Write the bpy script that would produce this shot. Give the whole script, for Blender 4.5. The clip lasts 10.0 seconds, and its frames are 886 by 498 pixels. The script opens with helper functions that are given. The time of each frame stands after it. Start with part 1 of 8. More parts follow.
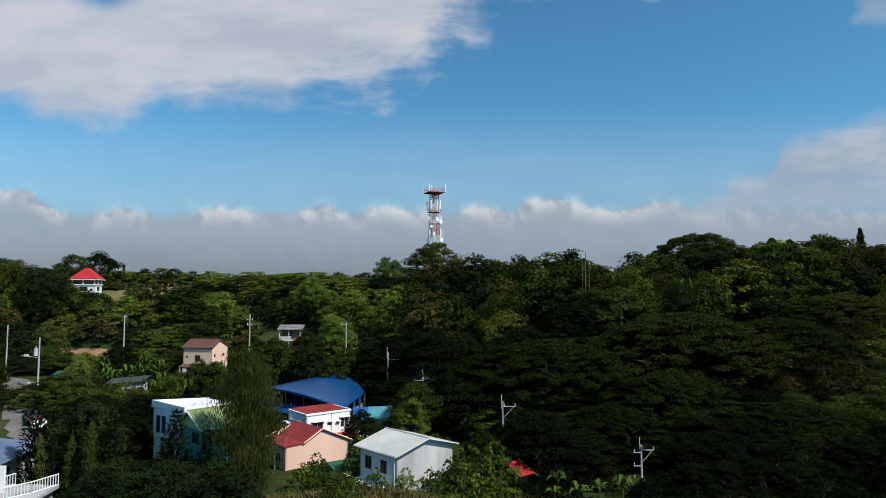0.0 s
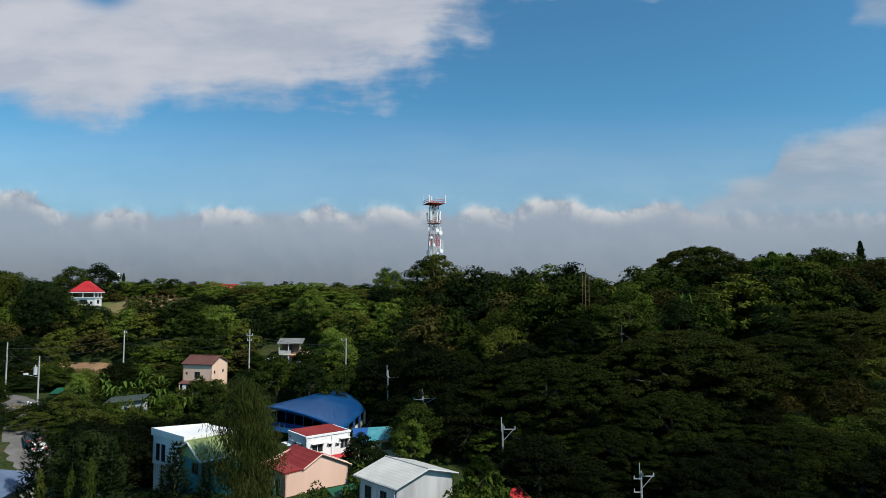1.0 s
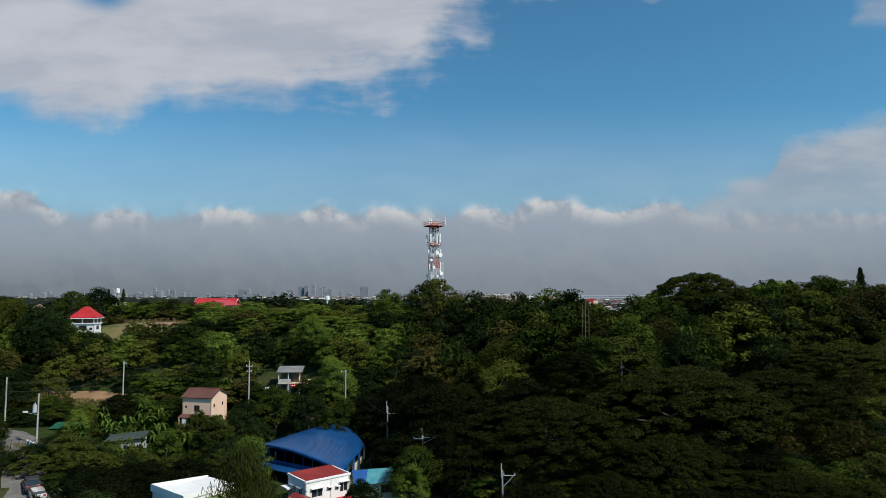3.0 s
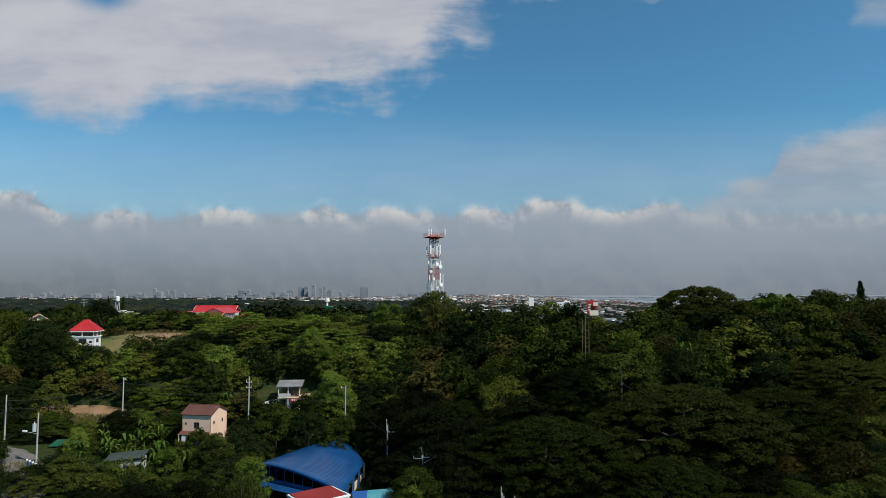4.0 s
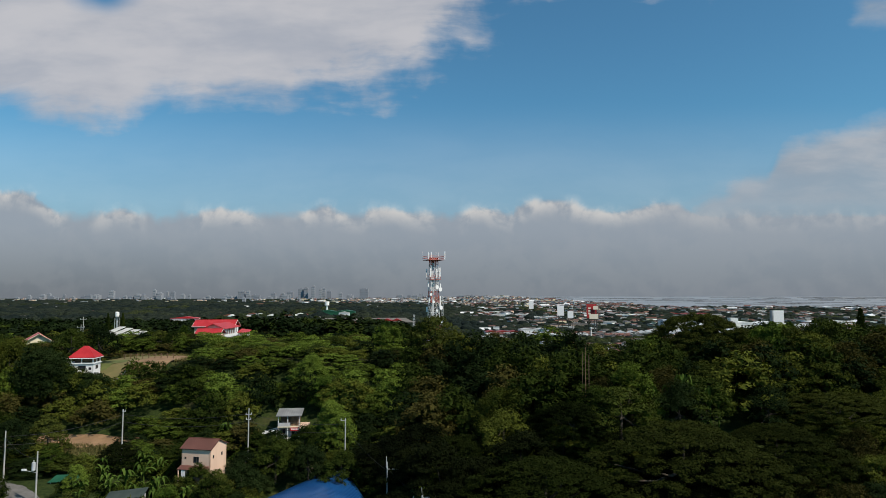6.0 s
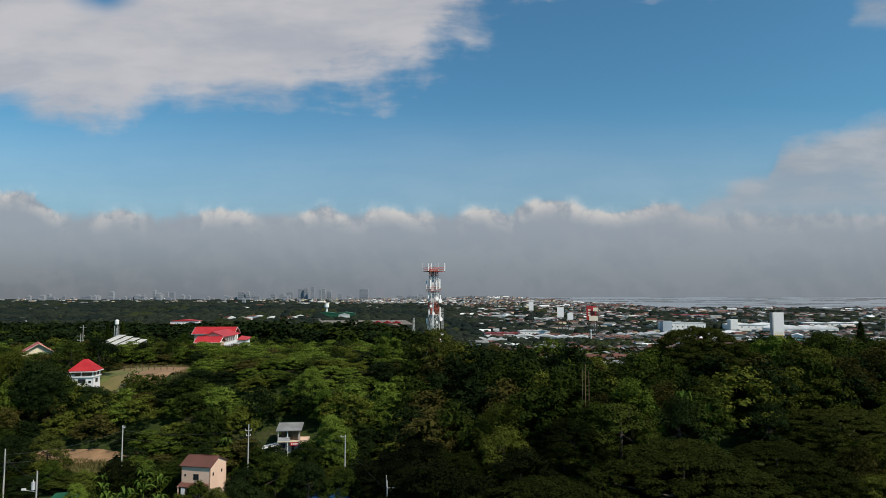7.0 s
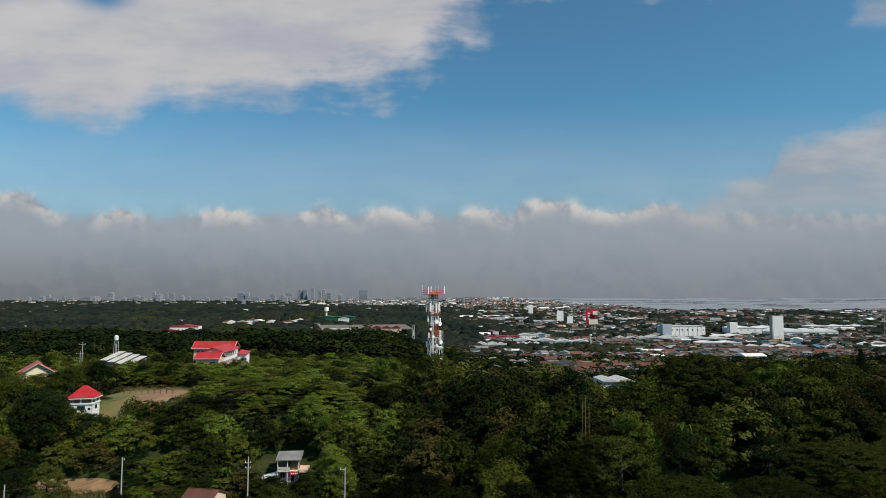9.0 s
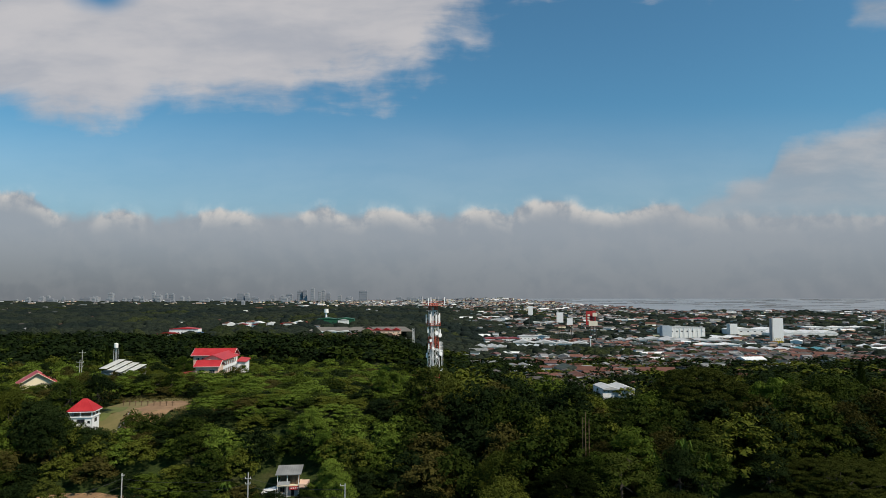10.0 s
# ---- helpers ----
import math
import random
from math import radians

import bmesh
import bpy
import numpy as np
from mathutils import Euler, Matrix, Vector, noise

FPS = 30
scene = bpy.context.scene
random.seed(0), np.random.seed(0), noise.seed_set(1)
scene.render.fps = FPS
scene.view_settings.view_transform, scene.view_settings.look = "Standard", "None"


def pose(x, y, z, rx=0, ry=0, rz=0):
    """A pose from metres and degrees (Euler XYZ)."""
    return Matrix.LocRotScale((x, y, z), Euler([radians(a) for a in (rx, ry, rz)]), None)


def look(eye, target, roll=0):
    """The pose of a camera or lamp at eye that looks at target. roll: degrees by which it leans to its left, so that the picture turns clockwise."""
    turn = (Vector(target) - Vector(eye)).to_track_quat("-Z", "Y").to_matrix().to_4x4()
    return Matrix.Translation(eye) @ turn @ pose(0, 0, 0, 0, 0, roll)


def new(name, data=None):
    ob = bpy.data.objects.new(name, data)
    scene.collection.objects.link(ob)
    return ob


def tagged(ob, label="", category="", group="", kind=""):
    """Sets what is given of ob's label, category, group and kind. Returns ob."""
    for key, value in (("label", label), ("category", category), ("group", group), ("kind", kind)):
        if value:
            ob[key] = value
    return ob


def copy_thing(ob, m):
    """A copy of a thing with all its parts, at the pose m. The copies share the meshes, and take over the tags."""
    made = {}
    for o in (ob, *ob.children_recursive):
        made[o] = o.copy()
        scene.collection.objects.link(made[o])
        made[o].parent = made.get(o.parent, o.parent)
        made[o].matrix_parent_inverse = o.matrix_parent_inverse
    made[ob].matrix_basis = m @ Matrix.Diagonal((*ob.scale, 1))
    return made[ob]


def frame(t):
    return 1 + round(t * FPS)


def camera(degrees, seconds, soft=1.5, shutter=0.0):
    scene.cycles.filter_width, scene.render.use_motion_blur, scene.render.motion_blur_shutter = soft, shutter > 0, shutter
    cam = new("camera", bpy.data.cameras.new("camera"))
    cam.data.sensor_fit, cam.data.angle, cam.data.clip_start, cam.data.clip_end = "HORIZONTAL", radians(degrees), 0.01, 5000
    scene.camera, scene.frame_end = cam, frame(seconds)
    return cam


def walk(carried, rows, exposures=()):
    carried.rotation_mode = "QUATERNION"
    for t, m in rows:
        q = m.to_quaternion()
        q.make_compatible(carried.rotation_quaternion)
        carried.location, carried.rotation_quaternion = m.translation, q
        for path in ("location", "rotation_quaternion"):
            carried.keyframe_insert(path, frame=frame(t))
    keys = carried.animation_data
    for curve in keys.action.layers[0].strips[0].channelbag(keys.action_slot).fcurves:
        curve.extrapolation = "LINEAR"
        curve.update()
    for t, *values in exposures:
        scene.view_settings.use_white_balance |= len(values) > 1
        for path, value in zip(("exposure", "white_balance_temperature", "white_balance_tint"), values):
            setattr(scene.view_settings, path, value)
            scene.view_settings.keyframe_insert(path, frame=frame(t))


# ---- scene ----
# ---- camera: a drone rising straight up, looking level-ish over a wooded valley ----
cam = camera(70, 10.0, soft=0.5)
PATH = [
    (0.0, (0.000, 0.000, 22.000), 4.307, 0.000),
    (1.0, (0.021, -0.182, 24.966), 4.331, 0.000),
    (2.0, (0.036, -0.363, 27.950), 4.354, -0.002),
    (3.0, (0.042, -0.542, 30.960), 4.375, -0.007),
    (4.0, (0.045, -0.720, 33.995), 4.394, -0.013),
    (5.0, (0.039, -0.896, 37.059), 4.411, -0.021),
    (6.0, (0.028, -1.070, 40.148), 4.426, -0.033),
    (7.0, (0.009, -1.244, 43.248), 4.439, -0.046),
    (8.0, (-0.016, -1.415, 46.353), 4.451, -0.061),
    (9.0, (-0.048, -1.585, 49.443), 4.460, -0.079),
    (10.0, (-0.087, -1.754, 52.500), 4.468, -0.099),
]
walk(cam, [(t, pose(*eye, 90 + tilt, 0, turn)) for t, eye, tilt, turn in PATH], [(0, 0.16, 6600, 10), (1, 0.10, 6650, 10), (2.5, 0.02, 6750, 10), (5, -0.02, 6950, 11), (10, -0.02, 7300, 12)])

# ---- node helpers ----


class Nodes:
    def __init__(self, tree):
        self.tree = tree
        tree.nodes.clear()

    def add(self, kind, ins=None, **props):
        n = self.tree.nodes.new(kind)
        for k, v in props.items():
            setattr(n, k, v)
        for k, v in (ins or {}).items():
            if isinstance(v, bpy.types.NodeSocket):
                self.tree.links.new(v, n.inputs[k])
            else:
                n.inputs[k].default_value = v
        return n

    def math(self, op, a, b=0.0, c=None, clamp=False):
        ins = {0: a, 1: b}
        if c is not None:
            ins[2] = c
        return self.add("ShaderNodeMath", ins, operation=op, use_clamp=clamp).outputs[0]

    def step(self, x, lo, hi):
        return self.add("ShaderNodeMapRange", {0: x, 1: lo, 2: hi}, interpolation_type="SMOOTHSTEP").outputs[0]

    def noise(self, vec, scale, detail=4.0, rough=0.55):
        ins = {"Scale": scale, "Detail": detail, "Roughness": rough}
        if vec is not None:
            ins["Vector"] = vec
        return self.add("ShaderNodeTexNoise", ins).outputs["Fac"]

    def mix(self, fac, a, b, blend="MIX"):
        n = self.add("ShaderNodeMix", data_type="RGBA", blend_type=blend)
        for i, v in ((0, fac), (6, a), (7, b)):
            if isinstance(v, bpy.types.NodeSocket):
                self.tree.links.new(v, n.inputs[i])
            else:
                n.inputs[i].default_value = v if i == 0 else (*v[:3], 1)
        return n.outputs[2]


# ---- sky: clear blue with an altocumulus sheet and a bank of cumulus on the horizon ----
SUN = Vector((0.56, -0.38, 0.735)).normalized()
world = bpy.data.worlds.new("sky")
scene.world = world
world.use_nodes = True
N = Nodes(world.node_tree)
way = N.add("ShaderNodeTexCoord").outputs["Generated"]
ahead = N.add("ShaderNodeVectorMath", {0: way, 1: (0, 0.9971, 0.0767)}, operation="DOT_PRODUCT").outputs["Value"]
above = N.add("ShaderNodeVectorMath", {0: way, 1: (0, -0.0767, 0.9971)}, operation="DOT_PRODUCT").outputs["Value"]
side = N.add("ShaderNodeSeparateXYZ", {0: way}).outputs[0]
ahead = N.math("MAXIMUM", N.math("ABSOLUTE", ahead), 0.08)
U = N.math("DIVIDE", side, ahead)      # tangent to the east of north
V = N.math("DIVIDE", above, ahead)     # tangent upwards
UV = N.add("ShaderNodeCombineXYZ", {0: U, 1: V}).outputs[0]
def profile(u, pts):
    """A line over U through pts (U thousandths, V thousandths), as a soft ramp."""
    ramp = N.add("ShaderNodeValToRGB", {0: N.math("MULTIPLY_ADD", u, 0.66667, 0.5)})
    el = ramp.color_ramp.elements
    ramp.color_ramp.interpolation = "CARDINAL"
    el[0].position, el[1].position = 0.0, 1.0
    for a, b in pts[1:-1]:
        el.new(a / 1500 + 0.5)
    for e, (a, b) in zip(el, pts):
        e.color = (b / 500,) * 3 + (1,)
    return N.math("MULTIPLY", ramp.outputs[0], 0.5)


warp = N.add("ShaderNodeVectorMath", {0: N.add("ShaderNodeTexNoise", {"Vector": UV, "Scale": 7.0, "Detail": 3.0}).outputs["Color"], 1: (0.5, 0.5, 0.5)}, operation="SUBTRACT").outputs[0]
warp = N.add("ShaderNodeVectorMath", {0: warp, 1: (0.05, 0.035, 0)}, operation="MULTIPLY").outputs[0]
UW = N.add("ShaderNodeVectorMath", {0: UV, 1: warp}, operation="ADD").outputs[0]
streaks = N.noise(N.add("ShaderNodeMapping", {0: UW, 2: (0, 0, -0.16), 3: (2.2, 8.5, 1)}).outputs[0], 2.0, 7, 0.58)
fibres = N.noise(N.add("ShaderNodeMapping", {0: UW, 2: (0, 0, -0.10), 3: (5.0, 22.0, 1)}).outputs[0], 2.0, 6, 0.6)
puffs = N.noise(UW, 17.0, 6, 0.52)
soft_n = N.noise(N.add("ShaderNodeMapping", {0: UW, 2: (0, 0, -0.14), 3: (1, 2.6, 1)}).outputs[0], 3.4, 5, 0.55)
wob = N.math("SUBTRACT", streaks, 0.5)
# the sheet, upper west: a lower edge that climbs to the east in torn fingers
low_edge = profile(U, ((-750, 236), (-645, 226), (-600, 214), (-548, 196), (-508, 206), (-468, 226), (-380, 236), (-270, 246), (-180, 254), (-95, 258), (-70, 274), (-40, 284), (-10, 312), (20, 345), (50, 362), (75, 380), (100, 410), (160, 450), (750, 480)))
reach = N.math("SUBTRACT", N.math("SUBTRACT", V, low_edge), 0.012)
torn = N.math("ADD", N.math("MULTIPLY_ADD", N.math("SUBTRACT", fibres, 0.5), 0.045, N.math("MULTIPLY", wob, 0.07)), N.math("MULTIPLY_ADD", puffs, 0.06, -0.012))
torn = N.math("MULTIPLY", torn, N.math("MULTIPLY_ADD", N.step(U, -0.32, -0.02), 1.6, 1.0))
sheet = N.math("ADD", reach, torn)
sheet = N.math("MINIMUM", sheet, N.math("SUBTRACT", 0.95, V))
hole = N.add("ShaderNodeVectorMath", {0: N.add("ShaderNodeVectorMath", {0: UW, 1: (-0.535, 0.402, 0)}, operation="SUBTRACT").outputs[0], 1: (1.0, 2.0, 0)}, operation="MULTIPLY").outputs[0]
hole = N.add("ShaderNodeVectorMath", {0: hole}, operation="LENGTH").outputs["Value"]
sheet = N.math("MINIMUM", sheet, N.math("MULTIPLY_ADD", hole, 1.0, -0.028))
thin = N.math("MULTIPLY_ADD", N.step(U, -0.30, 0.02), 0.075, 0.045)
sheet = N.add("ShaderNodeMapRange", {0: sheet, 1: -0.022, 2: thin}, interpolation_type="SMOOTHSTEP").outputs[0]
front = N.step(N.add("ShaderNodeVectorMath", {0: way, 1: (0, 1, 0)}, operation="DOT_PRODUCT").outputs["Value"], 0.0, 0.3)
sheet = N.math("MULTIPLY", sheet, front)
# the hazy cloud to the east, rising towards the edge of the view
east_top = profile(U, ((-750, 0), (330, 40), (400, 82), (470, 112), (515, 128), (532, 160), (552, 178), (590, 182), (640, 190), (700, 206), (750, 220)))
east = N.math("ADD", N.math("SUBTRACT", east_top, V), N.math("MULTIPLY_ADD", wob, 0.04, N.math("MULTIPLY_ADD", puffs, 0.04, -0.02)))
east = N.math("MULTIPLY", N.step(east, -0.016, 0.028), N.math("MULTIPLY_ADD", N.step(soft_n, 0.3, 0.7), 0.14, 0.80))
east = N.math("MULTIPLY", east, front)
wisp = N.math("MINIMUM", N.math("SUBTRACT", U, 0.655), N.math("SUBTRACT", 0.022, N.math("ABSOLUTE", N.math("SUBTRACT", V, 0.383))))
wisp = N.math("MULTIPLY", N.step(N.math("MULTIPLY_ADD", wob, 0.08, wisp), -0.012, 0.03), 0.6)
# the cumulus bank: a rolling top edge with bright heads, grey below
top = profile(U, ((-750, 95), (-700, 101), (-664, 100), (-640, 88), (-612, 66), (-566, 54), (-520, 70), (-490, 68), (-455, 51), (-418, 53), (-372, 70), (-340, 73), (-308, 66), (-270, 54), (-226, 60), (-206, 72), (-180, 75), (-132, 60), (-118, 70), (-92, 75), (-60, 68), (-10, 62), (14, 51), (40, 70), (62, 76), (106, 66), (750, 66)))
top_e = profile(U, ((-750, 40), (85, 50), (110, 68), (132, 80), (160, 88), (195, 84), (230, 74), (270, 70), (300, 72), (330, 78), (355, 82), (388, 72), (430, 60), (470, 56), (520, 52), (750, 50)))
top = N.math("MAXIMUM", top, N.math("MULTIPLY", top_e, N.step(U, 0.095, 0.115)))
crisp = N.noise(UW, 40.0, 6, 0.55)
ragged = N.math("ADD", N.math("MULTIPLY_ADD", puffs, 0.024, -0.012), N.math("MULTIPLY_ADD", crisp, 0.016, -0.008))
depth = N.math("SUBTRACT", N.math("ADD", top, ragged), V)
puffy = N.step(N.math("ADD", top, N.math("MULTIPLY_ADD", puffs, 0.02, -0.01)), 0.054, 0.070)
bank = N.add("ShaderNodeMix", {0: puffy, 2: N.step(depth, -0.030, 0.012), 3: N.step(depth, -0.008, 0.016)}).outputs[0]
shifted = N.noise(N.add("ShaderNodeMapping", {0: UW, 1: (0.010, 0.014, 0)}).outputs[0], 17.0, 6, 0.52)
relief = N.math("SUBTRACT", puffs, shifted)
lit = N.math("SUBTRACT", 1.0, N.step(depth, 0.004, 0.046))
lit = N.math("MULTIPLY", lit, N.step(N.math("MULTIPLY_ADD", relief, 1.4, N.math("MULTIPLY", crisp, 0.7)), 0.14, 0.56))
lit = N.math("MULTIPLY", lit, puffy)
lit = N.math("MULTIPLY", lit, N.math("MULTIPLY_ADD", N.step(U, 0.26, 0.40), -0.55, 1.0))
haze = N.math("MULTIPLY", N.math("SUBTRACT", 1.0, N.step(V, 0.02, 0.24)), 0.62)
# colours
sky_col = N.add("ShaderNodeTexSky", sky_type="NISHITA", sun_disc=False, sun_elevation=math.asin(SUN.z),
                sun_rotation=math.atan2(SUN.x, SUN.y), altitude=100, air_density=1.0, dust_density=0.6, ozone_density=2.0).outputs[0]
sky_col = N.mix(1.0, sky_col, (0.50, 1.06, 1.22), "MULTIPLY")
sheet_col = N.mix(N.step(N.math("ADD", N.math("MULTIPLY", soft_n, 0.6), N.math("MULTIPLY", streaks, 0.4)), 0.36, 0.62), (0.385, 0.43, 0.52), (0.53, 0.555, 0.62))
bank_low = N.mix(N.step(U, -0.75, 0.5), (0.150, 0.170, 0.212), (0.192, 0.226, 0.285))
bank_low = N.mix(N.step(V, -0.085, 0.055), bank_low, (0.29, 0.345, 0.425))
bank_low = N.mix(N.math("MULTIPLY", N.step(N.math("ADD", soft_n, relief), 0.36, 0.66), 0.10), bank_low, (0.42, 0.44, 0.48))
bank_col = N.mix(lit, bank_low, (0.62, 0.63, 0.645))
east_col = N.mix(N.math("MULTIPLY", N.step(N.math("MULTIPLY_ADD", streaks, 0.5, N.math("MULTIPLY", soft_n, 0.5)), 0.40, 0.62), N.step(V, 0.02, 0.14)), (0.30, 0.36, 0.445), (0.45, 0.485, 0.545))
veil = N.math("MAXIMUM", east, wisp)
cloud_col = N.mix(haze, sheet_col, (0.145, 0.300, 0.430))
cloud_col = N.mix(bank, cloud_col, bank_col)
cloud_col = N.mix(N.math("MULTIPLY", N.step(veil, 0.0, 0.4), N.math("SUBTRACT", 1.0, N.math("MULTIPLY", N.step(V, 0.085, 0.045), 1.0))), cloud_col, east_col)
cover = N.math("MAXIMUM", N.math("MAXIMUM", N.math("MULTIPLY", sheet, 0.94), veil), N.math("MAXIMUM", N.math("MULTIPLY", bank, 0.96), haze))
bg_sky = N.add("ShaderNodeBackground", {0: sky_col, 1: 0.097})
bg_cloud = N.add("ShaderNodeBackground", {0: cloud_col, 1: 1.0})
both = N.add("ShaderNodeMixShader", {0: cover, 1: bg_sky.outputs[0], 2: bg_cloud.outputs[0]})
N.add("ShaderNodeOutputWorld", {0: both.outputs[0]})

sun = new("sun", bpy.data.lights.new("sun", "SUN"))
sun.data.energy, sun.data.angle, sun.data.color = 4.7, radians(0.55), (1.0, 0.95, 0.87)
sun.matrix_world = look((0, 0, 300), Vector((0, 0, 300)) - SUN)

# ---- materials ----


def material(name):
    m = bpy.data.materials.new(name)
    m.use_nodes = True
    return m, Nodes(m.node_tree)


def finish(n, color, rough=0.7, metal=0.0, bump=None, bump_dist=0.02, spec=0.5, subsurface=None):
    ins = {"Base Color": color if isinstance(color, bpy.types.NodeSocket) else (*color, 1), "Roughness": rough, "Metallic": metal,
           "Specular IOR Level": spec}
    if bump is not None:
        ins["Normal"] = n.add("ShaderNodeBump", {"Height": bump, "Strength": 0.6, "Distance": bump_dist}).outputs[0]
    b = n.add("ShaderNodeBsdfPrincipled", ins).outputs[0]
    n.add("ShaderNodeOutputMaterial", {0: b})


def surface(name, a, b, scale=0.6, rough=0.8, metal=0.0, fine=9.0, spec=0.4, stain=0.35, streak=False):
    """Paint, plaster, metal or earth: two colours at two scales, with a fine relief."""
    m, n = material(name)
    at = n.add("ShaderNodeTexCoord").outputs["Object"]
    big = n.noise(n.add("ShaderNodeMapping", {0: at, 3: (1, 1, 0.22 if streak else 1)}).outputs[0], scale, 5, 0.6)
    small = n.noise(at, fine, 4, 0.65)
    f = n.math("ADD", n.math("MULTIPLY", n.step(big, 0.35, 0.72), 1 - stain), n.math("MULTIPLY", small, stain))
    finish(n, n.mix(f, a, b), rough, metal, small, 0.01, spec)
    return m


def leafy(name, dark, light, yellow=0.0, rough=0.75):
    """Leaves: hue and depth vary from tree to tree, from leaf to leaf and in patches of the crown."""
    m, n = material(name)
    one = n.add("ShaderNodeNewGeometry").outputs["Random Per Island"]
    tree = n.add("ShaderNodeObjectInfo").outputs["Random"]
    at = n.add("ShaderNodeTexCoord").outputs["Object"]
    patch = n.noise(at, 0.35, 3, 0.6)
    f = n.math("ADD", n.math("MULTIPLY", one, 0.24), n.math("MULTIPLY", tree, 0.62))
    f = n.math("ADD", f, n.math("MULTIPLY_ADD", patch, 0.8, -0.42), clamp=True)
    col = n.mix(f, dark, light)
    if yellow:
        col = n.mix(n.math("MULTIPLY", n.step(tree, 0.72, 0.98), yellow), col, (0.11, 0.10, 0.025))
    ins = {"Base Color": col, "Roughness": rough, "Specular IOR Level": 0.02}
    b = n.add("ShaderNodeBsdfPrincipled", ins).outputs[0]
    tr = n.add("ShaderNodeBsdfTranslucent", {0: n.mix(1.0, col, (1.5, 1.35, 0.5), "MULTIPLY")}).outputs[0]
    n.add("ShaderNodeOutputMaterial", {0: n.add("ShaderNodeMixShader", {0: 0.10, 1: b, 2: tr}).outputs[0]})
    return m


LEAF_DARK = leafy("leaf_dark", (0.007, 0.014, 0.0025), (0.050, 0.070, 0.012), 0.2)
# Dark rain-tree leaves in two copies: valley shade and sunlight put into the colour.
LEAF_RAIN_SHADED = leafy("leaf_rain_tree_shaded", (0.004, 0.0075, 0.0015), (0.020, 0.028, 0.005))
LEAF_RAIN_LIT = leafy("leaf_rain_tree_lit", (0.007, 0.011, 0.002), (0.040, 0.048, 0.009))
LEAF_MID = leafy("leaf_mid", (0.012, 0.027, 0.004), (0.094, 0.130, 0.019), 0.25)
LEAF_LIGHT = leafy("leaf_light", (0.026, 0.052, 0.007), (0.155, 0.212, 0.034))
LEAF_FEATHER = leafy("leaf_feather", (0.012, 0.020, 0.004), (0.055, 0.064, 0.015))


def far_leaves(name, dark, mid, light):
    """Woods seen from far off: crowns differ; lit clumps and shaded gaps are painted into the colour."""
    m, n = material(name)
    one = n.add("ShaderNodeNewGeometry").outputs["Random Per Island"]
    at = n.add("ShaderNodeTexCoord").outputs["Object"]
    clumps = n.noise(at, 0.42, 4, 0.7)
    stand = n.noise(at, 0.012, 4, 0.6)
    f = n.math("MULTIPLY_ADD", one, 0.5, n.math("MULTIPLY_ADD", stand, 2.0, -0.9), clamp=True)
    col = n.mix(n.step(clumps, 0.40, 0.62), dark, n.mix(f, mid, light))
    finish(n, col, 0.9, 0.0, clumps, 1.2, 0.03)
    return m


# Base colours greyed and blued for distance haze, the green one least.
LEAF_FAR_HAZY = far_leaves("leaf_far_hazy", (0.009, 0.013, 0.010), (0.017, 0.024, 0.019), (0.040, 0.049, 0.027))
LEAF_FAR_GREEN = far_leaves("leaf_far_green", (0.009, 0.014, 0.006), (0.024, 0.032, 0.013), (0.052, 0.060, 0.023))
LEAF_HAZE_BLUE = far_leaves("leaf_far_hazy_dark", (0.006, 0.010, 0.009), (0.012, 0.019, 0.017), (0.022, 0.031, 0.023))
BANANA = leafy("leaf_banana", (0.030, 0.062, 0.010), (0.100, 0.150, 0.030), rough=0.5)
LEAF_OLIVE = leafy("leaf_olive", (0.014, 0.023, 0.004), (0.098, 0.112, 0.018))
LEAF_DEEP = leafy("leaf_deep", (0.004, 0.009, 0.003), (0.022, 0.036, 0.010))
LEAF_RUSSET = leafy("leaf_russet", (0.018, 0.018, 0.005), (0.085, 0.075, 0.020))
# Near-black leaves: the valley's shade is put into the base colour.
LEAF_SHADE = leafy("leaf_shade", (0.0025, 0.0045, 0.0015), (0.011, 0.015, 0.004))
BARK = surface("bark", (0.03, 0.025, 0.018), (0.08, 0.065, 0.05), 2.0, 0.9, streak=True)
DRYGRASS = leafy("dry_grass", (0.060, 0.062, 0.022), (0.15, 0.125, 0.05))

# ---- land ----


def smooth(a, b, x):
    t = np.clip((x - a) / (b - a), 0, 1)
    return t * t * (3 - 2 * t)


def hills(x, y):
    """Small swells of the land."""
    return 0.7 * np.sin(x * 0.071 + 1.3) * np.sin(y * 0.063 + 0.4) + 0.35 * np.sin(x * 0.19 + y * 0.13)


WEST = ([-200, 0, 60, 95, 116, 125, 137, 147, 154, 161, 205, 235, 285, 330, 450, 900, 1500, 2500, 5200],
        [-2, 2, 2.6, 1.9, 3.5, 7.8, 10, 15, 20, 24, 24, 20.5, 18, 17, 8, 2, 2, 12, 33])
EAST = ([-200, 0, 60, 75, 90, 107, 120, 145, 175, 220, 260, 450, 900, 1250, 1600, 2200, 5200],
        [-4, 0, 1.5, 1, 2.5, 7, 14, 22, 21, 12, 7, -8, -22, -34, -20, 2, 54])


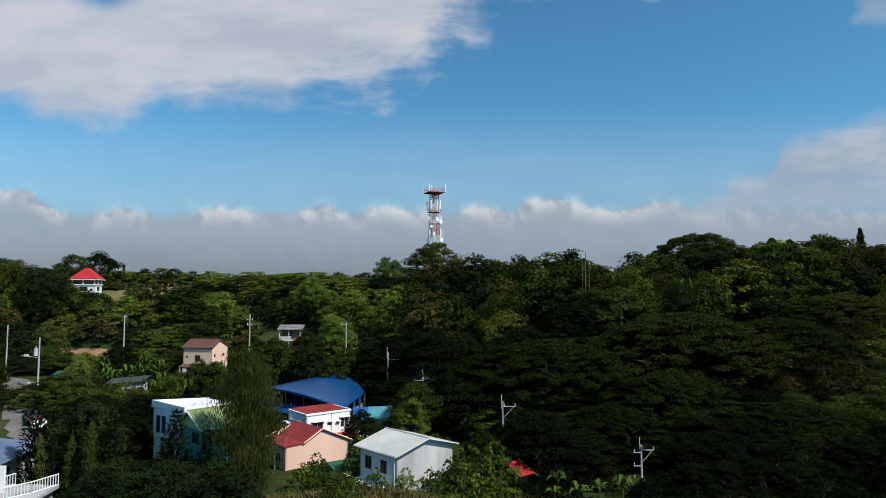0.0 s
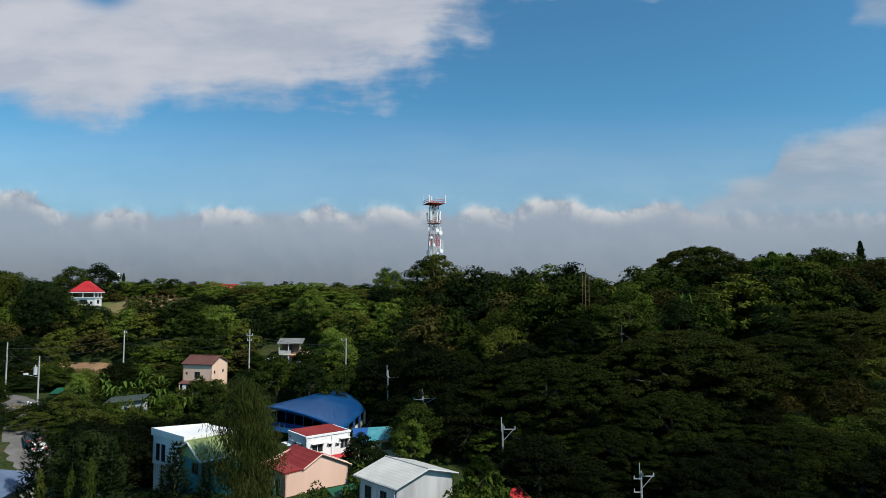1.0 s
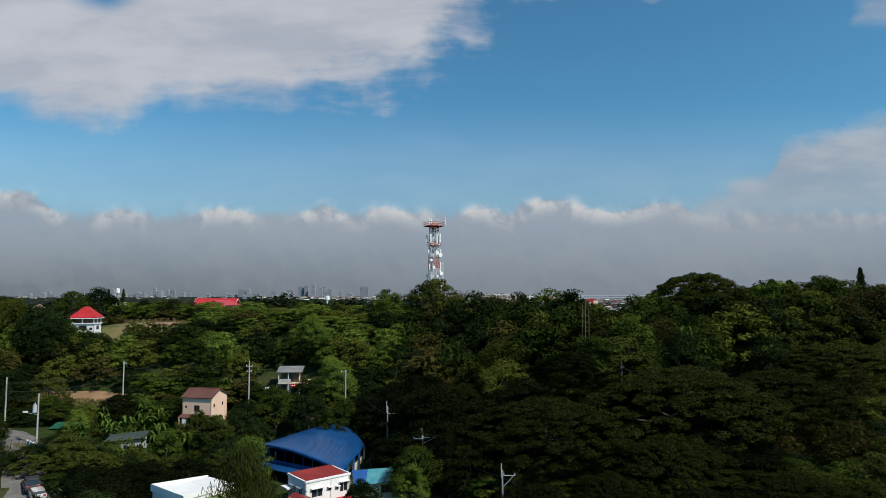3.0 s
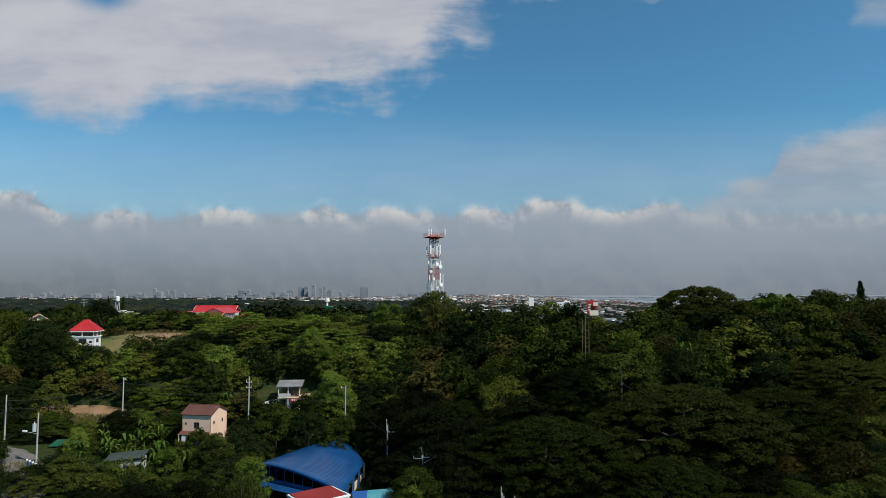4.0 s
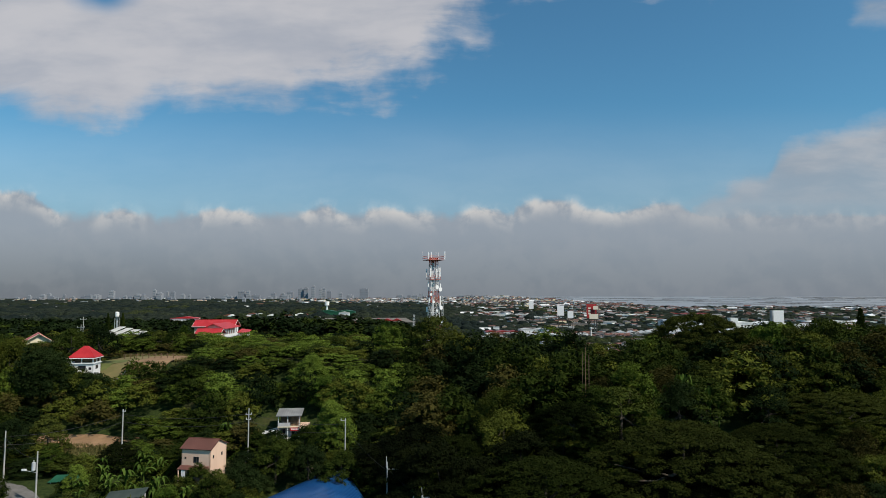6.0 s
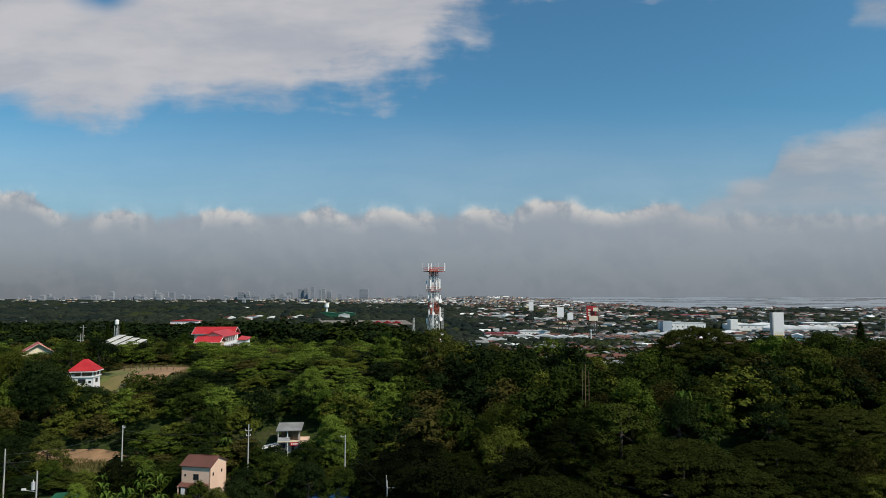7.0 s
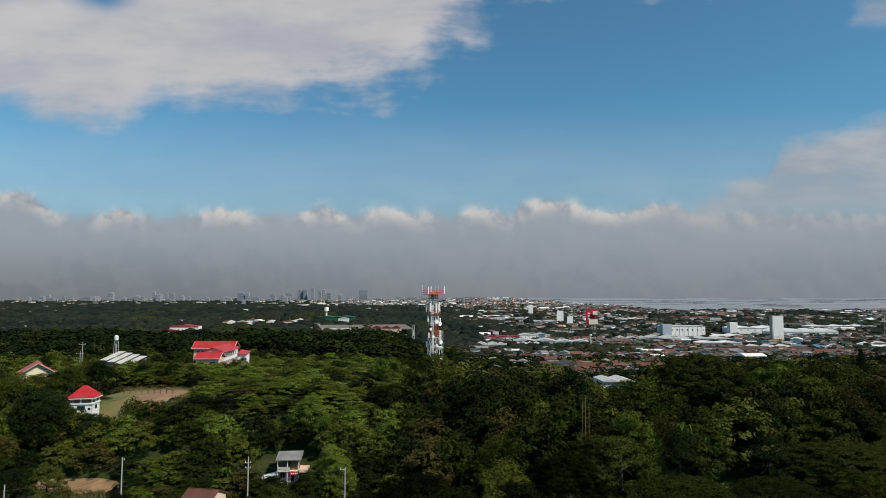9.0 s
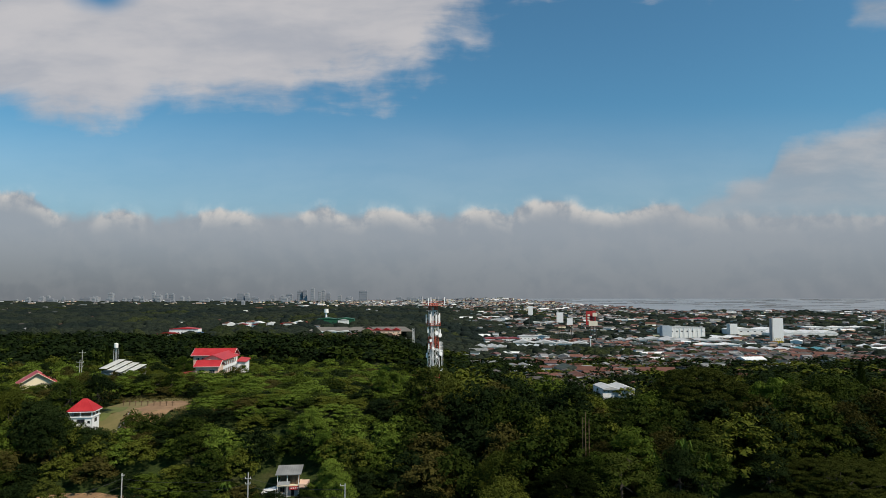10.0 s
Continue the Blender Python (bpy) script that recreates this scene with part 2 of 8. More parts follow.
def land(x, y):
    """Height of the ground: a valley, a wooded ridge, and the plain behind it."""
    x, y = np.asarray(x, float), np.asarray(y, float)
    far = smooth(150, 260, y)
    u = x / np.maximum(y, 40)
    lo, hi = 0.03 * (1 - far) - 0.12 * far, 0.24 * (1 - far) + 0.06 * far
    s = smooth(0, 1, (u - lo) / (hi - lo))
    z = np.interp(y, *WEST) * (1 - s) + np.interp(y, *EAST) * s
    z = z + 4.2 * smooth(-46, -62, x) * smooth(60, 90, y) * smooth(128, 112, y)
    z = z + 2.3 * np.exp(-((x + 8) / 10) ** 2 - ((y - 57) / 3.6) ** 2)
    z = z - 4.5 * smooth(-92, -135, x) * smooth(170, 200, y) * smooth(420, 300, y)
    return z + hills(x, y) * smooth(5200, 300, y) * 0.8

import collections

# ---- building blocks ----


def mesh_of(name, verts, faces, mats, idx=None, flat=True):
    me = bpy.data.meshes.new(name)
    me.from_pydata([tuple(v) for v in verts], [], [tuple(f) for f in faces])
    for m in mats if isinstance(mats, (list, tuple)) else [mats]:
        me.materials.append(m)
    if idx is not None:
        me.polygons.foreach_set("material_index", idx)
    if not flat:
        me.polygons.foreach_set("use_smooth", [True] * len(me.polygons))
    return me


def quads(name, corners, mat):
    """A mesh of loose leaves or blades; corners: (n, 3 or 4, 3)."""
    corners = np.asarray(corners, np.float32)
    n, e = corners.shape[:2]
    me = bpy.data.meshes.new(name)
    me.vertices.add(e * n)
    me.vertices.foreach_set("co", corners.reshape(-1))
    me.loops.add(e * n)
    me.loops.foreach_set("vertex_index", np.arange(e * n, dtype=np.int32))
    me.polygons.add(n)
    me.polygons.foreach_set("loop_start", np.arange(0, e * n, e, dtype=np.int32))
    me.materials.append(mat)
    me.update(calc_edges=True)
    return me


def part(name, bm, mat, parent, label="", at=None):
    """Link a bmesh (or a mesh) as one mesh object under a thing or a part."""
    if isinstance(bm, bmesh.types.BMesh):
        me = bpy.data.meshes.new(name)
        bmesh.ops.recalc_face_normals(bm, faces=bm.faces)
        bm.to_mesh(me)
        bm.free()
        me.materials.append(mat)
    else:
        me = bm
    ob = new(name, me)
    ob.parent = parent
    if at is not None:
        ob.matrix_basis = at
    if label:
        ob["label"] = label
    return ob


def thing(name, m, label, category, group="", kind=""):
    ob = new(name)
    ob.matrix_basis = m
    ob.empty_display_size = 0.3
    return tagged(ob, label, category, group, kind)


def box(bm, x0, x1, y0, y1, z0, z1, bevel=0.0):
    r = bmesh.ops.create_cube(bm, size=1.0)
    for v in r["verts"]:
        v.co = Vector((x0 + (v.co.x + 0.5) * (x1 - x0), y0 + (v.co.y + 0.5) * (y1 - y0), z0 + (v.co.z + 0.5) * (z1 - z0)))
    if bevel:
        es = list({e for v in r["verts"] for e in v.link_edges})
        bmesh.ops.bevel(bm, geom=es, offset=bevel, segments=2, affect="EDGES", profile=0.5)
    return bm


def boxed(*a, bevel=0.0):
    return box(bmesh.new(), *a, bevel=bevel)


def tube(bm, a, b, r0, r1=None, sides=8):
    a, b = Vector(a), Vector(b)
    r = bmesh.ops.create_cone(bm, cap_ends=True, segments=sides, radius1=r0, radius2=r0 if r1 is None else r1, depth=(b - a).length)
    m = Matrix.Translation((a + b) / 2) @ (b - a).to_track_quat("Z", "Y").to_matrix().to_4x4()
    bmesh.ops.transform(bm, matrix=m, verts=r["verts"])
    return bm


def solid(bm, bottom, top):
    """A prism between two rings of points."""
    a = [bm.verts.new(p) for p in bottom]
    b = [bm.verts.new(p) for p in top]
    n = len(a)
    bm.faces.new(a[::-1])
    bm.faces.new(b)
    for i in range(n):
        bm.faces.new((a[i], a[(i + 1) % n], b[(i + 1) % n], b[i]))
    return bm


# ---- leaves and trees ----
RNG = np.random.default_rng(7)


def unit(v):
    return v / np.maximum(np.linalg.norm(v, axis=1, keepdims=True), 1e-6)


def leaf_quads(pts, normals, size, ratio=0.55, scatter=0.6, rng=RNG):
    """Leaf sprays: one pointed blade each at pts, facing roughly along normals."""
    n = len(pts)
    nn = unit(normals + rng.normal(0, scatter, (n, 3)))
    t = unit(np.cross(nn, rng.normal(0, 1, (n, 3))))
    b = np.cross(nn, t)
    s = size * rng.uniform(0.6, 1.35, (n, 1))
    a, c = t * s * 0.5, b * s * ratio * 0.5
    bend = nn * s * 0.12
    return np.stack([pts - a - bend - c, pts + a - bend, pts - a * 0.8 + c + bend], 1)


def crown_points(lobes, per_area, rng, under=0.08):
    """Points and outward normals on the upper skins of many ellipsoid lobes (x, y, z, rx, rz)."""
    P, Q = [], []
    for x, y, z, r, h in lobes:
        k = max(10, int(per_area * (r * r * 4 + r * h * 6)))
        d = unit(rng.normal(0, 1, (k, 3)))
        d[:, 2] = np.where(d[:, 2] < -0.15, np.where(rng.random(k) < under, d[:, 2], -d[:, 2]), d[:, 2])
        rad = rng.uniform(0.72, 1.06, (k, 1))
        P.append(np.array([x, y, z]) + d * rad * np.array([r, r, h]))
        Q.append(unit(d / np.array([r, r, h])) + np.array([0, 0, 0.35]))
    return np.concatenate(P), np.concatenate(Q)


def dome_lobes(radius, height, base, count, lobe, rng, flat=0.6, gap=0.0):
    """Lobes spread over a dome-shaped crown with an uneven outline."""
    out = []
    for i in range(count):
        a = i * 2.39996 + rng.uniform(-0.5, 0.5)
        q = math.sqrt((i + 0.5) / count)
        if rng.random() < gap:
            continue
        rr = radius * q * rng.uniform(0.82, 1.1)
        z = base + height * (1 - q ** 2.2) * rng.uniform(0.74, 1.12) - rng.uniform(0, 0.16) * height
        r = lobe * rng.uniform(0.6, 1.35)
        out.append((rr * math.cos(a), rr * math.sin(a), z, r, r * flat))
    return out


def limbs(bm, lobes, trunk_h, r, rng, n=6):
    """A tapered trunk with limbs that reach into the crown."""
    lean = Vector((rng.uniform(-0.4, 0.4), rng.uniform(-0.4, 0.4), trunk_h))
    tube(bm, (0, 0, -1.2), lean * 0.5, r * 1.25, r, 8)
    tube(bm, lean * 0.5, lean, r, r * 0.8, 8)
    step = max(1, len(lobes) // n)
    for x, y, z, lr, lh in lobes[::step][:n]:
        tip = Vector((x * 0.8, y * 0.8, z - lh * 1.2 - 0.3))
        mid = lean.lerp(tip, 0.5) + Vector((0, 0, -0.12 * (tip - lean).length))
        tube(bm, lean * 0.97, mid, r * 0.55, r * 0.34, 6)
        tube(bm, mid, tip, r * 0.34, r * 0.1, 5)
    return bm


def tree_kind(name, lobes, leaf, size, per_area, mat, trunk_h, trunk_r, label, group, seed, ratio=0.55, scatter=0.45, inner=2.3, inner_size=0.6):
    rng = np.random.default_rng(seed)
    t = thing("tree" if not name else name, Matrix(), label, "tree", group)
    part("trunk", limbs(bmesh.new(), lobes, trunk_h, trunk_r, rng), BARK, t)
    p, q = crown_points(lobes, per_area, rng)
    leaves = leaf_quads(p, q, size, ratio, scatter, rng)
    if inner:  # the denser foliage inside, in larger sprays
        p, q = crown_points([(x, y, z - 0.2 * h, r * 0.68, h * 0.68) for x, y, z, r, h in lobes], inner, rng, 0.2)
        leaves = np.concatenate([leaves, leaf_quads(p, q, inner_size, 0.85, 0.25, rng)])
    part("crown", quads("crown", leaves, mat), mat, t)
    return t


def drop(kinds, x, y, s, sink=0.3, name=None, label=None, squash=1.0, rng=RNG):
    """Plant a copy of one of the kinds at (x, y)."""
    k = kinds[int(rng.integers(len(kinds)))]
    ob = copy_thing(k, pose(x, y, float(land(x, y)) - sink, rng.uniform(-4, 4), rng.uniform(-4, 4), rng.uniform(0, 360)))
    ob.scale = (s * rng.uniform(0.92, 1.08), s * rng.uniform(0.92, 1.08), s * squash)
    if label:
        ob["label"] = label
    return ob


def rng_of(i):
    return np.random.default_rng(i)


# each kind is about 10 m high, growing at its own origin
FOREST = []
for i in range(5):
    r = rng_of(20 + i)
    lobes = dome_lobes(3.9, 4.8, 4.0, 27, 1.4, r, 0.56)
    lobes += [(math.cos(a) * 3.4, math.sin(a) * 3.4, 3.4 + r.uniform(-0.6, 0.6), 1.1, 0.9) for a in np.arange(0, 6.2, 0.7)]
    FOREST.append(tree_kind("tree", lobes, 0.5, 0.25, 15.0, (LEAF_DARK, LEAF_MID, LEAF_DEEP, LEAF_OLIVE, LEAF_DARK)[i], 4.6, 0.22,
                            ("dark green broad-leaved tree in dense woodland", "green bushy broad-leaved tree on the wooded slope")[i % 2], "woodland trees", 40 + i, scatter=0.32))
BRIGHT = []
for i in range(2):
    r = rng_of(60 + i)
    lobes = dome_lobes(3.6, 5.0, 4.0, 42, 0.95, r, 0.8)
    lobes += [(math.cos(a) * 3.1, math.sin(a) * 3.1, 3.2 + r.uniform(-0.6, 0.6), 0.9, 0.8) for a in np.arange(0, 6.2, 0.6)]
    BRIGHT.append(tree_kind("tree", lobes, 0.5, 0.23, 17.0, LEAF_LIGHT, 4.2, 0.2, "bright green leafy tree with a rounded crown", "bright trees", 70 + i, scatter=0.32))
RAIN = []
for i in range(2):
    r = rng_of(80 + i)
    lobes = []
    for k in range(330):
        a, q = k * 2.39996 + r.uniform(-0.3, 0.3), math.sqrt((k + 0.5) / 330)
        lean = 1 + 0.12 * math.sin(3 * a + i * 2) + 0.07 * math.sin(5 * a)
        z = 5.2 + 4.7 * (1 - q ** 2.3) + 0.5 * math.sin(a * 4 + q * 6) * q + r.uniform(-0.45, 0.25)
        w = r.uniform(0.55, 1.1)
        lobes.append((9.2 * q * lean * math.cos(a), 9.2 * q * lean * math.sin(a), z, w, w * 0.42))
    lobes += [(math.cos(a) * 8.6, math.sin(a) * 8.6, 4.7 + r.uniform(-1.0, 0.4), 1.0, 0.6) for a in np.arange(0, 6.2, 0.2)]
    RAIN.append(tree_kind("rain_tree", lobes, 0.5, 0.22, 22.0, (LEAF_RAIN_SHADED, LEAF_RAIN_LIT)[i], 5.0, 0.45, "wide umbrella-crowned rain tree, dark layered foliage toned for shade or sun", "rain trees", 90 + i, scatter=0.3, inner=6.0, inner_size=0.4))
# Trees for the dark hollow, with the shade in their leaf colour.
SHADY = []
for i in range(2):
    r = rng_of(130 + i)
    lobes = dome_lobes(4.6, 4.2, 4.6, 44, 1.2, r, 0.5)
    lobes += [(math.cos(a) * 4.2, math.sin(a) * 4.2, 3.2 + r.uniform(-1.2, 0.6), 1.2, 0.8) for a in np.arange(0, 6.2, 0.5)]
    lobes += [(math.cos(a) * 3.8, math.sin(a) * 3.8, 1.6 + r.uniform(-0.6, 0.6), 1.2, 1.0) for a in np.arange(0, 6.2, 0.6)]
    SHADY.append(tree_kind("tree", lobes, 0.5, 0.28, 12.0, LEAF_SHADE, 4.6, 0.25, "green tree with the wood's shade put into its leaf colour", "woodland trees", 140 + i))
AIRY = []
for i in range(3):
    r = rng_of(150 + i)
    lobes = dome_lobes(3.7, 5.2, 3.8, 34, 1.15, r, 0.95, 0.15)
    lobes += [(math.cos(a) * 3.0, math.sin(a) * 3.0, 3.0 + r.uniform(-0.8, 0.8), 1.0, 1.1) for a in np.arange(0, 6.2, 0.8)]
    AIRY.append(tree_kind("tree", lobes, 0.5, 0.34, 12.0, (LEAF_OLIVE, LEAF_MID, LEAF_RUSSET)[i], 4.0, 0.18, ("loose olive-green tree with fine feathery foliage", "soft green feathery tree on the slope", "brownish green feathery tree on the slope")[i],
                          "feathery trees", 155 + i, ratio=0.22, scatter=0.75, inner=1.2, inner_size=0.5))
# lighter-built crowns for the joined woodland
WOOD_DARK, WOOD_BRIGHT = [], []
for i in range(4):
    r = rng_of(160 + i)
    lobes = dome_lobes(3.9, 4.8, 4.0, 24, 1.45, r, 0.58)
    lobes += [(math.cos(a) * 3.4, math.sin(a) * 3.4, 3.2 + r.uniform(-0.8, 0.6), 1.2, 1.0) for a in np.arange(0, 6.2, 0.9)]
    (WOOD_BRIGHT if i == 3 else WOOD_DARK).append(tree_kind("tree", lobes, 0.5, 0.46, 3.6, (LEAF_DARK, LEAF_MID, LEAF_DARK, LEAF_LIGHT)[i], 4.2, 0.2, "tree", "", 170 + i, scatter=0.34, inner=0.5, inner_size=0.85))
WOOD_THIN = [tree_kind("tree", dome_lobes(3.9, 4.8, 4.0, 20, 1.5, rng_of(180 + i), 0.6), 0.5, 0.8, 1.5, LEAF_DARK, 4.2, 0.2, "tree", "", 185 + i, inner=0) for i in range(2)]

# ---- ground sheet ----
SOIL, n = material("ground_grass_and_soil")
at = n.add("ShaderNodeTexCoord").outputs["Object"]
f1, f2 = n.noise(at, 0.05, 5, 0.6), n.noise(at, 1.6, 5, 0.7)
col = n.mix(n.step(f2, 0.3, 0.75), (0.012, 0.024, 0.006), (0.040, 0.055, 0.014))
col = n.mix(n.math("MULTIPLY", n.step(f1, 0.52, 0.68), 0.5), col, (0.085, 0.065, 0.036))
finish(n, col, 0.95, 0.0, f2, 0.15, 0.1)


def sheet_grid(name, xs, ys, lift, mat, label, kind="structure", cat="ground"):
    gx, gy = np.meshgrid(xs, ys)
    gz = land(gx, gy) + lift
    v = np.stack([gx, gy, gz], -1).reshape(-1, 3)
    w = len(xs)
    f = [(j * w + i, j * w + i + 1, (j + 1) * w + i + 1, (j + 1) * w + i) for j in range(len(ys) - 1) for i in range(w - 1)]
    return tagged(new(name, mesh_of(name, v, f, mat, flat=False)), label, cat, kind=kind)


fan = np.concatenate([np.linspace(-4200, -300, 40), np.linspace(-290, 290, 146), np.linspace(300, 4200, 40)])
rows = np.concatenate([np.linspace(-300, 40, 18), np.linspace(44, 280, 80), np.linspace(290, 1000, 60), np.linspace(1030, 4950, 80)])
sheet_grid("ground", fan, rows, 0.0, SOIL, "wooded valley floor of grass and bare soil")


def patch(name, cx, cy, rx, ry, turn, lift, mat, label, cat="ground", wave=0.12, seed=1, n=40, rings=8):
    """An irregular patch draped on the land."""
    rr = rng_of(seed)
    ph = rr.uniform(0, 6.3, 4)
    v, f = [(cx, cy)], []
    ca, sa = math.cos(radians(turn)), math.sin(radians(turn))
    for k in range(1, rings + 1):
        for i in range(n):
            a = 2 * math.pi * i / n
            r = k / rings * (1 + wave * (math.sin(2 * a + ph[0]) + math.sin(3 * a + ph[1]) + 0.6 * math.sin(7 * a + ph[2])))
            px, py = rx * r * math.cos(a), ry * r * math.sin(a)
            v.append((cx + ca * px - sa * py, cy + sa * px + ca * py))
    f += [(0, 1 + i, 1 + (i + 1) % n) for i in range(n)]
    for k in range(rings - 1):
        for i in range(n):
            p, q = 1 + k * n, 1 + (k + 1) * n
            f.append((p + i, q + i, q + (i + 1) % n, p + (i + 1) % n))
    v = [(x, y, float(land(x, y)) + lift) for x, y in v]
    return tagged(new(name, mesh_of(name, v, f, mat, flat=False)), label, cat, kind="structure")


def ribbon(name, pts, width, lift, mat, label, cat="road"):
    """A strip of road along a smooth line on the land, with a shallow edge."""
    line = []
    for i in range(len(pts) - 1):
        p0, p1, p2, p3 = (Vector(pts[max(0, min(len(pts) - 1, i + k))]) for k in (-1, 0, 1, 2))
        for t in np.linspace(0, 1, 8, endpoint=False):
            line.append(0.5 * (2 * p1 + (p2 - p0) * t + (2 * p0 - 5 * p1 + 4 * p2 - p3) * t * t + (3 * p1 - p0 - 3 * p2 + p3) * t ** 3))
    line.append(Vector(pts[-1]))
    v, f = [], []
    for i, p in enumerate(line):
        d = (line[min(i + 1, len(line) - 1)] - line[max(i - 1, 0)]).normalized()
        s = Vector((d.y, -d.x))
        for k in (-1, -0.5, 0, 0.5, 1):
            q = p + s * k * width / 2
            v.append((q.x, q.y, float(land(p.x, p.y)) * 0.6 + float(land(q.x, q.y)) * 0.4 + lift + 0.04 * (1 - abs(k))))
        if i:
            a, b = (i - 1) * 5, i * 5
            f += [(a + k, a + k + 1, b + k + 1, b + k) for k in range(4)]
    return tagged(new(name, mesh_of(name, v, f, mat, flat=False)), label, cat, kind="structure")


CONCRETE = surface("road_concrete", (0.09, 0.086, 0.08), (0.165, 0.158, 0.148), 0.5, 0.9, fine=3.0)
EARTH = surface("bare_earth", (0.16, 0.095, 0.05), (0.30, 0.185, 0.10), 0.35, 0.95, fine=2.5)
FIELD = surface("field_grass", (0.095, 0.092, 0.03), (0.20, 0.155, 0.07), 0.16, 0.95, fine=1.5)
LAWN = surface("field_lawn", (0.070, 0.092, 0.022), (0.125, 0.140, 0.042), 0.3, 0.95, fine=2.5)
ribbon("road", [(-92, 113), (-78, 111), (-69, 105), (-63, 97), (-56, 86.5), (-47, 77), (-38, 68), (-34, 62)], 5.2, 0.14, CONCRETE, "worn grey concrete village road along the houses")
ribbon("path", [(-17, 62), (-18.5, 57), (-17, 50), (-12, 44)], 2.4, 0.10, CONCRETE, "narrow concrete lane beside the dry grass")
patch("bare_soil", -77.0, 134.5, 12, 3.8, 4, 0.25, EARTH, "bank of bare reddish earth below the trees", seed=3)
patch("grass_strip", -70.5, 127, 6, 2.2, 4, 0.22, LAWN, "strip of short bright grass by the earth bank", seed=4)
patch("grass_field", -78, 168, 12.5, 13, 0, 0.3, FIELD, "dry grass playing field with patches of bare soil", seed=5, wave=0.06)
patch("earth_patch", -73, 166.5, 8.2, 9.5, 0, 0.36, EARTH, "bare brown earth on the playing field", seed=9)
patch("lawn", -86.3, 164.5, 3.6, 6.5, 0, 0.34, LAWN, "short grass lawn by the clubhouse", seed=8)
patch("dry_bank", -9, 56, 9, 5, 10, 0.15, EARTH, "dry earth bank in front of the houses", seed=6)

# ---- woodland ----
CLEAR = [  # centre x, y, half sizes of places kept free of trees
    (-85.5, 151.5, 3.8, 3), (7.5, 79, 2.5, 8), (22.9, 69, 2.5, 8), (43.5, 68, 2, 6), (-3.1, 96, 1.5, 5), (-78, 168, 12, 13.5), (-133, 194, 9, 13), (-44, 119, 6, 8), (-24, 108, 9, 14), (-15, 104, 4.5, 12), (-17, 92, 8, 7), (-15, 76, 7, 7), (-6, 66, 9, 8),
    (-29, 69, 8, 8), (-33, 139, 6, 6), (-77, 134.5, 10, 4), (-71, 126, 7, 4.5), (-54, 113, 11, 7), (-60, 106, 6, 5), (-2.5, 173, 2.5, 2.5), (-10, 54, 12, 10),
    (-142, 212, 9, 9), (-122, 246, 14, 12), (-98, 268, 14, 26), (-131, 256, 4, 4), (-50, 103, 6, 5), (-67, 114, 4, 3)]
ROAD = [(-92, 113), (-78, 111), (-69, 105), (-63, 97), (-56, 86.5), (-47, 77), (-38, 68), (-34, 62)]


def is_clear(x, y, pad=0.0):
    if any(abs(x - a) < c + pad and abs(y - b) < d + pad for a, b, c, d in CLEAR):
        return True
    p = Vector((x, y))
    for a, b in zip(ROAD, ROAD[1:]):
        a, b = Vector(a), Vector(b)
        t = max(0, min(1, (p - a).dot(b - a) / (b - a).length_squared))
        if (a + (b - a) * t - p).length < 4.0 + pad * 0.6:
            return True
    return False


def canopy(x, y):
    """Height of the woodland's top."""
    west = np.interp(y, [60, 95, 118, 136, 141, 144, 147, 155, 180, 205, 225, 250, 285, 330], [10, 10, 11.5, 15, 20.5, 23, 24, 26, 29, 28.5, 26, 23.5, 22, 24])
    east = np.interp(y, [60, 78, 96, 105, 112, 117, 122, 145, 160, 175, 200, 240], [8, 12, 15.5, 19, 21, 25, 28.5, 33, 32, 28, 21, 16])
    s = smooth(-0.16, 0.10, x / y)
    mid = 1.0 * math.exp(-((x + 4) / 14) ** 2 - ((y - 158) / 10) ** 2) - 2.5 * math.exp(-((x + 50) / 22) ** 2 - ((y - 160) / 14) ** 2)
    low = 3.5 * smooth(2, 10, x) * smooth(66, 54, x) * smooth(112, 104, y)
    crest = 2.6 * smooth(56, 76, x) * smooth(122, 134, y) - 4.0 * math.exp(-((x / y - 0.262) / 0.04) ** 2) * smooth(128, 145, y)
    return float(west * (1 - s) + east * s + mid - low + crest)


class Woods:
    """Trees joined into one mesh, for woods whose trees cannot be counted."""

    def __init__(self):
        self.parts = {}

    def add(self, kind, m, leaf):
        for o in kind.children:
            if not o.name.startswith("crown"):
                continue
            me = o.data
            co = np.empty(len(me.vertices) * 3, np.float32)
            me.vertices.foreach_get("co", co)
            mm = np.array(m)
            co = co.reshape(-1, 3) @ mm[:3, :3].T + mm[:3, 3]
            self.parts.setdefault(leaf.name, []).append(co.reshape(-1, len(co) // len(me.polygons), 3))

    def link(self, name, label):
        for mat, ps in self.parts.items():
            tagged(new(name, quads(name, np.concatenate(ps), bpy.data.materials[mat])), label, "woodland", kind="stuff")


RAINS = [  # the umbrella trees: x, y, size, top
    (16.0, 97, 1.42, 15.6), (39, 104, 1.65, 19.4), (57, 109, 1.35, 18.4), (31, 88, 0.95, 11.6), (43.5, 81, 0.86, 8.8), (22, 82, 0.75, 8.2),
    (59, 147, 1.3, 36.6), (74, 119, 1.25, 22.5), (3, 116, 0.9, 15.2), (24, 117, 0.9, 21.0)]


def under_rain(x, y):
    for a, b, c, top in RAINS:
        q = math.hypot(x - a, y - b) / (9.0 * c)
        if q < 1.0:
            return top - 3.0 - 6.0 * q * q
    return 99.0


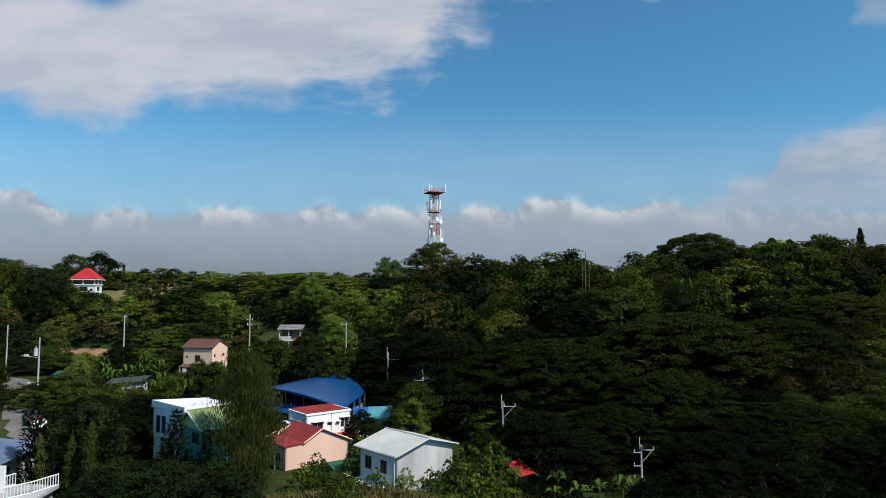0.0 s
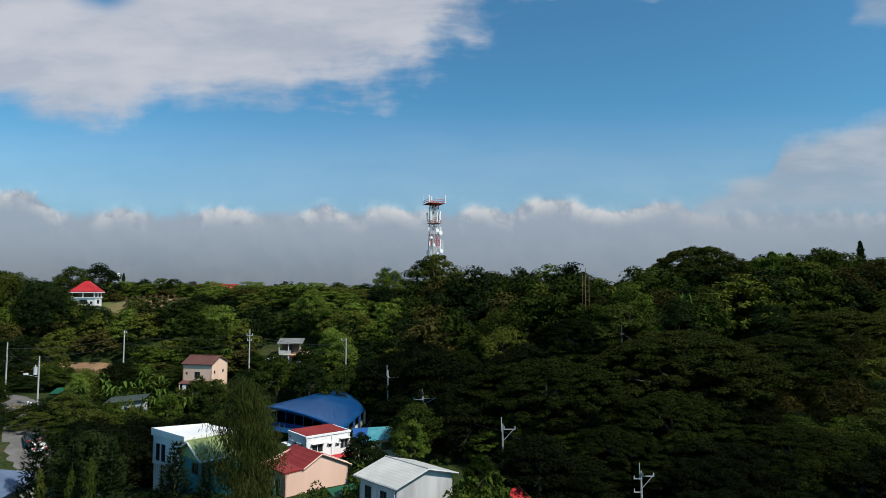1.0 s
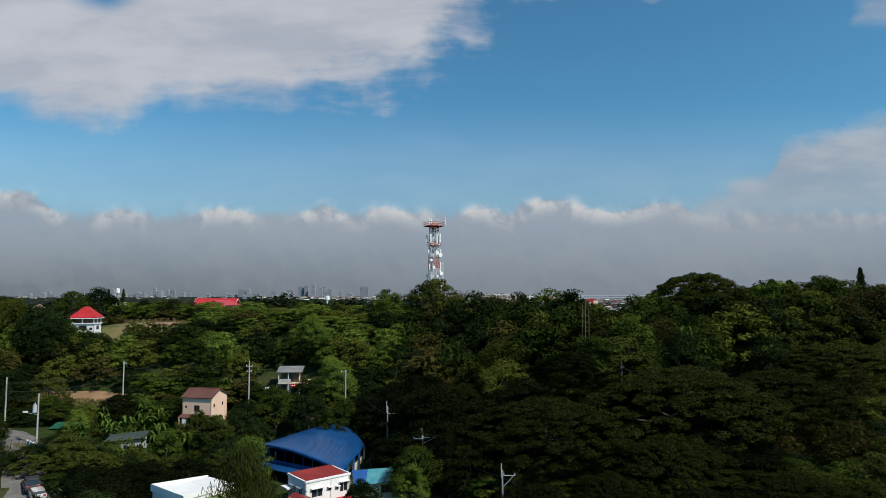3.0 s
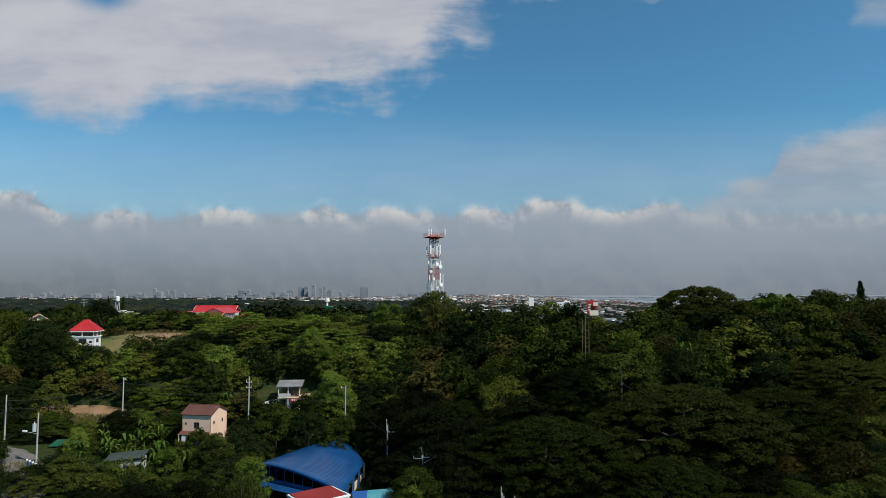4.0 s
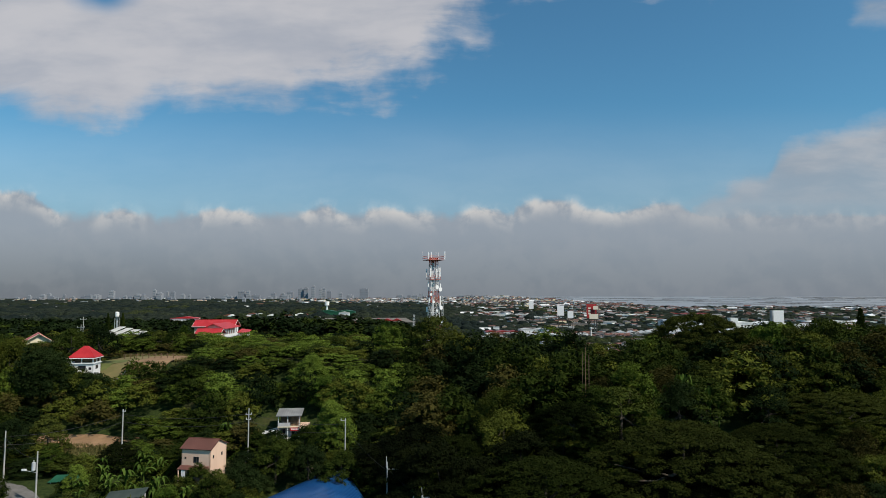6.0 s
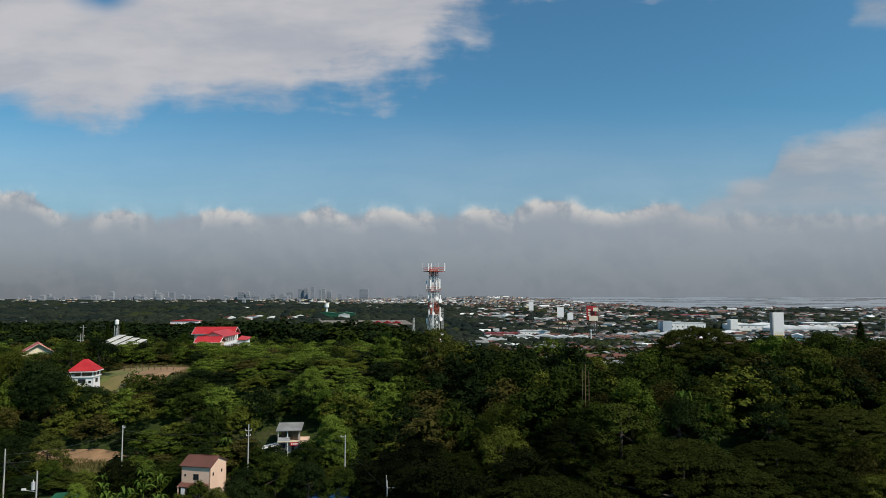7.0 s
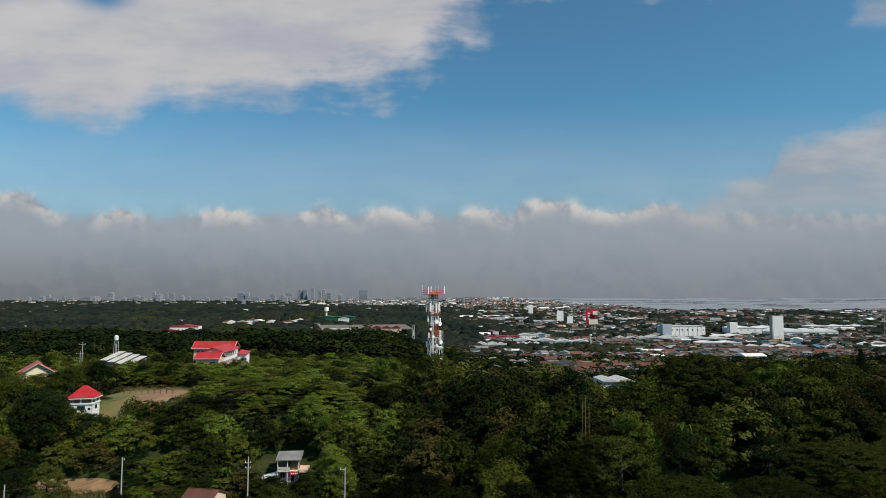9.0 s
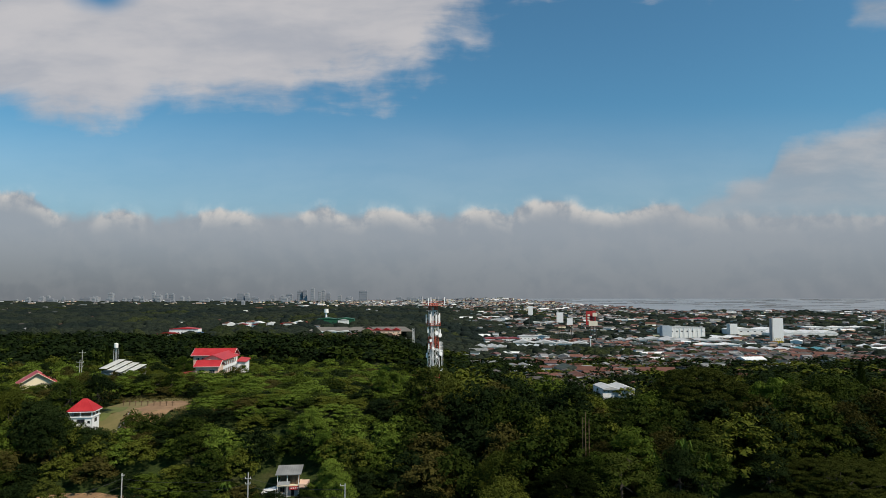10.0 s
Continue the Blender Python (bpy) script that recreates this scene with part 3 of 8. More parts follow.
WOOD_LEAVES = [LEAF_DARK, LEAF_DARK, LEAF_MID, LEAF_MID, LEAF_DEEP, LEAF_DEEP, LEAF_OLIVE, LEAF_RUSSET]
WOOD_RIM = [LEAF_DEEP, LEAF_DEEP, LEAF_RUSSET, LEAF_DEEP, LEAF_OLIVE, LEAF_DEEP, LEAF_DARK, LEAF_RAIN_LIT]
WOOD_EAST = [LEAF_DARK, LEAF_DEEP, LEAF_MID, LEAF_DEEP, LEAF_OLIVE, LEAF_OLIVE, LEAF_RUSSET, LEAF_DARK]
woods = Woods()
rng = rng_of(5)
grown, cells = [], collections.defaultdict(list)


def room_for(px, py, r, close):
    ci, cj = int(px // 8), int(py // 8)
    for i in (-1, 0, 1):
        for j in (-1, 0, 1):
            for qx, qy, qr in cells[(ci + i, cj + j)]:
                if (px - qx) ** 2 + (py - qy) ** 2 < (close * (r + qr)) ** 2:
                    return False
    return True


for _ in range(30000):
    py = 74 + 256 * rng.random() ** 1.25
    px = rng.uniform(-0.80 * py - 6, 0.80 * py + 6)
    if is_clear(px, py, 1.0) or (-50 < px < 6 and py < 100) or (py < 88 and px < 0) or (px > -2 and py > 215):
        continue
    hgt = min(canopy(px, py) + rng.uniform(-3.6, 1.3), under_rain(px, py)) - float(land(px, py))
    if hgt < 2.5 and under_rain(px, py) < 90:
        continue
    s = min(max(hgt, 3.6), 14.0) / 9.4
    wide = max(s, 0.92) * rng.uniform(0.85, 1.2)
    if room_for(px, py, 3.7 * wide, 0.56 if py < 175 else 0.66):
        cells[(int(px // 8), int(py // 8))].append((px, py, 3.7 * wide))
        grown.append((py, px, s, wide))
grown.sort()
for k, (py, px, s, wide) in enumerate(grown):
    west = px / py < -0.05
    draw = rng.random()
    # kind 2: trees whose leaf colour holds the valley's shade
    kind = (2 if draw > 0.12 else 0) if (px > 4 and py < 112 and px / py < 0.5) or (px / py > -0.125 and px <= 4 and py < 131) else 4 if west and py < 142 and draw < 0.86 else 3 if draw > (0.84 if west else 0.70) else 1 if draw < (0.30 if west else 0.0) else 0
    if k < 195:
        drop((FOREST if west else [FOREST[0], FOREST[2], FOREST[3], FOREST[1], FOREST[3]], BRIGHT, SHADY, AIRY[:2] if west else [AIRY[0], AIRY[2]], [FOREST[0], FOREST[2], FOREST[2], FOREST[4], SHADY[0], AIRY[0]])[kind], px, py, wide, squash=s / wide, rng=rng)
    else:
        ks = WOOD_THIN if py > (215 if west else 172) else (WOOD_DARK, WOOD_BRIGHT, WOOD_DARK, WOOD_DARK, WOOD_DARK)[kind]
        one = ks[int(rng.integers(len(ks)))]
        woods.add(one, pose(px, py, float(land(px, py)) - 0.3, 0, 0, rng.uniform(0, 360)) @ Matrix.Diagonal((wide, wide, s, 1)), LEAF_LIGHT if kind == 1 else (WOOD_LEAVES if west else WOOD_EAST if px / py < 0.38 else WOOD_RIM)[int(rng.integers(8))])
woods.link("woodland", "dense green woodland on the ridge")

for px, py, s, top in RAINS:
    # shade-coloured copy in the west, sun-coloured copy east of x = 35
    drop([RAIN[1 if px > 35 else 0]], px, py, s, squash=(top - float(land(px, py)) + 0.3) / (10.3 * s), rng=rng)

# ---- houses ----
PLASTER_W = surface("white_plaster", (0.66, 0.66, 0.65), (0.80, 0.80, 0.79), 0.5, 0.85, streak=True)
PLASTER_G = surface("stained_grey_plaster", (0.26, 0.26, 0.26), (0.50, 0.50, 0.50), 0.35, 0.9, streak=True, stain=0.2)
PLASTER_P = surface("pink_plaster", (0.60, 0.40, 0.31), (0.70, 0.48, 0.385), 0.3, 0.88, streak=True)
PLASTER_PEACH = surface("peach_plaster", (0.60, 0.41, 0.31), (0.74, 0.53, 0.40), 0.4, 0.88, streak=True)
PLASTER_CREAM = surface("cream_plaster", (0.58, 0.50, 0.34), (0.70, 0.62, 0.45), 0.4, 0.88, streak=True)
PLASTER_TEAL = surface("teal_plaster", (0.035, 0.20, 0.21), (0.055, 0.28, 0.29), 0.4, 0.85, streak=True)
PLASTER_LIME = surface("pale_green_plaster", (0.36, 0.44, 0.20), (0.46, 0.54, 0.27), 0.4, 0.85)
GLASS = surface("dark_window_glass", (0.012, 0.015, 0.02), (0.03, 0.035, 0.045), 1.0, 0.08, spec=0.6)
FRAME_W = surface("white_frame", (0.6, 0.6, 0.6), (0.75, 0.75, 0.75), 2.0, 0.6)
FRAME_D = surface("dark_frame", (0.03, 0.03, 0.03), (0.07, 0.06, 0.05), 2.0, 0.6)
TIMBER = surface("weathered_timber", (0.10, 0.06, 0.035), (0.20, 0.13, 0.08), 2.0, 0.85, streak=True)
STEEL = surface("galvanised_steel", (0.42, 0.43, 0.44), (0.60, 0.60, 0.60), 1.2, 0.55, 0.3)


TIN0 = surface("grey_tank_paint", (0.34, 0.36, 0.38), (0.48, 0.50, 0.52), 1.0, 0.45)


def ribbed(name, a, b, pitch, axis=0, rough=0.45, depth=0.02, scale=0.3, spec=0.22):
    """Ribbed metal roofing: ribs run down the slope, with streaks and fading."""
    m, n = material(name)
    at = n.add("ShaderNodeTexCoord").outputs["Object"]
    co = n.add("ShaderNodeSeparateXYZ", {0: at}).outputs[axis]
    wave = n.math("POWER", n.math("ABSOLUTE", n.math("SINE", n.math("MULTIPLY", co, math.pi / pitch))), 6.0)
    big = n.noise(at, scale, 5, 0.6)
    small = n.noise(at, 6.0, 4, 0.6)
    f = n.math("ADD", n.math("MULTIPLY", n.step(big, 0.32, 0.7), 0.75), n.math("MULTIPLY", small, 0.25))
    finish(n, n.mix(f, a, b), rough, 0.0, wave, depth, spec)
    return m


ROOF_RED = ribbed("red_roofing", (0.19, 0.014, 0.012), (0.27, 0.026, 0.022), 0.6)
ROOF_RED2 = ribbed("bright_red_roofing", (0.34, 0.018, 0.022), (0.45, 0.035, 0.04), 0.7)
ROOF_GREY = ribbed("pale_grey_roofing", (0.42, 0.42, 0.39), (0.56, 0.56, 0.52), 0.45)
ROOF_BROWN = ribbed("brown_roofing", (0.10, 0.042, 0.032), (0.15, 0.065, 0.05), 0.4)
ROOF_BLUE = ribbed("blue_roofing", (0.004, 0.044, 0.145), (0.008, 0.070, 0.205), 0.55, axis=1, rough=0.28, depth=0.03, spec=0.5)
ROOF_TEAL = ribbed("faded_teal_roofing", (0.03, 0.20, 0.26), (0.10, 0.29, 0.31), 0.5, scale=0.8)
ROOF_NAVY = ribbed("dark_blue_roofing", (0.015, 0.07, 0.24), (0.03, 0.11, 0.30), 0.5)
ROOF_LIME = ribbed("pale_green_roofing", (0.17, 0.22, 0.09), (0.25, 0.31, 0.13), 0.5)
ROOF_TILE = ribbed("blue_grey_tile_roofing", (0.06, 0.09, 0.16), (0.13, 0.18, 0.27), 0.35, rough=0.5)
ROOF_WHITE = ribbed("white_roofing", (0.62, 0.63, 0.63), (0.78, 0.78, 0.77), 0.8)
ROOF_GREEN = ribbed("green_roofing", (0.010, 0.065, 0.036), (0.018, 0.10, 0.055), 0.6)
ROOF_OLD = ribbed("weathered_grey_roofing", (0.15, 0.155, 0.155), (0.27, 0.275, 0.27), 0.5, rough=0.6)
ROOF_DULL = ribbed("dull_dark_roofing", (0.025, 0.04, 0.035), (0.06, 0.075, 0.065), 0.6, rough=0.7)
ROOF_RUST = ribbed("rusted_roofing", (0.12, 0.045, 0.03), (0.21, 0.09, 0.06), 0.6, scale=0.6)


def wall_mesh(p0, p1, z0, z1, holes=(), th=0.16, gable=()):
    """A wall from p0 to p1 (outside on the right hand) with openings (s0, s1, z0, z1); gable: extra (s, z) points over its top."""
    bm = bmesh.new()
    p0, p1 = Vector((*p0, 0)), Vector((*p1, 0))
    L = (p1 - p0).length
    t = (p1 - p0) / L
    nin = Vector((-t.y, t.x, 0)) * th

    def bit(s0, s1, a, b):
        q = [p0 + t * s0, p0 + t * s1, p0 + t * s1 + nin, p0 + t * s0 + nin]
        solid(bm, [v + Vector((0, 0, a)) for v in q], [v + Vector((0, 0, b)) for v in q])
    cuts = sorted({0.0, L, *[h[0] for h in holes], *[h[1] for h in holes]})
    zcuts = sorted({z0, z1, *[h[2] for h in holes], *[h[3] for h in holes]})
    for s0, s1 in zip(cuts, cuts[1:]):
        for a, b in zip(zcuts, zcuts[1:]):
            if not any(h[0] <= s0 + 1e-6 and h[1] >= s1 - 1e-6 and h[2] <= a + 1e-6 and h[3] >= b - 1e-6 for h in holes):
                bit(s0, s1, a, b)
    if gable:
        ring = [(0, z1), (L, z1)] + [(s, z) for s, z in sorted(gable, reverse=True)]
        fr = [p0 + t * s + Vector((0, 0, z)) for s, z in ring]
        a = [bm.verts.new(v) for v in fr]
        b = [bm.verts.new(v + nin) for v in fr]
        bm.faces.new(a)
        bm.faces.new(b[::-1])
        for i in range(len(a)):
            j = (i + 1) % len(a)
            bm.faces.new((a[j], a[i], b[i], b[j]))
    bmesh.ops.remove_doubles(bm, verts=bm.verts[:], dist=0.002)
    return bm


def window(parent, p0, p1, hole, frame_mat=None, panes=2, hood=None, glass=None, deep=0.07):
    """A window set into an opening: frame, panes, and a small hood above."""
    p0, p1 = Vector((*p0, 0)), Vector((*p1, 0))
    t = (p1 - p0).normalized()
    m = Matrix.Translation(p0 + t * hole[0]) @ Matrix.Rotation(math.atan2(t.y, t.x), 4, "Z")
    w, z0, z1 = hole[1] - hole[0], hole[2], hole[3]
    fr = bmesh.new()
    f = 0.06
    for a in ((0, w, z0, z0 + f), (0, w, z1 - f, z1), (0, f, z0, z1), (w - f, w, z0, z1)):
        box(fr, a[0], a[1], -0.015, deep + 0.03, a[2], a[3])
    for i in range(1, panes):
        box(fr, w * i / panes - f / 2, w * i / panes + f / 2, -0.01, deep + 0.03, z0, z1)
    win = part("window", fr, frame_mat or FRAME_W, parent, at=m)
    for i in range(panes):
        part("pane", boxed(w * i / panes + f / 2, w * (i + 1) / panes - f / 2, deep, deep + 0.012, z0 + f / 2, z1 - f / 2), glass or GLASS, win)
    if hood is not None:
        part("hood", boxed(-0.15, w + 0.15, -0.45, 0.02, z1 + 0.08, z1 + 0.17), hood, win)
    return win


def slab(bm, quad, th):
    """A plate under a four-sided outline."""
    q = [Vector(v) for v in quad]
    nrm = (q[1] - q[0]).cross(q[3] - q[0]).normalized()
    if nrm.z < 0:
        nrm = -nrm
    return solid(bm, [v - nrm * th for v in q], q)


def shell(parent, W, D, z0, z1, mat, windows=None, gables=None, frame_mat=None, hood=None, mats=None):
    """Four walls round W x D; windows: {side: [openings]}, gables: {side: [points]}. Sides: 0 front, 1 right, 2 back, 3 left."""
    pts = [(0, 0), (W, 0), (W, D), (0, D)]
    for i in range(4):
        p0, p1 = pts[i], pts[(i + 1) % 4]
        hs = [h[:4] for h in (windows or {}).get(i, [])]
        part("wall", wall_mesh(p0, p1, z0, z1, hs, gable=(gables or {}).get(i, ())), (mats or {}).get(i, mat), parent)
        for h in (windows or {}).get(i, []):
            window(parent, p0, p1, h[:4], frame_mat, h[4] if len(h) > 4 else 2, hood)
    part("floor_slab", boxed(0.05, W - 0.05, 0.05, D - 0.05, z0, z0 + 0.12), PLASTER_G, parent)


def roof_gable(parent, W, D, ze, zr, mat, over=0.4, ridge_x=None, along="y", th=0.12, trim=None):
    """A gable roof; along: the ridge's direction; ridge_x: where the ridge lies across."""
    if along == "y":
        r = W / 2 if ridge_x is None else ridge_x
        k0, k1 = (zr - ze) / r, (zr - ze) / (W - r)
        e0, e1 = ze - k0 * over, ze - k1 * over
        A = [(-over, -over, e0), (r, -over, zr), (r, D + over, zr), (-over, D + over, e0)]
        B = [(r, -over, zr), (W + over, -over, e1), (W + over, D + over, e1), (r, D + over, zr)]
        ends = ((r, -over - 0.03, zr), (r, D + over + 0.03, zr))
    else:
        r = D / 2 if ridge_x is None else ridge_x
        k0, k1 = (zr - ze) / r, (zr - ze) / (D - r)
        e0, e1 = ze - k0 * over, ze - k1 * over
        A = [(-over, -over, e0), (W + over, -over, e0), (W + over, r, zr), (-over, r, zr)]
        B = [(-over, r, zr), (W + over, r, zr), (W + over, D + over, e1), (-over, D + over, e1)]
        ends = ((-over - 0.03, r, zr), (W + over + 0.03, r, zr))
    up = Vector((0, 0, th + 0.02))
    for q in (A, B):
        part("roof", slab(bmesh.new(), [Vector(v) + up for v in q], th), mat, parent)
    part("ridge_cap", tube(bmesh.new(), Vector(ends[0]) + up * 1.05, Vector(ends[1]) + up * 1.05, 0.09, sides=6), mat, parent)
    if trim is not None:
        for q in (A, B):
            for a, b in ((0, 1), (2, 3)) if along == "y" else ((1, 2), (3, 0)):
                part("bargeboard", tube(bmesh.new(), Vector(q[a]) + up * 0.4, Vector(q[b]) + up * 0.4, 0.10, sides=4), trim, parent)
            low = (3, 0) if along == "y" and q is A else (1, 2) if along == "y" else (0, 1) if q is A else (2, 3)
            part("gutter", tube(bmesh.new(), Vector(q[low[0]]) + up * 0.2, Vector(q[low[1]]) + up * 0.2, 0.09, sides=6), trim, parent)


def roof_hip(parent, W, D, ze, zr, mat, over=0.5, th=0.12, flat=0.35):
    up = Vector((0, 0, th))
    c = [(-over, -over, ze), (W + over, -over, ze), (W + over, D + over, ze), (-over, D + over, ze)]
    i = min(W, D) * flat
    r = [(W * 0.5 - max(W - D, 0) / 2 - i * 0.2, D * 0.5 - max(D - W, 0) / 2 - i * 0.2), (W * 0.5 + max(W - D, 0) / 2 + i * 0.2, D * 0.5 - max(D - W, 0) / 2 - i * 0.2),
         (W * 0.5 + max(W - D, 0) / 2 + i * 0.2, D * 0.5 + max(D - W, 0) / 2 + i * 0.2), (W * 0.5 - max(W - D, 0) / 2 - i * 0.2, D * 0.5 + max(D - W, 0) / 2 + i * 0.2)]
    r = [(x, y, zr) for x, y in r]
    for k in range(4):
        j = (k + 1) % 4
        part("roof", slab(bmesh.new(), [Vector(v) + up for v in (c[k], c[j], r[j], r[k])], th), mat, parent)
    part("roof", slab(bmesh.new(), [Vector(v) + up * 1.02 for v in r], th), mat, parent)


# the grey house: pale metal gable roof, stained side wall
g = thing("house", pose(-4.4, 61.4, 2.2, 0, 0, 43.4), "small house with pale grey metal roof and stained plaster", "house", "village houses")
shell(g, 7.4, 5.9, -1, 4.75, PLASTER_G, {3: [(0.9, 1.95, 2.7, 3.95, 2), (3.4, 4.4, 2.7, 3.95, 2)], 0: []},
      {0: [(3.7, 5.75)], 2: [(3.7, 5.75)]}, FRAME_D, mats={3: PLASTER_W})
roof_gable(g, 7.4, 5.9, 4.75, 5.75, ROOF_GREY, 0.45, along="y", trim=PLASTER_G)
part("downpipe", tube(bmesh.new(), (-0.06, 0.25, 4.6), (-0.06, 0.25, -0.5), 0.05), FRAME_W, g)
part("downpipe", tube(bmesh.new(), (-0.06, 3.0, 4.6), (-0.06, 3.0, -0.5), 0.05), FRAME_W, g)
part("porch_slab", boxed(-1.6, -0.02, 1.2, 5.6, 1.5, 1.75), PLASTER_W, g)
part("side_shed", boxed(4.6, 7.2, 5.95, 7.2, -1, 3.9), PLASTER_G, g)

# the pink house with a red roof
g = thing("house", pose(-17.9, 73.4, 1.6, 0, 0, 41.5), "single-storey pink plastered house with a dark red roof", "house", "village houses")
shell(g, 8.4, 6.2, -1, 3.3, PLASTER_P, {3: [(1.5, 2.7, 1.3, 2.5), (4.0, 5.0, 1.3, 2.5)], 1: [(1.2, 2.3, 1.2, 2.4), (3.8, 4.9, 1.2, 2.4)]},
      {0: [(0.0, 3.4), (2.4, 3.45), (4.66, 4.65)], 2: [(3.74, 4.65), (8.4, 3.4)]}, FRAME_W)
bm = bmesh.new()
slab(bm, [(2.2, -0.25, 3.52), (4.66, -0.25, 4.85), (4.66, 6.6, 4.85), (2.2, 6.6, 3.52)], 0.12)
slab(bm, [(-0.2, -0.12, 3.42), (2.2, -0.12, 3.52), (2.2, 6.4, 3.52), (-0.2, 6.4, 3.38)], 0.12)
part("roof", bm, ROOF_RED, g)
part("roof", slab(bmesh.new(), [(4.66, -0.25, 4.85), (8.75, -0.25, 3.0), (8.75, 6.6, 3.0), (4.66, 6.6, 4.85)], 0.12), ROOF_RED, g)
part("bargeboard", tube(bmesh.new(), (4.66, -0.27, 4.80), (8.75, -0.27, 2.95), 0.09, sides=4), PLASTER_P, g)
part("bargeboard", tube(bmesh.new(), (2.2, -0.27, 3.47), (4.66, -0.27, 4.80), 0.09, sides=4), PLASTER_P, g)
part("gutter", tube(bmesh.new(), (8.78, -0.27, 2.93), (8.78, 6.6, 2.93), 0.1, sides=6), FRAME_W, g)

g = thing("garden_wall", pose(-19.2, 74.0, 1.6, 0, 0, 75), "green painted sheet-metal yard fence", "fence")
for i in range(5):
    part("fence_panel", boxed(i * 0.62, i * 0.62 + 0.6, 0, 0.05, -0.6, 2.4, bevel=0.01), ROOF_GREEN, g)
for i in range(4):
    part("post", boxed(i * 1.0, i * 1.0 + 0.08, 0.05, 0.14, -0.6, 2.5), STEEL, g)
g = thing("shed", pose(-11.8, 73.2, 0.7, 0, 0, 40), "low lean-to with a dark green roof beside the pink house", "shed")
shell(g, 3.2, 2.0, -1, 1.5, PLASTER_P)
part("roof", slab(bmesh.new(), [(-0.3, -0.4, 1.35), (3.6, -0.4, 1.35), (3.6, 2.1, 2.2), (-0.3, 2.1, 2.2)], 0.08), ROOF_GREEN, g)

# the white flat-topped house with red roof sheets
g = thing("house", pose(-18.6, 87.6, 1.0, 0, 0, 39.5), "white two-storey house with a red roof behind parapets", "house", "village houses")
shell(g, 6.9, 5.4, -1, 4.75, PLASTER_W, {0: [(0.9, 2.6, 2.6, 3.75, 2), (3.45, 3.95, 3.05, 3.55, 1), (4.75, 5.1, 3.05, 3.45, 1), (5.3, 6.6, 2.6, 3.95, 2)],
                                         3: [(1.4, 2.5, 2.5, 3.8, 2), (3.3, 4.4, 2.5, 3.8, 2)]}, None, FRAME_W, hood=PLASTER_W)
part("roof", slab(bmesh.new(), [(0.2, 0.2, 4.86), (6.7, 0.2, 4.86), (6.7, 5.2, 5.15), (0.2, 5.2, 5.15)], 0.1), ROOF_RED, g)
for a in ((-0.1, 7.0, -0.12, 0.12), (6.78, 7.02, -0.1, 5.5), (-0.12, 0.12, -0.1, 5.5), (-0.1, 7.0, 5.3, 5.52)):
    part("parapet", boxed(*a, 4.75, 5.02, bevel=0.02), PLASTER_W, g)
part("canopy", slab(bmesh.new(), [(1.2, -0.9, 1.65), (7.3, -0.9, 1.65), (7.3, 0.0, 1.95), (1.2, 0.0, 1.95)], 0.1), ROOF_RED2, g)
part("downpipe", tube(bmesh.new(), (3.9, -0.06, 4.6), (3.9, -0.06, -0.5), 0.05), FRAME_W, g)
part("downpipe", tube(bmesh.new(), (6.7, -0.06, 4.6), (6.7, -0.06, -0.5), 0.06), FRAME_W, g)
part("balcony", boxed(-1.1, -0.02, 3.4, 5.3, 3.3, 3.5), PLASTER_W, g)

# the cream house with a teal shed roof
g = thing("house", pose(-12.3, 91.4, 0.9, 0, 0, 14), "cream house with a faded teal and blue metal roof", "house", "village houses")
shell(g, 6.0, 4.5, -1, 3.9, PLASTER_CREAM, {0: [(0.6, 2.2, 2.0, 3.2, 2), (3.6, 5.2, 2.2, 3.3, 3)], 1: [(1.2, 2.4, 2.0, 3.1)]}, None, TIMBER)
part("roof", slab(bmesh.new(), [(-0.3, -0.7, 3.62), (1.3, -0.7, 3.62), (2.0, 2.4, 5.0), (-0.3, 2.4, 5.0)], 0.1), ROOF_NAVY, g)
part("roof", slab(bmesh.new(), [(1.3, -0.7, 3.64), (6.2, -0.5, 4.02), (5.4, 2.4, 5.02), (2.0, 2.4, 5.02)], 0.1), ROOF_TEAL, g)
part("roof", slab(bmesh.new(), [(6.2, -0.5, 4.02), (6.6, 4.6, 3.8), (5.5, 4.4, 4.6), (5.4, 2.4, 5.02)], 0.1), ROOF_TEAL, g)
part("roof", slab(bmesh.new(), [(-0.3, 2.4, 5.0), (5.4, 2.4, 5.0), (5.8, 5.0, 3.9), (-0.3, 5.0, 3.9)], 0.1), ROOF_TEAL, g)
part("ledge", boxed(-0.1, 6.1, -0.25, 0.0, 1.2, 1.4), PLASTER_W, g)

# the covered court: a blue barrel vault on steel arches
CX, CY, CZ = -20.0, 104.0, 2.0
g = thing("covered_court", pose(CX, CY, CZ), "open covered court with a glossy blue vaulted metal roof", "sports hall")
# crest and feet of the vault at its front and back ends
ENDS = [[Vector((-32.5, 106.2, 5.6)), Vector((-27.7, 103.0, 7.35)), Vector((-14.7, 94.5, 5.5))],
        [Vector((-24.5, 124.5, 5.6)), Vector((-18.8, 120.2, 7.75)), Vector((-13.4, 110.9, 5.5))]]


def vault_at(s, u):
    """A point of the vault: s from front to back, u from the west foot (-1) over the crest (0) to the east foot (1)."""
    west, crest_p, east = (a.lerp(b, s) for a, b in zip(*ENDS))
    foot = east if u > 0 else west
    p = crest_p.lerp(foot, abs(u))
    p.z = foot.z + (crest_p.z - foot.z) * max(0.0, math.cos(abs(u) * math.pi / 2)) ** 0.85
    return p - Vector((CX, CY, CZ))


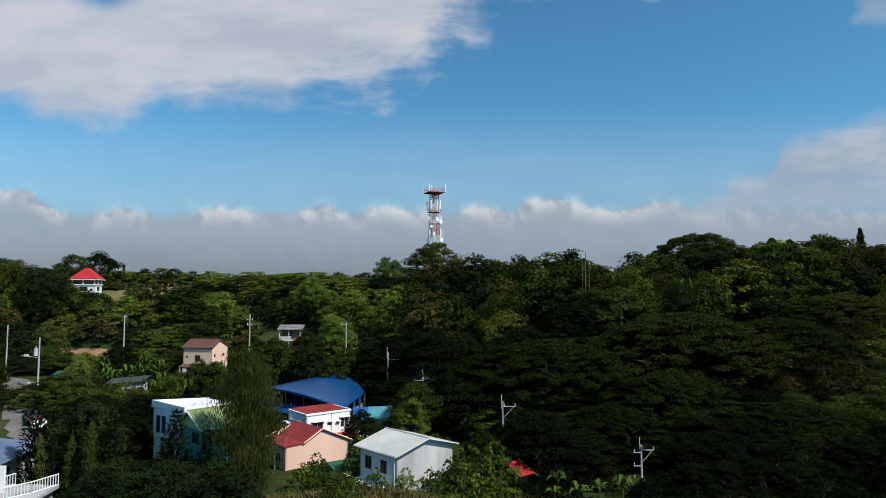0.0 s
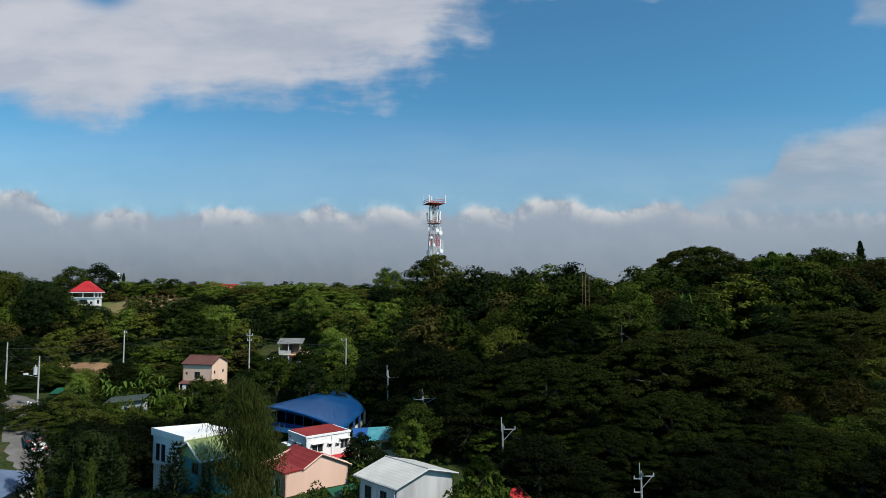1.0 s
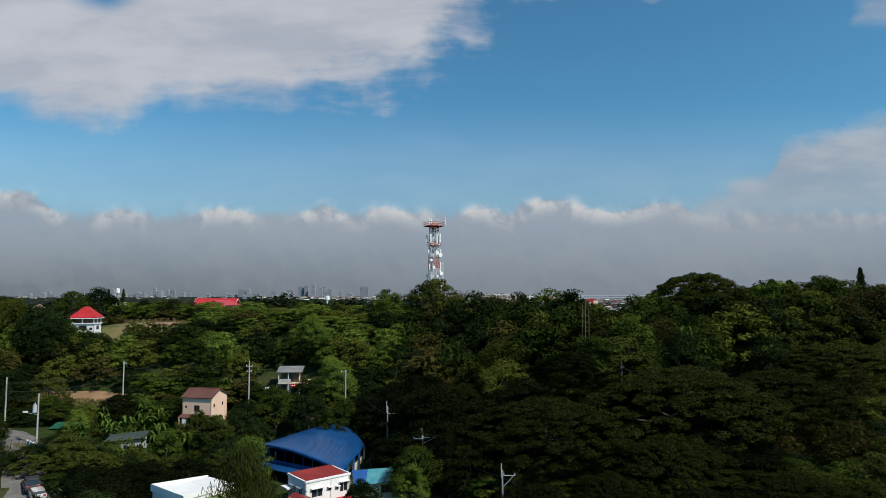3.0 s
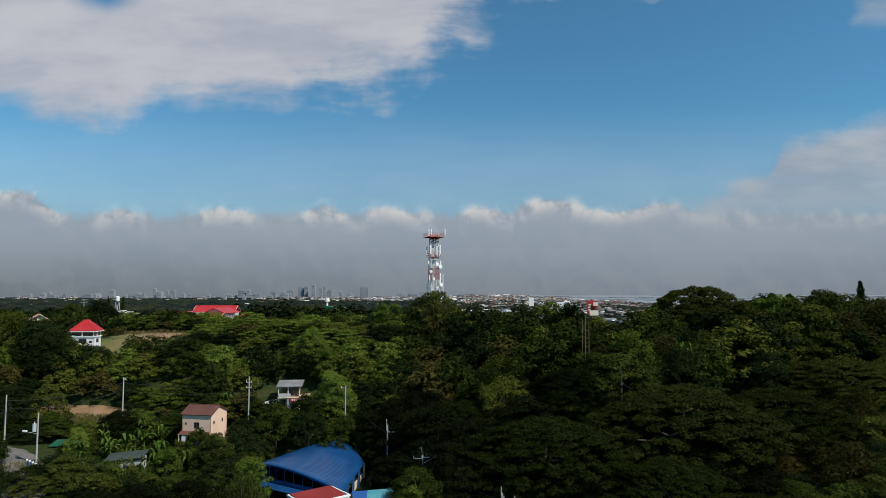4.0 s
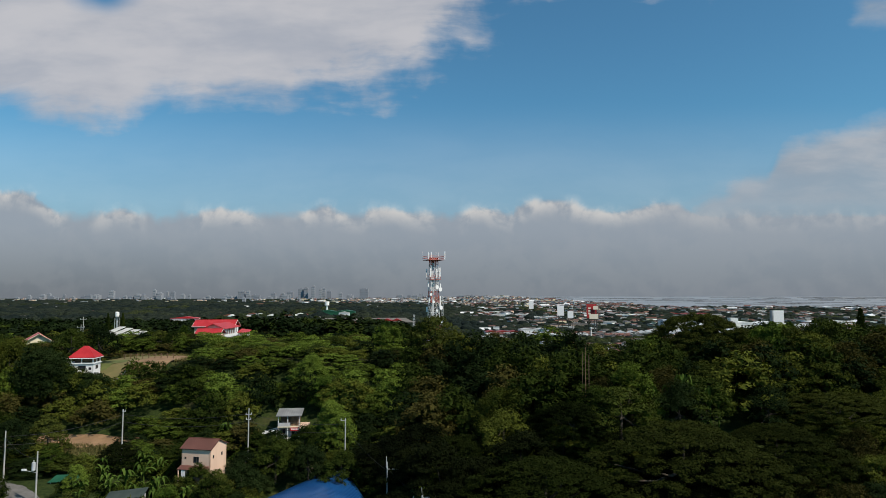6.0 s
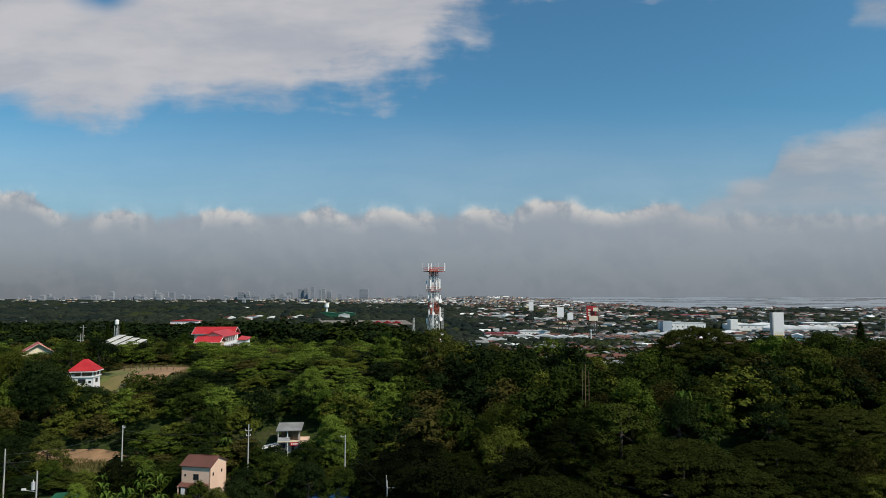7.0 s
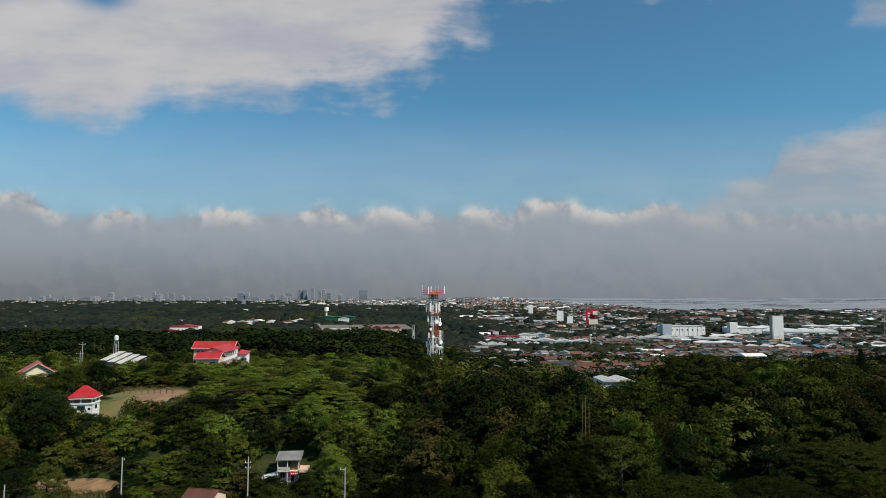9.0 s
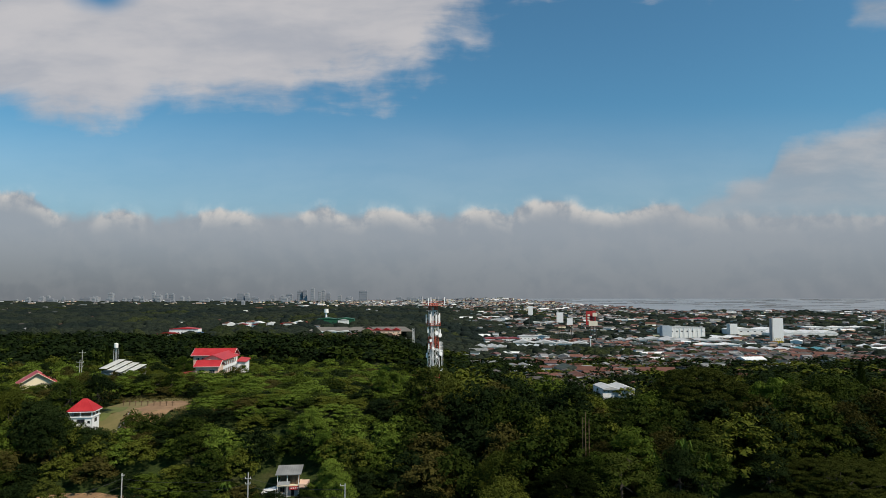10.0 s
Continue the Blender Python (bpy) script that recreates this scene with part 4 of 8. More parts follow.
US = [-1 + k / 6 for k in range(6)] + [k / 14 for k in range(15)]
bm = bmesh.new()
grid = [[bm.verts.new(vault_at(i / 16, u)) for u in US] for i in range(17)]
for i in range(16):
    for j in range(len(US) - 1):
        bm.faces.new((grid[i][j], grid[i][j + 1], grid[i + 1][j + 1], grid[i + 1][j]))
bmesh.ops.recalc_face_normals(bm, faces=bm.faces)
bmesh.ops.solidify(bm, geom=bm.faces[:], thickness=0.12)
vault = part("roof", bm, ROOF_BLUE, g)
for p in vault.data.polygons:
    p.use_smooth = True
DOWN = Vector((0, 0, 1))
for s in (0.01, 0.25, 0.5, 0.75, 0.99):
    bm = bmesh.new()
    for u0, u1 in zip(US, US[1:]):
        tube(bm, vault_at(s, u0) - DOWN * 0.3, vault_at(s, u1) - DOWN * 0.3, 0.09, sides=5)
    part("arch_truss", bm, ROOF_NAVY, g)
    for u in (-0.98, 0.98):
        q = vault_at(s, u)
        part("column", boxed(q.x - 0.16, q.x + 0.16, q.y - 0.16, q.y + 0.16, -1, q.z - 0.2, bevel=0.02), ROOF_NAVY if s < 0.9 else PLASTER_CREAM, g)
for i in range(13):
    q = vault_at(0.012, -0.7 + i * 0.13)
    part("gable_post", boxed(q.x - 0.04, q.x + 0.04, q.y, q.y + 0.08, 1.9, q.z - 0.25), ROOF_NAVY, g)
for a, b in ((-0.98, -0.02), (-0.02, 0.98)):
    p, q = vault_at(0.02, a), vault_at(0.02, b)
    d = Vector((q.y - p.y, p.x - q.x, 0)).normalized()
    bm = bmesh.new()
    solid(bm, [Vector((v.x, v.y, 2.5)) + o for v, o in ((p, d * 0), (q, d * 0), (q, d * 0.08), (p, d * 0.08))], [Vector((v.x, v.y, 3.1)) + o for v, o in ((p, d * 0), (q, d * 0), (q, d * 0.08), (p, d * 0.08))])
    part("fascia", bm, ROOF_NAVY, g)
p, q = vault_at(0.0, -0.9), vault_at(0.0, 0.75)
out = Vector((-0.56, -0.83, 0)) * 1.3
part("awning", slab(bmesh.new(), [(p.x, p.y, 2.5), (q.x, q.y, 2.5), (q.x + out.x, q.y + out.y, 2.1), (p.x + out.x, p.y + out.y, 2.1)], 0.08), ROOF_BLUE, g)
for s0, s1, u, mat, top in ((0.0, 1.0, -0.96, ROOF_NAVY, 3.0), (0.55, 1.0, 0.93, PLASTER_CREAM, 1.8)):
    p, q = vault_at(s0, u), vault_at(s1, u)
    bm = bmesh.new()
    solid(bm, [(p.x, p.y, -1), (q.x, q.y, -1), (q.x + 0.15, q.y, -1), (p.x + 0.15, p.y, -1)], [(p.x, p.y, top), (q.x, q.y, top), (q.x + 0.15, q.y, top), (p.x + 0.15, p.y, top)])
    part("side_wall", bm, mat, g)
# Navy far wall, added only to keep the court's inside dark.
p, q = vault_at(0.99, -0.9), vault_at(0.99, 0.9)
bm = bmesh.new()
solid(bm, [(p.x, p.y, -1), (q.x, q.y, -1), (q.x, q.y + 0.15, -1), (p.x, p.y + 0.15, -1)], [(p.x, p.y, 3.4), (q.x, q.y, 3.4), (q.x, q.y + 0.15, 3.4), (p.x, p.y + 0.15, 3.4)])
part("end_wall", bm, ROOF_NAVY, g)
q = vault_at(0.97, 0.0)
part("ridge_vent", boxed(q.x - 0.9, q.x + 0.1, q.y - 0.1, q.y + 0.1, q.z + 0.02, q.z + 0.22), FRAME_W, g)
bm = bmesh.new()
c = [vault_at(a, b) for a, b in ((0, -1), (0, 1), (1, 1), (1, -1))]
solid(bm, [(v.x, v.y, -0.6) for v in c], [(v.x, v.y, 0.2) for v in c])
part("court_floor", bm, CONCRETE, g)
g = thing("shed", pose(-12.2, 107, 1.8, 0, 0, -12), "lean-to shed with a rusty red metal roof by the court", "shed")
shell(g, 4.5, 3.0, -1, 2.0, TIMBER)
part("roof", slab(bmesh.new(), [(-0.4, -0.4, 1.9), (4.9, -0.4, 1.9), (4.9, 3.3, 2.9), (-0.4, 3.3, 2.9)], 0.08), ROOF_RUST, g)

# the white box house and the green-roofed house beside it
g = thing("house", pose(-26.7, 66.5, 3.8, 0, 0, 56), "white modern two-storey house with an overhanging upper floor", "house", "village houses")
shell(g, 6.8, 5.6, 3.3, 6.3, PLASTER_W, {3: [(0.6, 1.3, 3.7, 5.5, 1), (1.6, 2.3, 3.7, 5.5, 1)], 0: []}, None, FRAME_D)
part("roof", slab(bmesh.new(), [(0.25, 0.25, 6.38), (6.6, 0.25, 6.32), (6.6, 5.3, 6.32), (0.25, 5.3, 6.5)], 0.1), ROOF_WHITE, g)
for a, tops in (((-0.15, 6.9, -0.15, 0.1), (6.8, 6.45, 6.45, 6.8)), ((-0.15, 0.1, 0.1, 5.5), (6.8, 6.8, 7.05, 7.05)), ((-0.15, 6.9, 5.5, 5.75), (7.05, 6.4, 6.4, 7.05))):
    flat = [(a[0], a[2]), (a[1], a[2]), (a[1], a[3]), (a[0], a[3])]
    bm = bmesh.new()
    solid(bm, [(*p, 6.3) for p in flat], [(*p, h) for p, h in zip(flat, tops)])
    part("parapet", bm, PLASTER_W, g)
part("lower_wall", boxed(0.8, 6.6, 0.7, 5.0, -2.5, 3.3), PLASTER_G, g)
for yy in (4.6, 5.0, 5.4):
    part("post", boxed(0.1, 0.3, yy - 0.12, yy + 0.1, -2.5, 3.3), PLASTER_W, g)
g = thing("house", pose(-23.3, 62.5, 5.3, 0, 0, 48), "teal house with a pale green gable roof behind trees", "house", "village houses")
shell(g, 4.4, 4.4, -6, 4.1, PLASTER_TEAL, {3: [(2.3, 3.7, 2.3, 3.4, 3), (1.0, 1.7, 0.3, 1.6, 1)], 0: [(1.2, 2.6, 2.2, 3.4)]},
      {3: [(2.2, 5.3)], 1: [(2.2, 5.3)]}, FRAME_D)
roof_gable(g, 4.4, 4.4, 4.1, 5.3, ROOF_LIME, 0.5, along="x", trim=FRAME_W)
part("gable_board", wall_mesh((0, 4.4), (0, 0), 3.7, 4.1, gable=[(2.2, 5.25)], th=0.05), PLASTER_LIME, g).location = (-0.06, 0, 0)

# the peach house with a brown roof
g = thing("house", pose(-42.3, 115.9, 7.0, 0, 0, -14), "two-storey peach house with a brown ribbed roof", "house", "village houses")
g.matrix_basis = pose(-47.75, 117.4, 6.6, 0, 0, -12)
shell(g, 5.8, 5.4, -1, 6.1, PLASTER_PEACH, {0: [(2.4, 3.5, 3.6, 4.7, 2), (0.6, 0.95, 4.2, 4.6, 1), (1.2, 2.0, 0.4, 2.3, 1)], 1: [(0.8, 1.25, 4.3, 4.9, 1), (3.6, 4.05, 4.3, 4.9, 1), (1.6, 2.2, 1.4, 1.7, 1)]},
      {1: [(2.5, 7.35)], 3: [(2.9, 7.35)]}, FRAME_D)
roof_gable(g, 5.8, 5.4, 6.1, 7.35, ROOF_BROWN, 0.3, ridge_x=2.5, along="x")
part("canopy", slab(bmesh.new(), [(-0.1, -1.3, 2.65), (5.6, -1.3, 2.65), (5.6, 0, 3.1), (-0.1, 0, 3.1)], 0.08), ROOF_BROWN, g)
for x in (0.1, 2.8, 5.4):
    part("post", boxed(x, x + 0.14, -1.25, -1.1, -1, 2.7), PLASTER_PEACH, g)
part("laundry_sheet", boxed(0.75, 1.5, -1.2, -1.14, 0.6, 2.5, bevel=0.02), PLASTER_W, g, "white hanging sheet")

# the small grey-roofed house on the slope
g = thing("house", pose(-35.2, 137.5, 10.6, 0, 0, 6), "small two-storey hillside house with a grey slab roof and open porch", "house", "village houses")
shell(g, 4.4, 3.6, -1, 1.9, PLASTER_G, {0: [(0.4, 1.4, 0.4, 1.5), (2.7, 3.4, -0.8, 1.5, 1)]}, None, TIMBER)
part("floor", boxed(-0.2, 4.7, -0.8, 3.7, 1.9, 2.1), PLASTER_CREAM, g)
part("wall", boxed(0.1, 4.3, 2.2, 2.4, 2.1, 4.3), TIMBER, g)
part("wall", boxed(2.6, 4.3, 0.0, 2.2, 2.1, 4.3), TIMBER, g)
for x in (-0.1, 1.9, 4.3):
    part("post", boxed(x, x + 0.14, -0.7, -0.56, -1, 4.4), PLASTER_W, g)
part("balustrade", boxed(-0.1, 2.5, -0.75, -0.68, 2.1, 2.9), PLASTER_G, g)
part("roof", slab(bmesh.new(), [(-0.5, -1.1, 4.4), (4.9, -1.1, 4.4), (4.9, 3.9, 5.2), (-0.5, 3.9, 5.2)], 0.14), ROOF_OLD, g)
part("signboard", boxed(2.5, 4.6, -0.9, -0.83, 1.2, 1.9), ROOF_RED2, g, "red painted signboard with pale bars")
for i in range(4):
    part("sign_bar", boxed(2.75 + i * 0.44, 3.05 + i * 0.44, -0.925, -0.9, 1.42, 1.68), PLASTER_W, g)
part("terrace", boxed(4.5, 6.4, -1.2, 2.2, 1.7, 2.4), PLASTER_PEACH, g)
part("side_awning", slab(bmesh.new(), [(-3.4, -1.0, 0.6), (-0.3, -1.0, 1.3), (-0.3, 1.2, 1.6), (-3.4, 1.2, 0.9)], 0.05), ROOF_WHITE, g)
for x, z in ((-3.2, 0.6), (-0.4, 1.3)):
    part("post", boxed(x, x + 0.1, -0.95, -0.85, -2, z), STEEL, g)

# the blue-tiled house and its terrace with a white railing
g = thing("house", pose(-48.2, 55.5, 3.9, 0, 0, 6), "house with blue-grey ribbed roof and a white upper wall", "house", "village houses")
shell(g, 8.6, 8.0, -2.5, 3.2, PLASTER_G, {0: [(5.6, 7.4, 1.2, 2.6, 2)], 1: [(2, 3.6, 1.2, 2.6)]}, None, FRAME_W)
roof_hip(g, 8.6, 8.0, 3.2, 5.0, ROOF_TILE, 0.7)
g = thing("terrace", pose(-39.0, 48.2, -0.45, 0, 0, 4), "grey concrete terrace with a white curved railing", "terrace")
part("deck", boxed(0, 6.2, 0, 5.0, 6.7, 7.0, bevel=0.03), PLASTER_G, g)
part("deck_wall", boxed(0.1, 5.6, 0.1, 4.6, -2.0, 6.7), PLASTER_G, g)
part("screen_wall", boxed(0, 4.6, 2.6, 2.8, 7.0, 9.1, bevel=0.02), PLASTER_W, g)
for p, q in (((3.2, 2.4), (5.2, 0.2)), ((5.2, 0.2), (6.9, 2.2)), ((6.9, 2.2), (7.8, 4.4)), ((3.2, 2.4), (4.2, 4.8))):
    for h in (7.1, 7.95):
        part("rail", tube(bmesh.new(), (*p, h), (*q, h), 0.05, sides=6), FRAME_W, g)
    k = int((Vector(q) - Vector(p)).length / 0.22)
    for i in range(k + 1):
        s = Vector(p).lerp(Vector(q), i / k)
        part("baluster", boxed(s.x - 0.025, s.x + 0.025, s.y - 0.025, s.y + 0.025, 7.1, 7.95), FRAME_W, g)
part("deck_wing", boxed(5.4, 7.8, 0.4, 4.6, 6.75, 7.05, bevel=0.03), PLASTER_G, g)
part("wing_support", boxed(5.7, 7.4, 1.4, 4.4, -2.0, 6.75), PLASTER_G, g)

# small sheds on the slope
g = thing("shed", pose(-51.4, 102.3, 4.9, 0, 0, 12), "low whitewashed shed with a dull green metal roof among plants", "shed")
shell(g, 3.3, 3.0, -6, 3.2, PLASTER_G, {0: [(1, 2, 1.5, 2.4)]}, None, FRAME_D)
part("roof", slab(bmesh.new(), [(-2.3, -0.5, 3.3), (3.6, -0.5, 3.7), (3.6, 3.3, 4.1), (-2.3, 3.3, 3.7)], 0.08), ROOF_DULL, g)
g = thing("canopy_tent", pose(-66.9, 113.8, 6.2, 0, 0, 10), "small green fabric canopy on steel posts", "canopy")
for x in (-1.8, 1.8):
    for yy in (-1.3, 1.3):
        part("post", tube(bmesh.new(), (x, yy, -1), (x, yy, 2.0), 0.05), STEEL, g)
bm = bmesh.new()
solid(bm, [(-2.2, -1.6, 1.9), (2.2, -1.6, 1.9), (2.2, 1.6, 1.9), (-2.2, 1.6, 1.9)], [(-1.4, -0.3, 2.7), (1.4, -0.3, 2.7), (1.4, 0.3, 2.7), (-1.4, 0.3, 2.7)])
part("cover", bm, ROOF_GREEN, g)
g = thing("stall", pose(7.6, 69.4, 1.4, 0, 0, 35), "roadside stall with a red and yellow awning", "stall")
shell(g, 2.2, 1.8, -1, 1.7, TIMBER)
part("awning", slab(bmesh.new(), [(0.2, -0.7, 1.5), (2.3, -0.7, 1.5), (2.3, 1.7, 2.5), (0.2, 1.7, 2.5)], 0.06), ROOF_RED2, g)
YELLOW = surface("yellow_paint", (0.55, 0.40, 0.05), (0.68, 0.50, 0.10))
part("awning_edge", slab(bmesh.new(), [(2.35, -0.9, 1.5), (2.8, -0.9, 1.2), (2.8, 1.9, 2.1), (2.35, 1.9, 2.6)], 0.06), YELLOW, g)

# the hilltop clubhouse with the red hip roof
g = thing("house", pose(-89.2, 148.2, 22.4, 0, 0, 9), "white hilltop house with open porch and bright red hip roof", "house")
shell(g, 7.2, 4.6, -3, 2.3, PLASTER_W, {0: [(1.0, 2.7, 0.95, 1.9, 2), (3.9, 5.6, 0.95, 1.9, 2), (6.2, 6.8, 0.9, 1.5, 1)], 1: [(1.5, 3, 0.95, 1.9)]}, None, FRAME_D)
part("deck", boxed(-0.15, 7.4, -0.25, 4.8, 2.3, 2.5), PLASTER_W, g)
part("parapet", boxed(-0.15, 2.6, -0.25, -0.1, 2.5, 2.75), PLASTER_W, g)
part("inner_wall", boxed(2.6, 6.8, 1.7, 4.4, 2.5, 3.6), TIMBER, g)
for x, yy in ((2.2, 0.1), (4.6, 0.1), (7.1, 0.1), (7.1, 2.3), (2.2, 4.4), (7.1, 4.4)):
    part("post", boxed(x - 0.11, x + 0.11, yy - 0.11, yy + 0.11, 2.5, 3.65), PLASTER_W, g)
for a, b in (((2.3, 0.1), (7.1, 0.1)), ((7.1, 0.1), (7.1, 4.4))):
    part("porch_rail", tube(bmesh.new(), (*a, 3.05), (*b, 3.05), 0.05, sides=6), TIMBER, g)
part("eave", boxed(1.65, 7.75, -0.5, 5.0, 3.55, 3.7), PLASTER_W, g)
old = set(g.children)
roof_hip(g, 5.1, 4.5, 3.7, 6.25, ROOF_RED2, 0.5, flat=0.2)
for o in set(g.children) - old:
    o.location = (2.15, 0.0, 0)
g = thing("water_tank", pose(-79.9, 149.6, float(land(-79.9, 149.6)) + 0.1), "small grey water tank beside the hilltop house", "water tank")
part("tank", tube(bmesh.new(), (0, 0, -0.3), (0, 0, 1.3), 0.55, 0.55, 14), TIN0, g)
part("lid", tube(bmesh.new(), (0, 0, 1.3), (0, 0, 1.45), 0.56, 0.2, 14), TIN0, g)
rr = rng_of(3)
post = thing("marker_post", Matrix(), "short dark wooden post on the earth field", "post", "posts on the field")
part("shaft", boxed(-0.09, 0.09, -0.09, 0.09, -0.3, 1.3, bevel=0.02), TIMBER, post)
part("crossbar", boxed(-0.45, 0.45, -0.06, 0.06, 0.95, 1.1, bevel=0.02), TIMBER, post)
for i in range(9):
    x, y = -86 + i * 1.9, 172 - i * 0.6
    copy_thing(post, pose(x, y, float(land(x, y)) + 0.35, 0, 0, rr.uniform(-20, 20)))
bpy.data.objects.remove(post.children[0]), bpy.data.objects.remove(post.children[0]), bpy.data.objects.remove(post)
ribbon("path_curb", [(-82, 152.5), (-79.8, 154.5), (-78.7, 158), (-79.2, 162)], 0.28, 0.4, PLASTER_G, "pale curved concrete curb on the lawn", "path")

# the gabled house with a red roof on the far slope
g = thing("house", pose(-133.5, 201, 21.2, 0, 0, 34), "beige house with a bright red gable roof among trees", "house")
shell(g, 9.5, 9.0, -1, 4.4, PLASTER_CREAM, {0: [(2.6, 3.8, 1.9, 3.2), (5.6, 6.8, 1.9, 3.2)]}, {0: [(4.75, 7.4)], 2: [(4.75, 7.4)]}, FRAME_D)
roof_gable(g, 9.5, 9.0, 4.4, 7.4, ROOF_RED2, 1.0, along="y", trim=PLASTER_CREAM)

# long white sheds
g = thing("long_shed", pose(-127.0, 237, 18.0, 0, 0, -18), "long low farm shed with pale metal roof bays", "shed")
for k in range(4):
    part("roof", slab(bmesh.new(), [(k * 3.4, -1, 8.6 - 0.5 * k), (k * 3.4 + 3.2, -1, 8.6 - 0.5 * k), (k * 3.4 + 3.2, 8, 11.2 - 0.5 * k), (k * 3.4, 8, 11.2 - 0.5 * k)], 0.15), ROOF_GREY, g)
part("wall", wall_mesh((0, 0), (13.4, 0), -2, 6.6), PLASTER_G, g)
part("wall", wall_mesh((13.4, 0), (13.4, 7.8), -2, 6.6), PLASTER_G, g)
part("wall", wall_mesh((13.4, 7.8), (0, 7.8), -2, 9.0), PLASTER_G, g)
part("wall", wall_mesh((0, 7.8), (0, 0), -2, 7.6), PLASTER_G, g)

# the school: a three-storey block with a lower front wing
g = thing("school", pose(-108.0, 276, 17.5, 0, 0, 3), "three-storey pink and white school with bright red roofs", "school")
wins = [(1.2 + i * 2.2, 2.6 + i * 2.2, z, z + 1.5, 2) for i in range(4) for z in (1.0, 4.4, 7.8)]
shell(g, 16.5, 9, -3, 10.6, PLASTER_P, {0: wins, 1: [(2, 4, 4.2, 5.7), (2, 4, 7.4, 8.9), (5, 7, 7.4, 8.9)]}, None, FRAME_W, mats={1: PLASTER_W})
roof_gable(g, 16.5, 9, 10.6, 12.9, ROOF_RED2, 0.9, along="x", trim=PLASTER_W)
# the long classroom wing with open galleries to the east
X0, X1, Y0, Y1 = 10.6, 18.4, -20.0, -0.2
for p0, p1, z1 in (((X0, Y1), (X0, Y0), 10.3), ((X0, Y0), (X1, Y0), 10.3)):
    part("wing_wall", wall_mesh(p0, p1, -3, z1), PLASTER_P, g)
holes = [(1.0 + 3.1 * i, 3.0 + 3.1 * i, z, z + 1.5) for i in range(6) for z in (1.0, 4.4, 7.8)]
part("wing_wall", wall_mesh((X1 - 1.4, Y0), (X1 - 1.4, Y1), -3, 10.3, holes), PLASTER_P, g)
for h in holes:
    window(g, (X1 - 1.4, Y0), (X1 - 1.4, Y1), h, FRAME_W, 2)
for z in (3.2, 6.6):
    part("gallery_slab", boxed(X1 - 1.4, X1 + 0.1, Y0, Y1, z - 0.1, z + 0.1), PLASTER_W, g)
    part("gallery_parapet", boxed(X1, X1 + 0.12, Y0, Y1, z + 0.1, z + 1.1, bevel=0.02), PLASTER_W, g)
for i in range(7):
    yy = Y0 + 0.2 + i * (Y1 - Y0 - 0.4) / 6
    part("gallery_column", boxed(X1 - 0.18, X1 + 0.06, yy - 0.14, yy + 0.14, -3, 10.3), PLASTER_W, g)
xm = (X0 + X1) / 2 - 0.3
part("wing_roof", slab(bmesh.new(), [(X0 - 0.8, Y0 - 0.8, 10.2), (xm, Y0 - 0.8, 12.3), (xm, Y1 + 3, 12.3), (X0 - 0.8, Y1 + 3, 10.2)], 0.15), ROOF_RED2, g)
part("wing_roof", slab(bmesh.new(), [(xm, Y0 - 0.8, 12.3), (X1 + 0.8, Y0 - 0.8, 10.2), (X1 + 0.8, Y1 + 3, 10.2), (xm, Y1 + 3, 12.3)], 0.15), ROOF_RED2, g)
part("wing_gable", wall_mesh((X0, Y0 + 0.02), (X1, Y0 + 0.02), 10.2, 10.35, gable=[(xm - X0, 12.1)]), PLASTER_P, g)
# the lower front block
old = set(g.children)
shell(g, 8.6, 7.0, -3, 8.7, PLASTER_P, {0: [(1.0, 3.2, 5.6, 7.2, 3), (5.2, 7.4, 5.6, 7.2, 3), (1.0, 3.2, 2.2, 3.8, 3), (5.2, 7.4, 2.2, 3.8, 3)]}, None, FRAME_W)
roof_gable(g, 8.6, 7.0, 8.7, 10.4, ROOF_RED2, 0.8, along="x", trim=PLASTER_W)
for o in set(g.children) - old:
    o.matrix_basis = Matrix.Translation((10.2, -28.0, 0)) @ o.matrix_basis
part("stair_tower", boxed(18.6, 22.0, 1.0, 8.0, -3, 7.6), PLASTER_W, g)
part("stair_roof", slab(bmesh.new(), [(18.2, 0.4, 7.7), (22.6, 0.4, 7.5), (22.6, 8.6, 8.4), (18.2, 8.6, 9.0)], 0.15), ROOF_RED2, g)
part("low_roof", slab(bmesh.new(), [(3.0, -26, 4.4), (9.8, -26, 5.4), (9.8, -20, 6.4), (3.0, -20, 5.4)], 0.15), ROOF_RED, g)
part("low_wall", boxed(3.4, 9.7, -25.6, -20.4, -3, 4.5), PLASTER_W, g)
part("porch", boxed(18.6, 22.4, -14, -6, -3, 2.2), PLASTER_W, g)

# ---- poles and cables ----
POLE = surface("pole_concrete", (0.30, 0.30, 0.29), (0.44, 0.44, 0.42), 1.0, 0.85, streak=True)
WIRE = surface("black_cable", (0.015, 0.015, 0.015), (0.03, 0.03, 0.03), 1.0, 0.6)
PORCELAIN = surface("white_porcelain", (0.5, 0.5, 0.5), (0.7, 0.7, 0.7), 2.0, 0.3)
TIN = surface("grey_painted_tin", (0.38, 0.40, 0.42), (0.5, 0.52, 0.54), 1.0, 0.4)


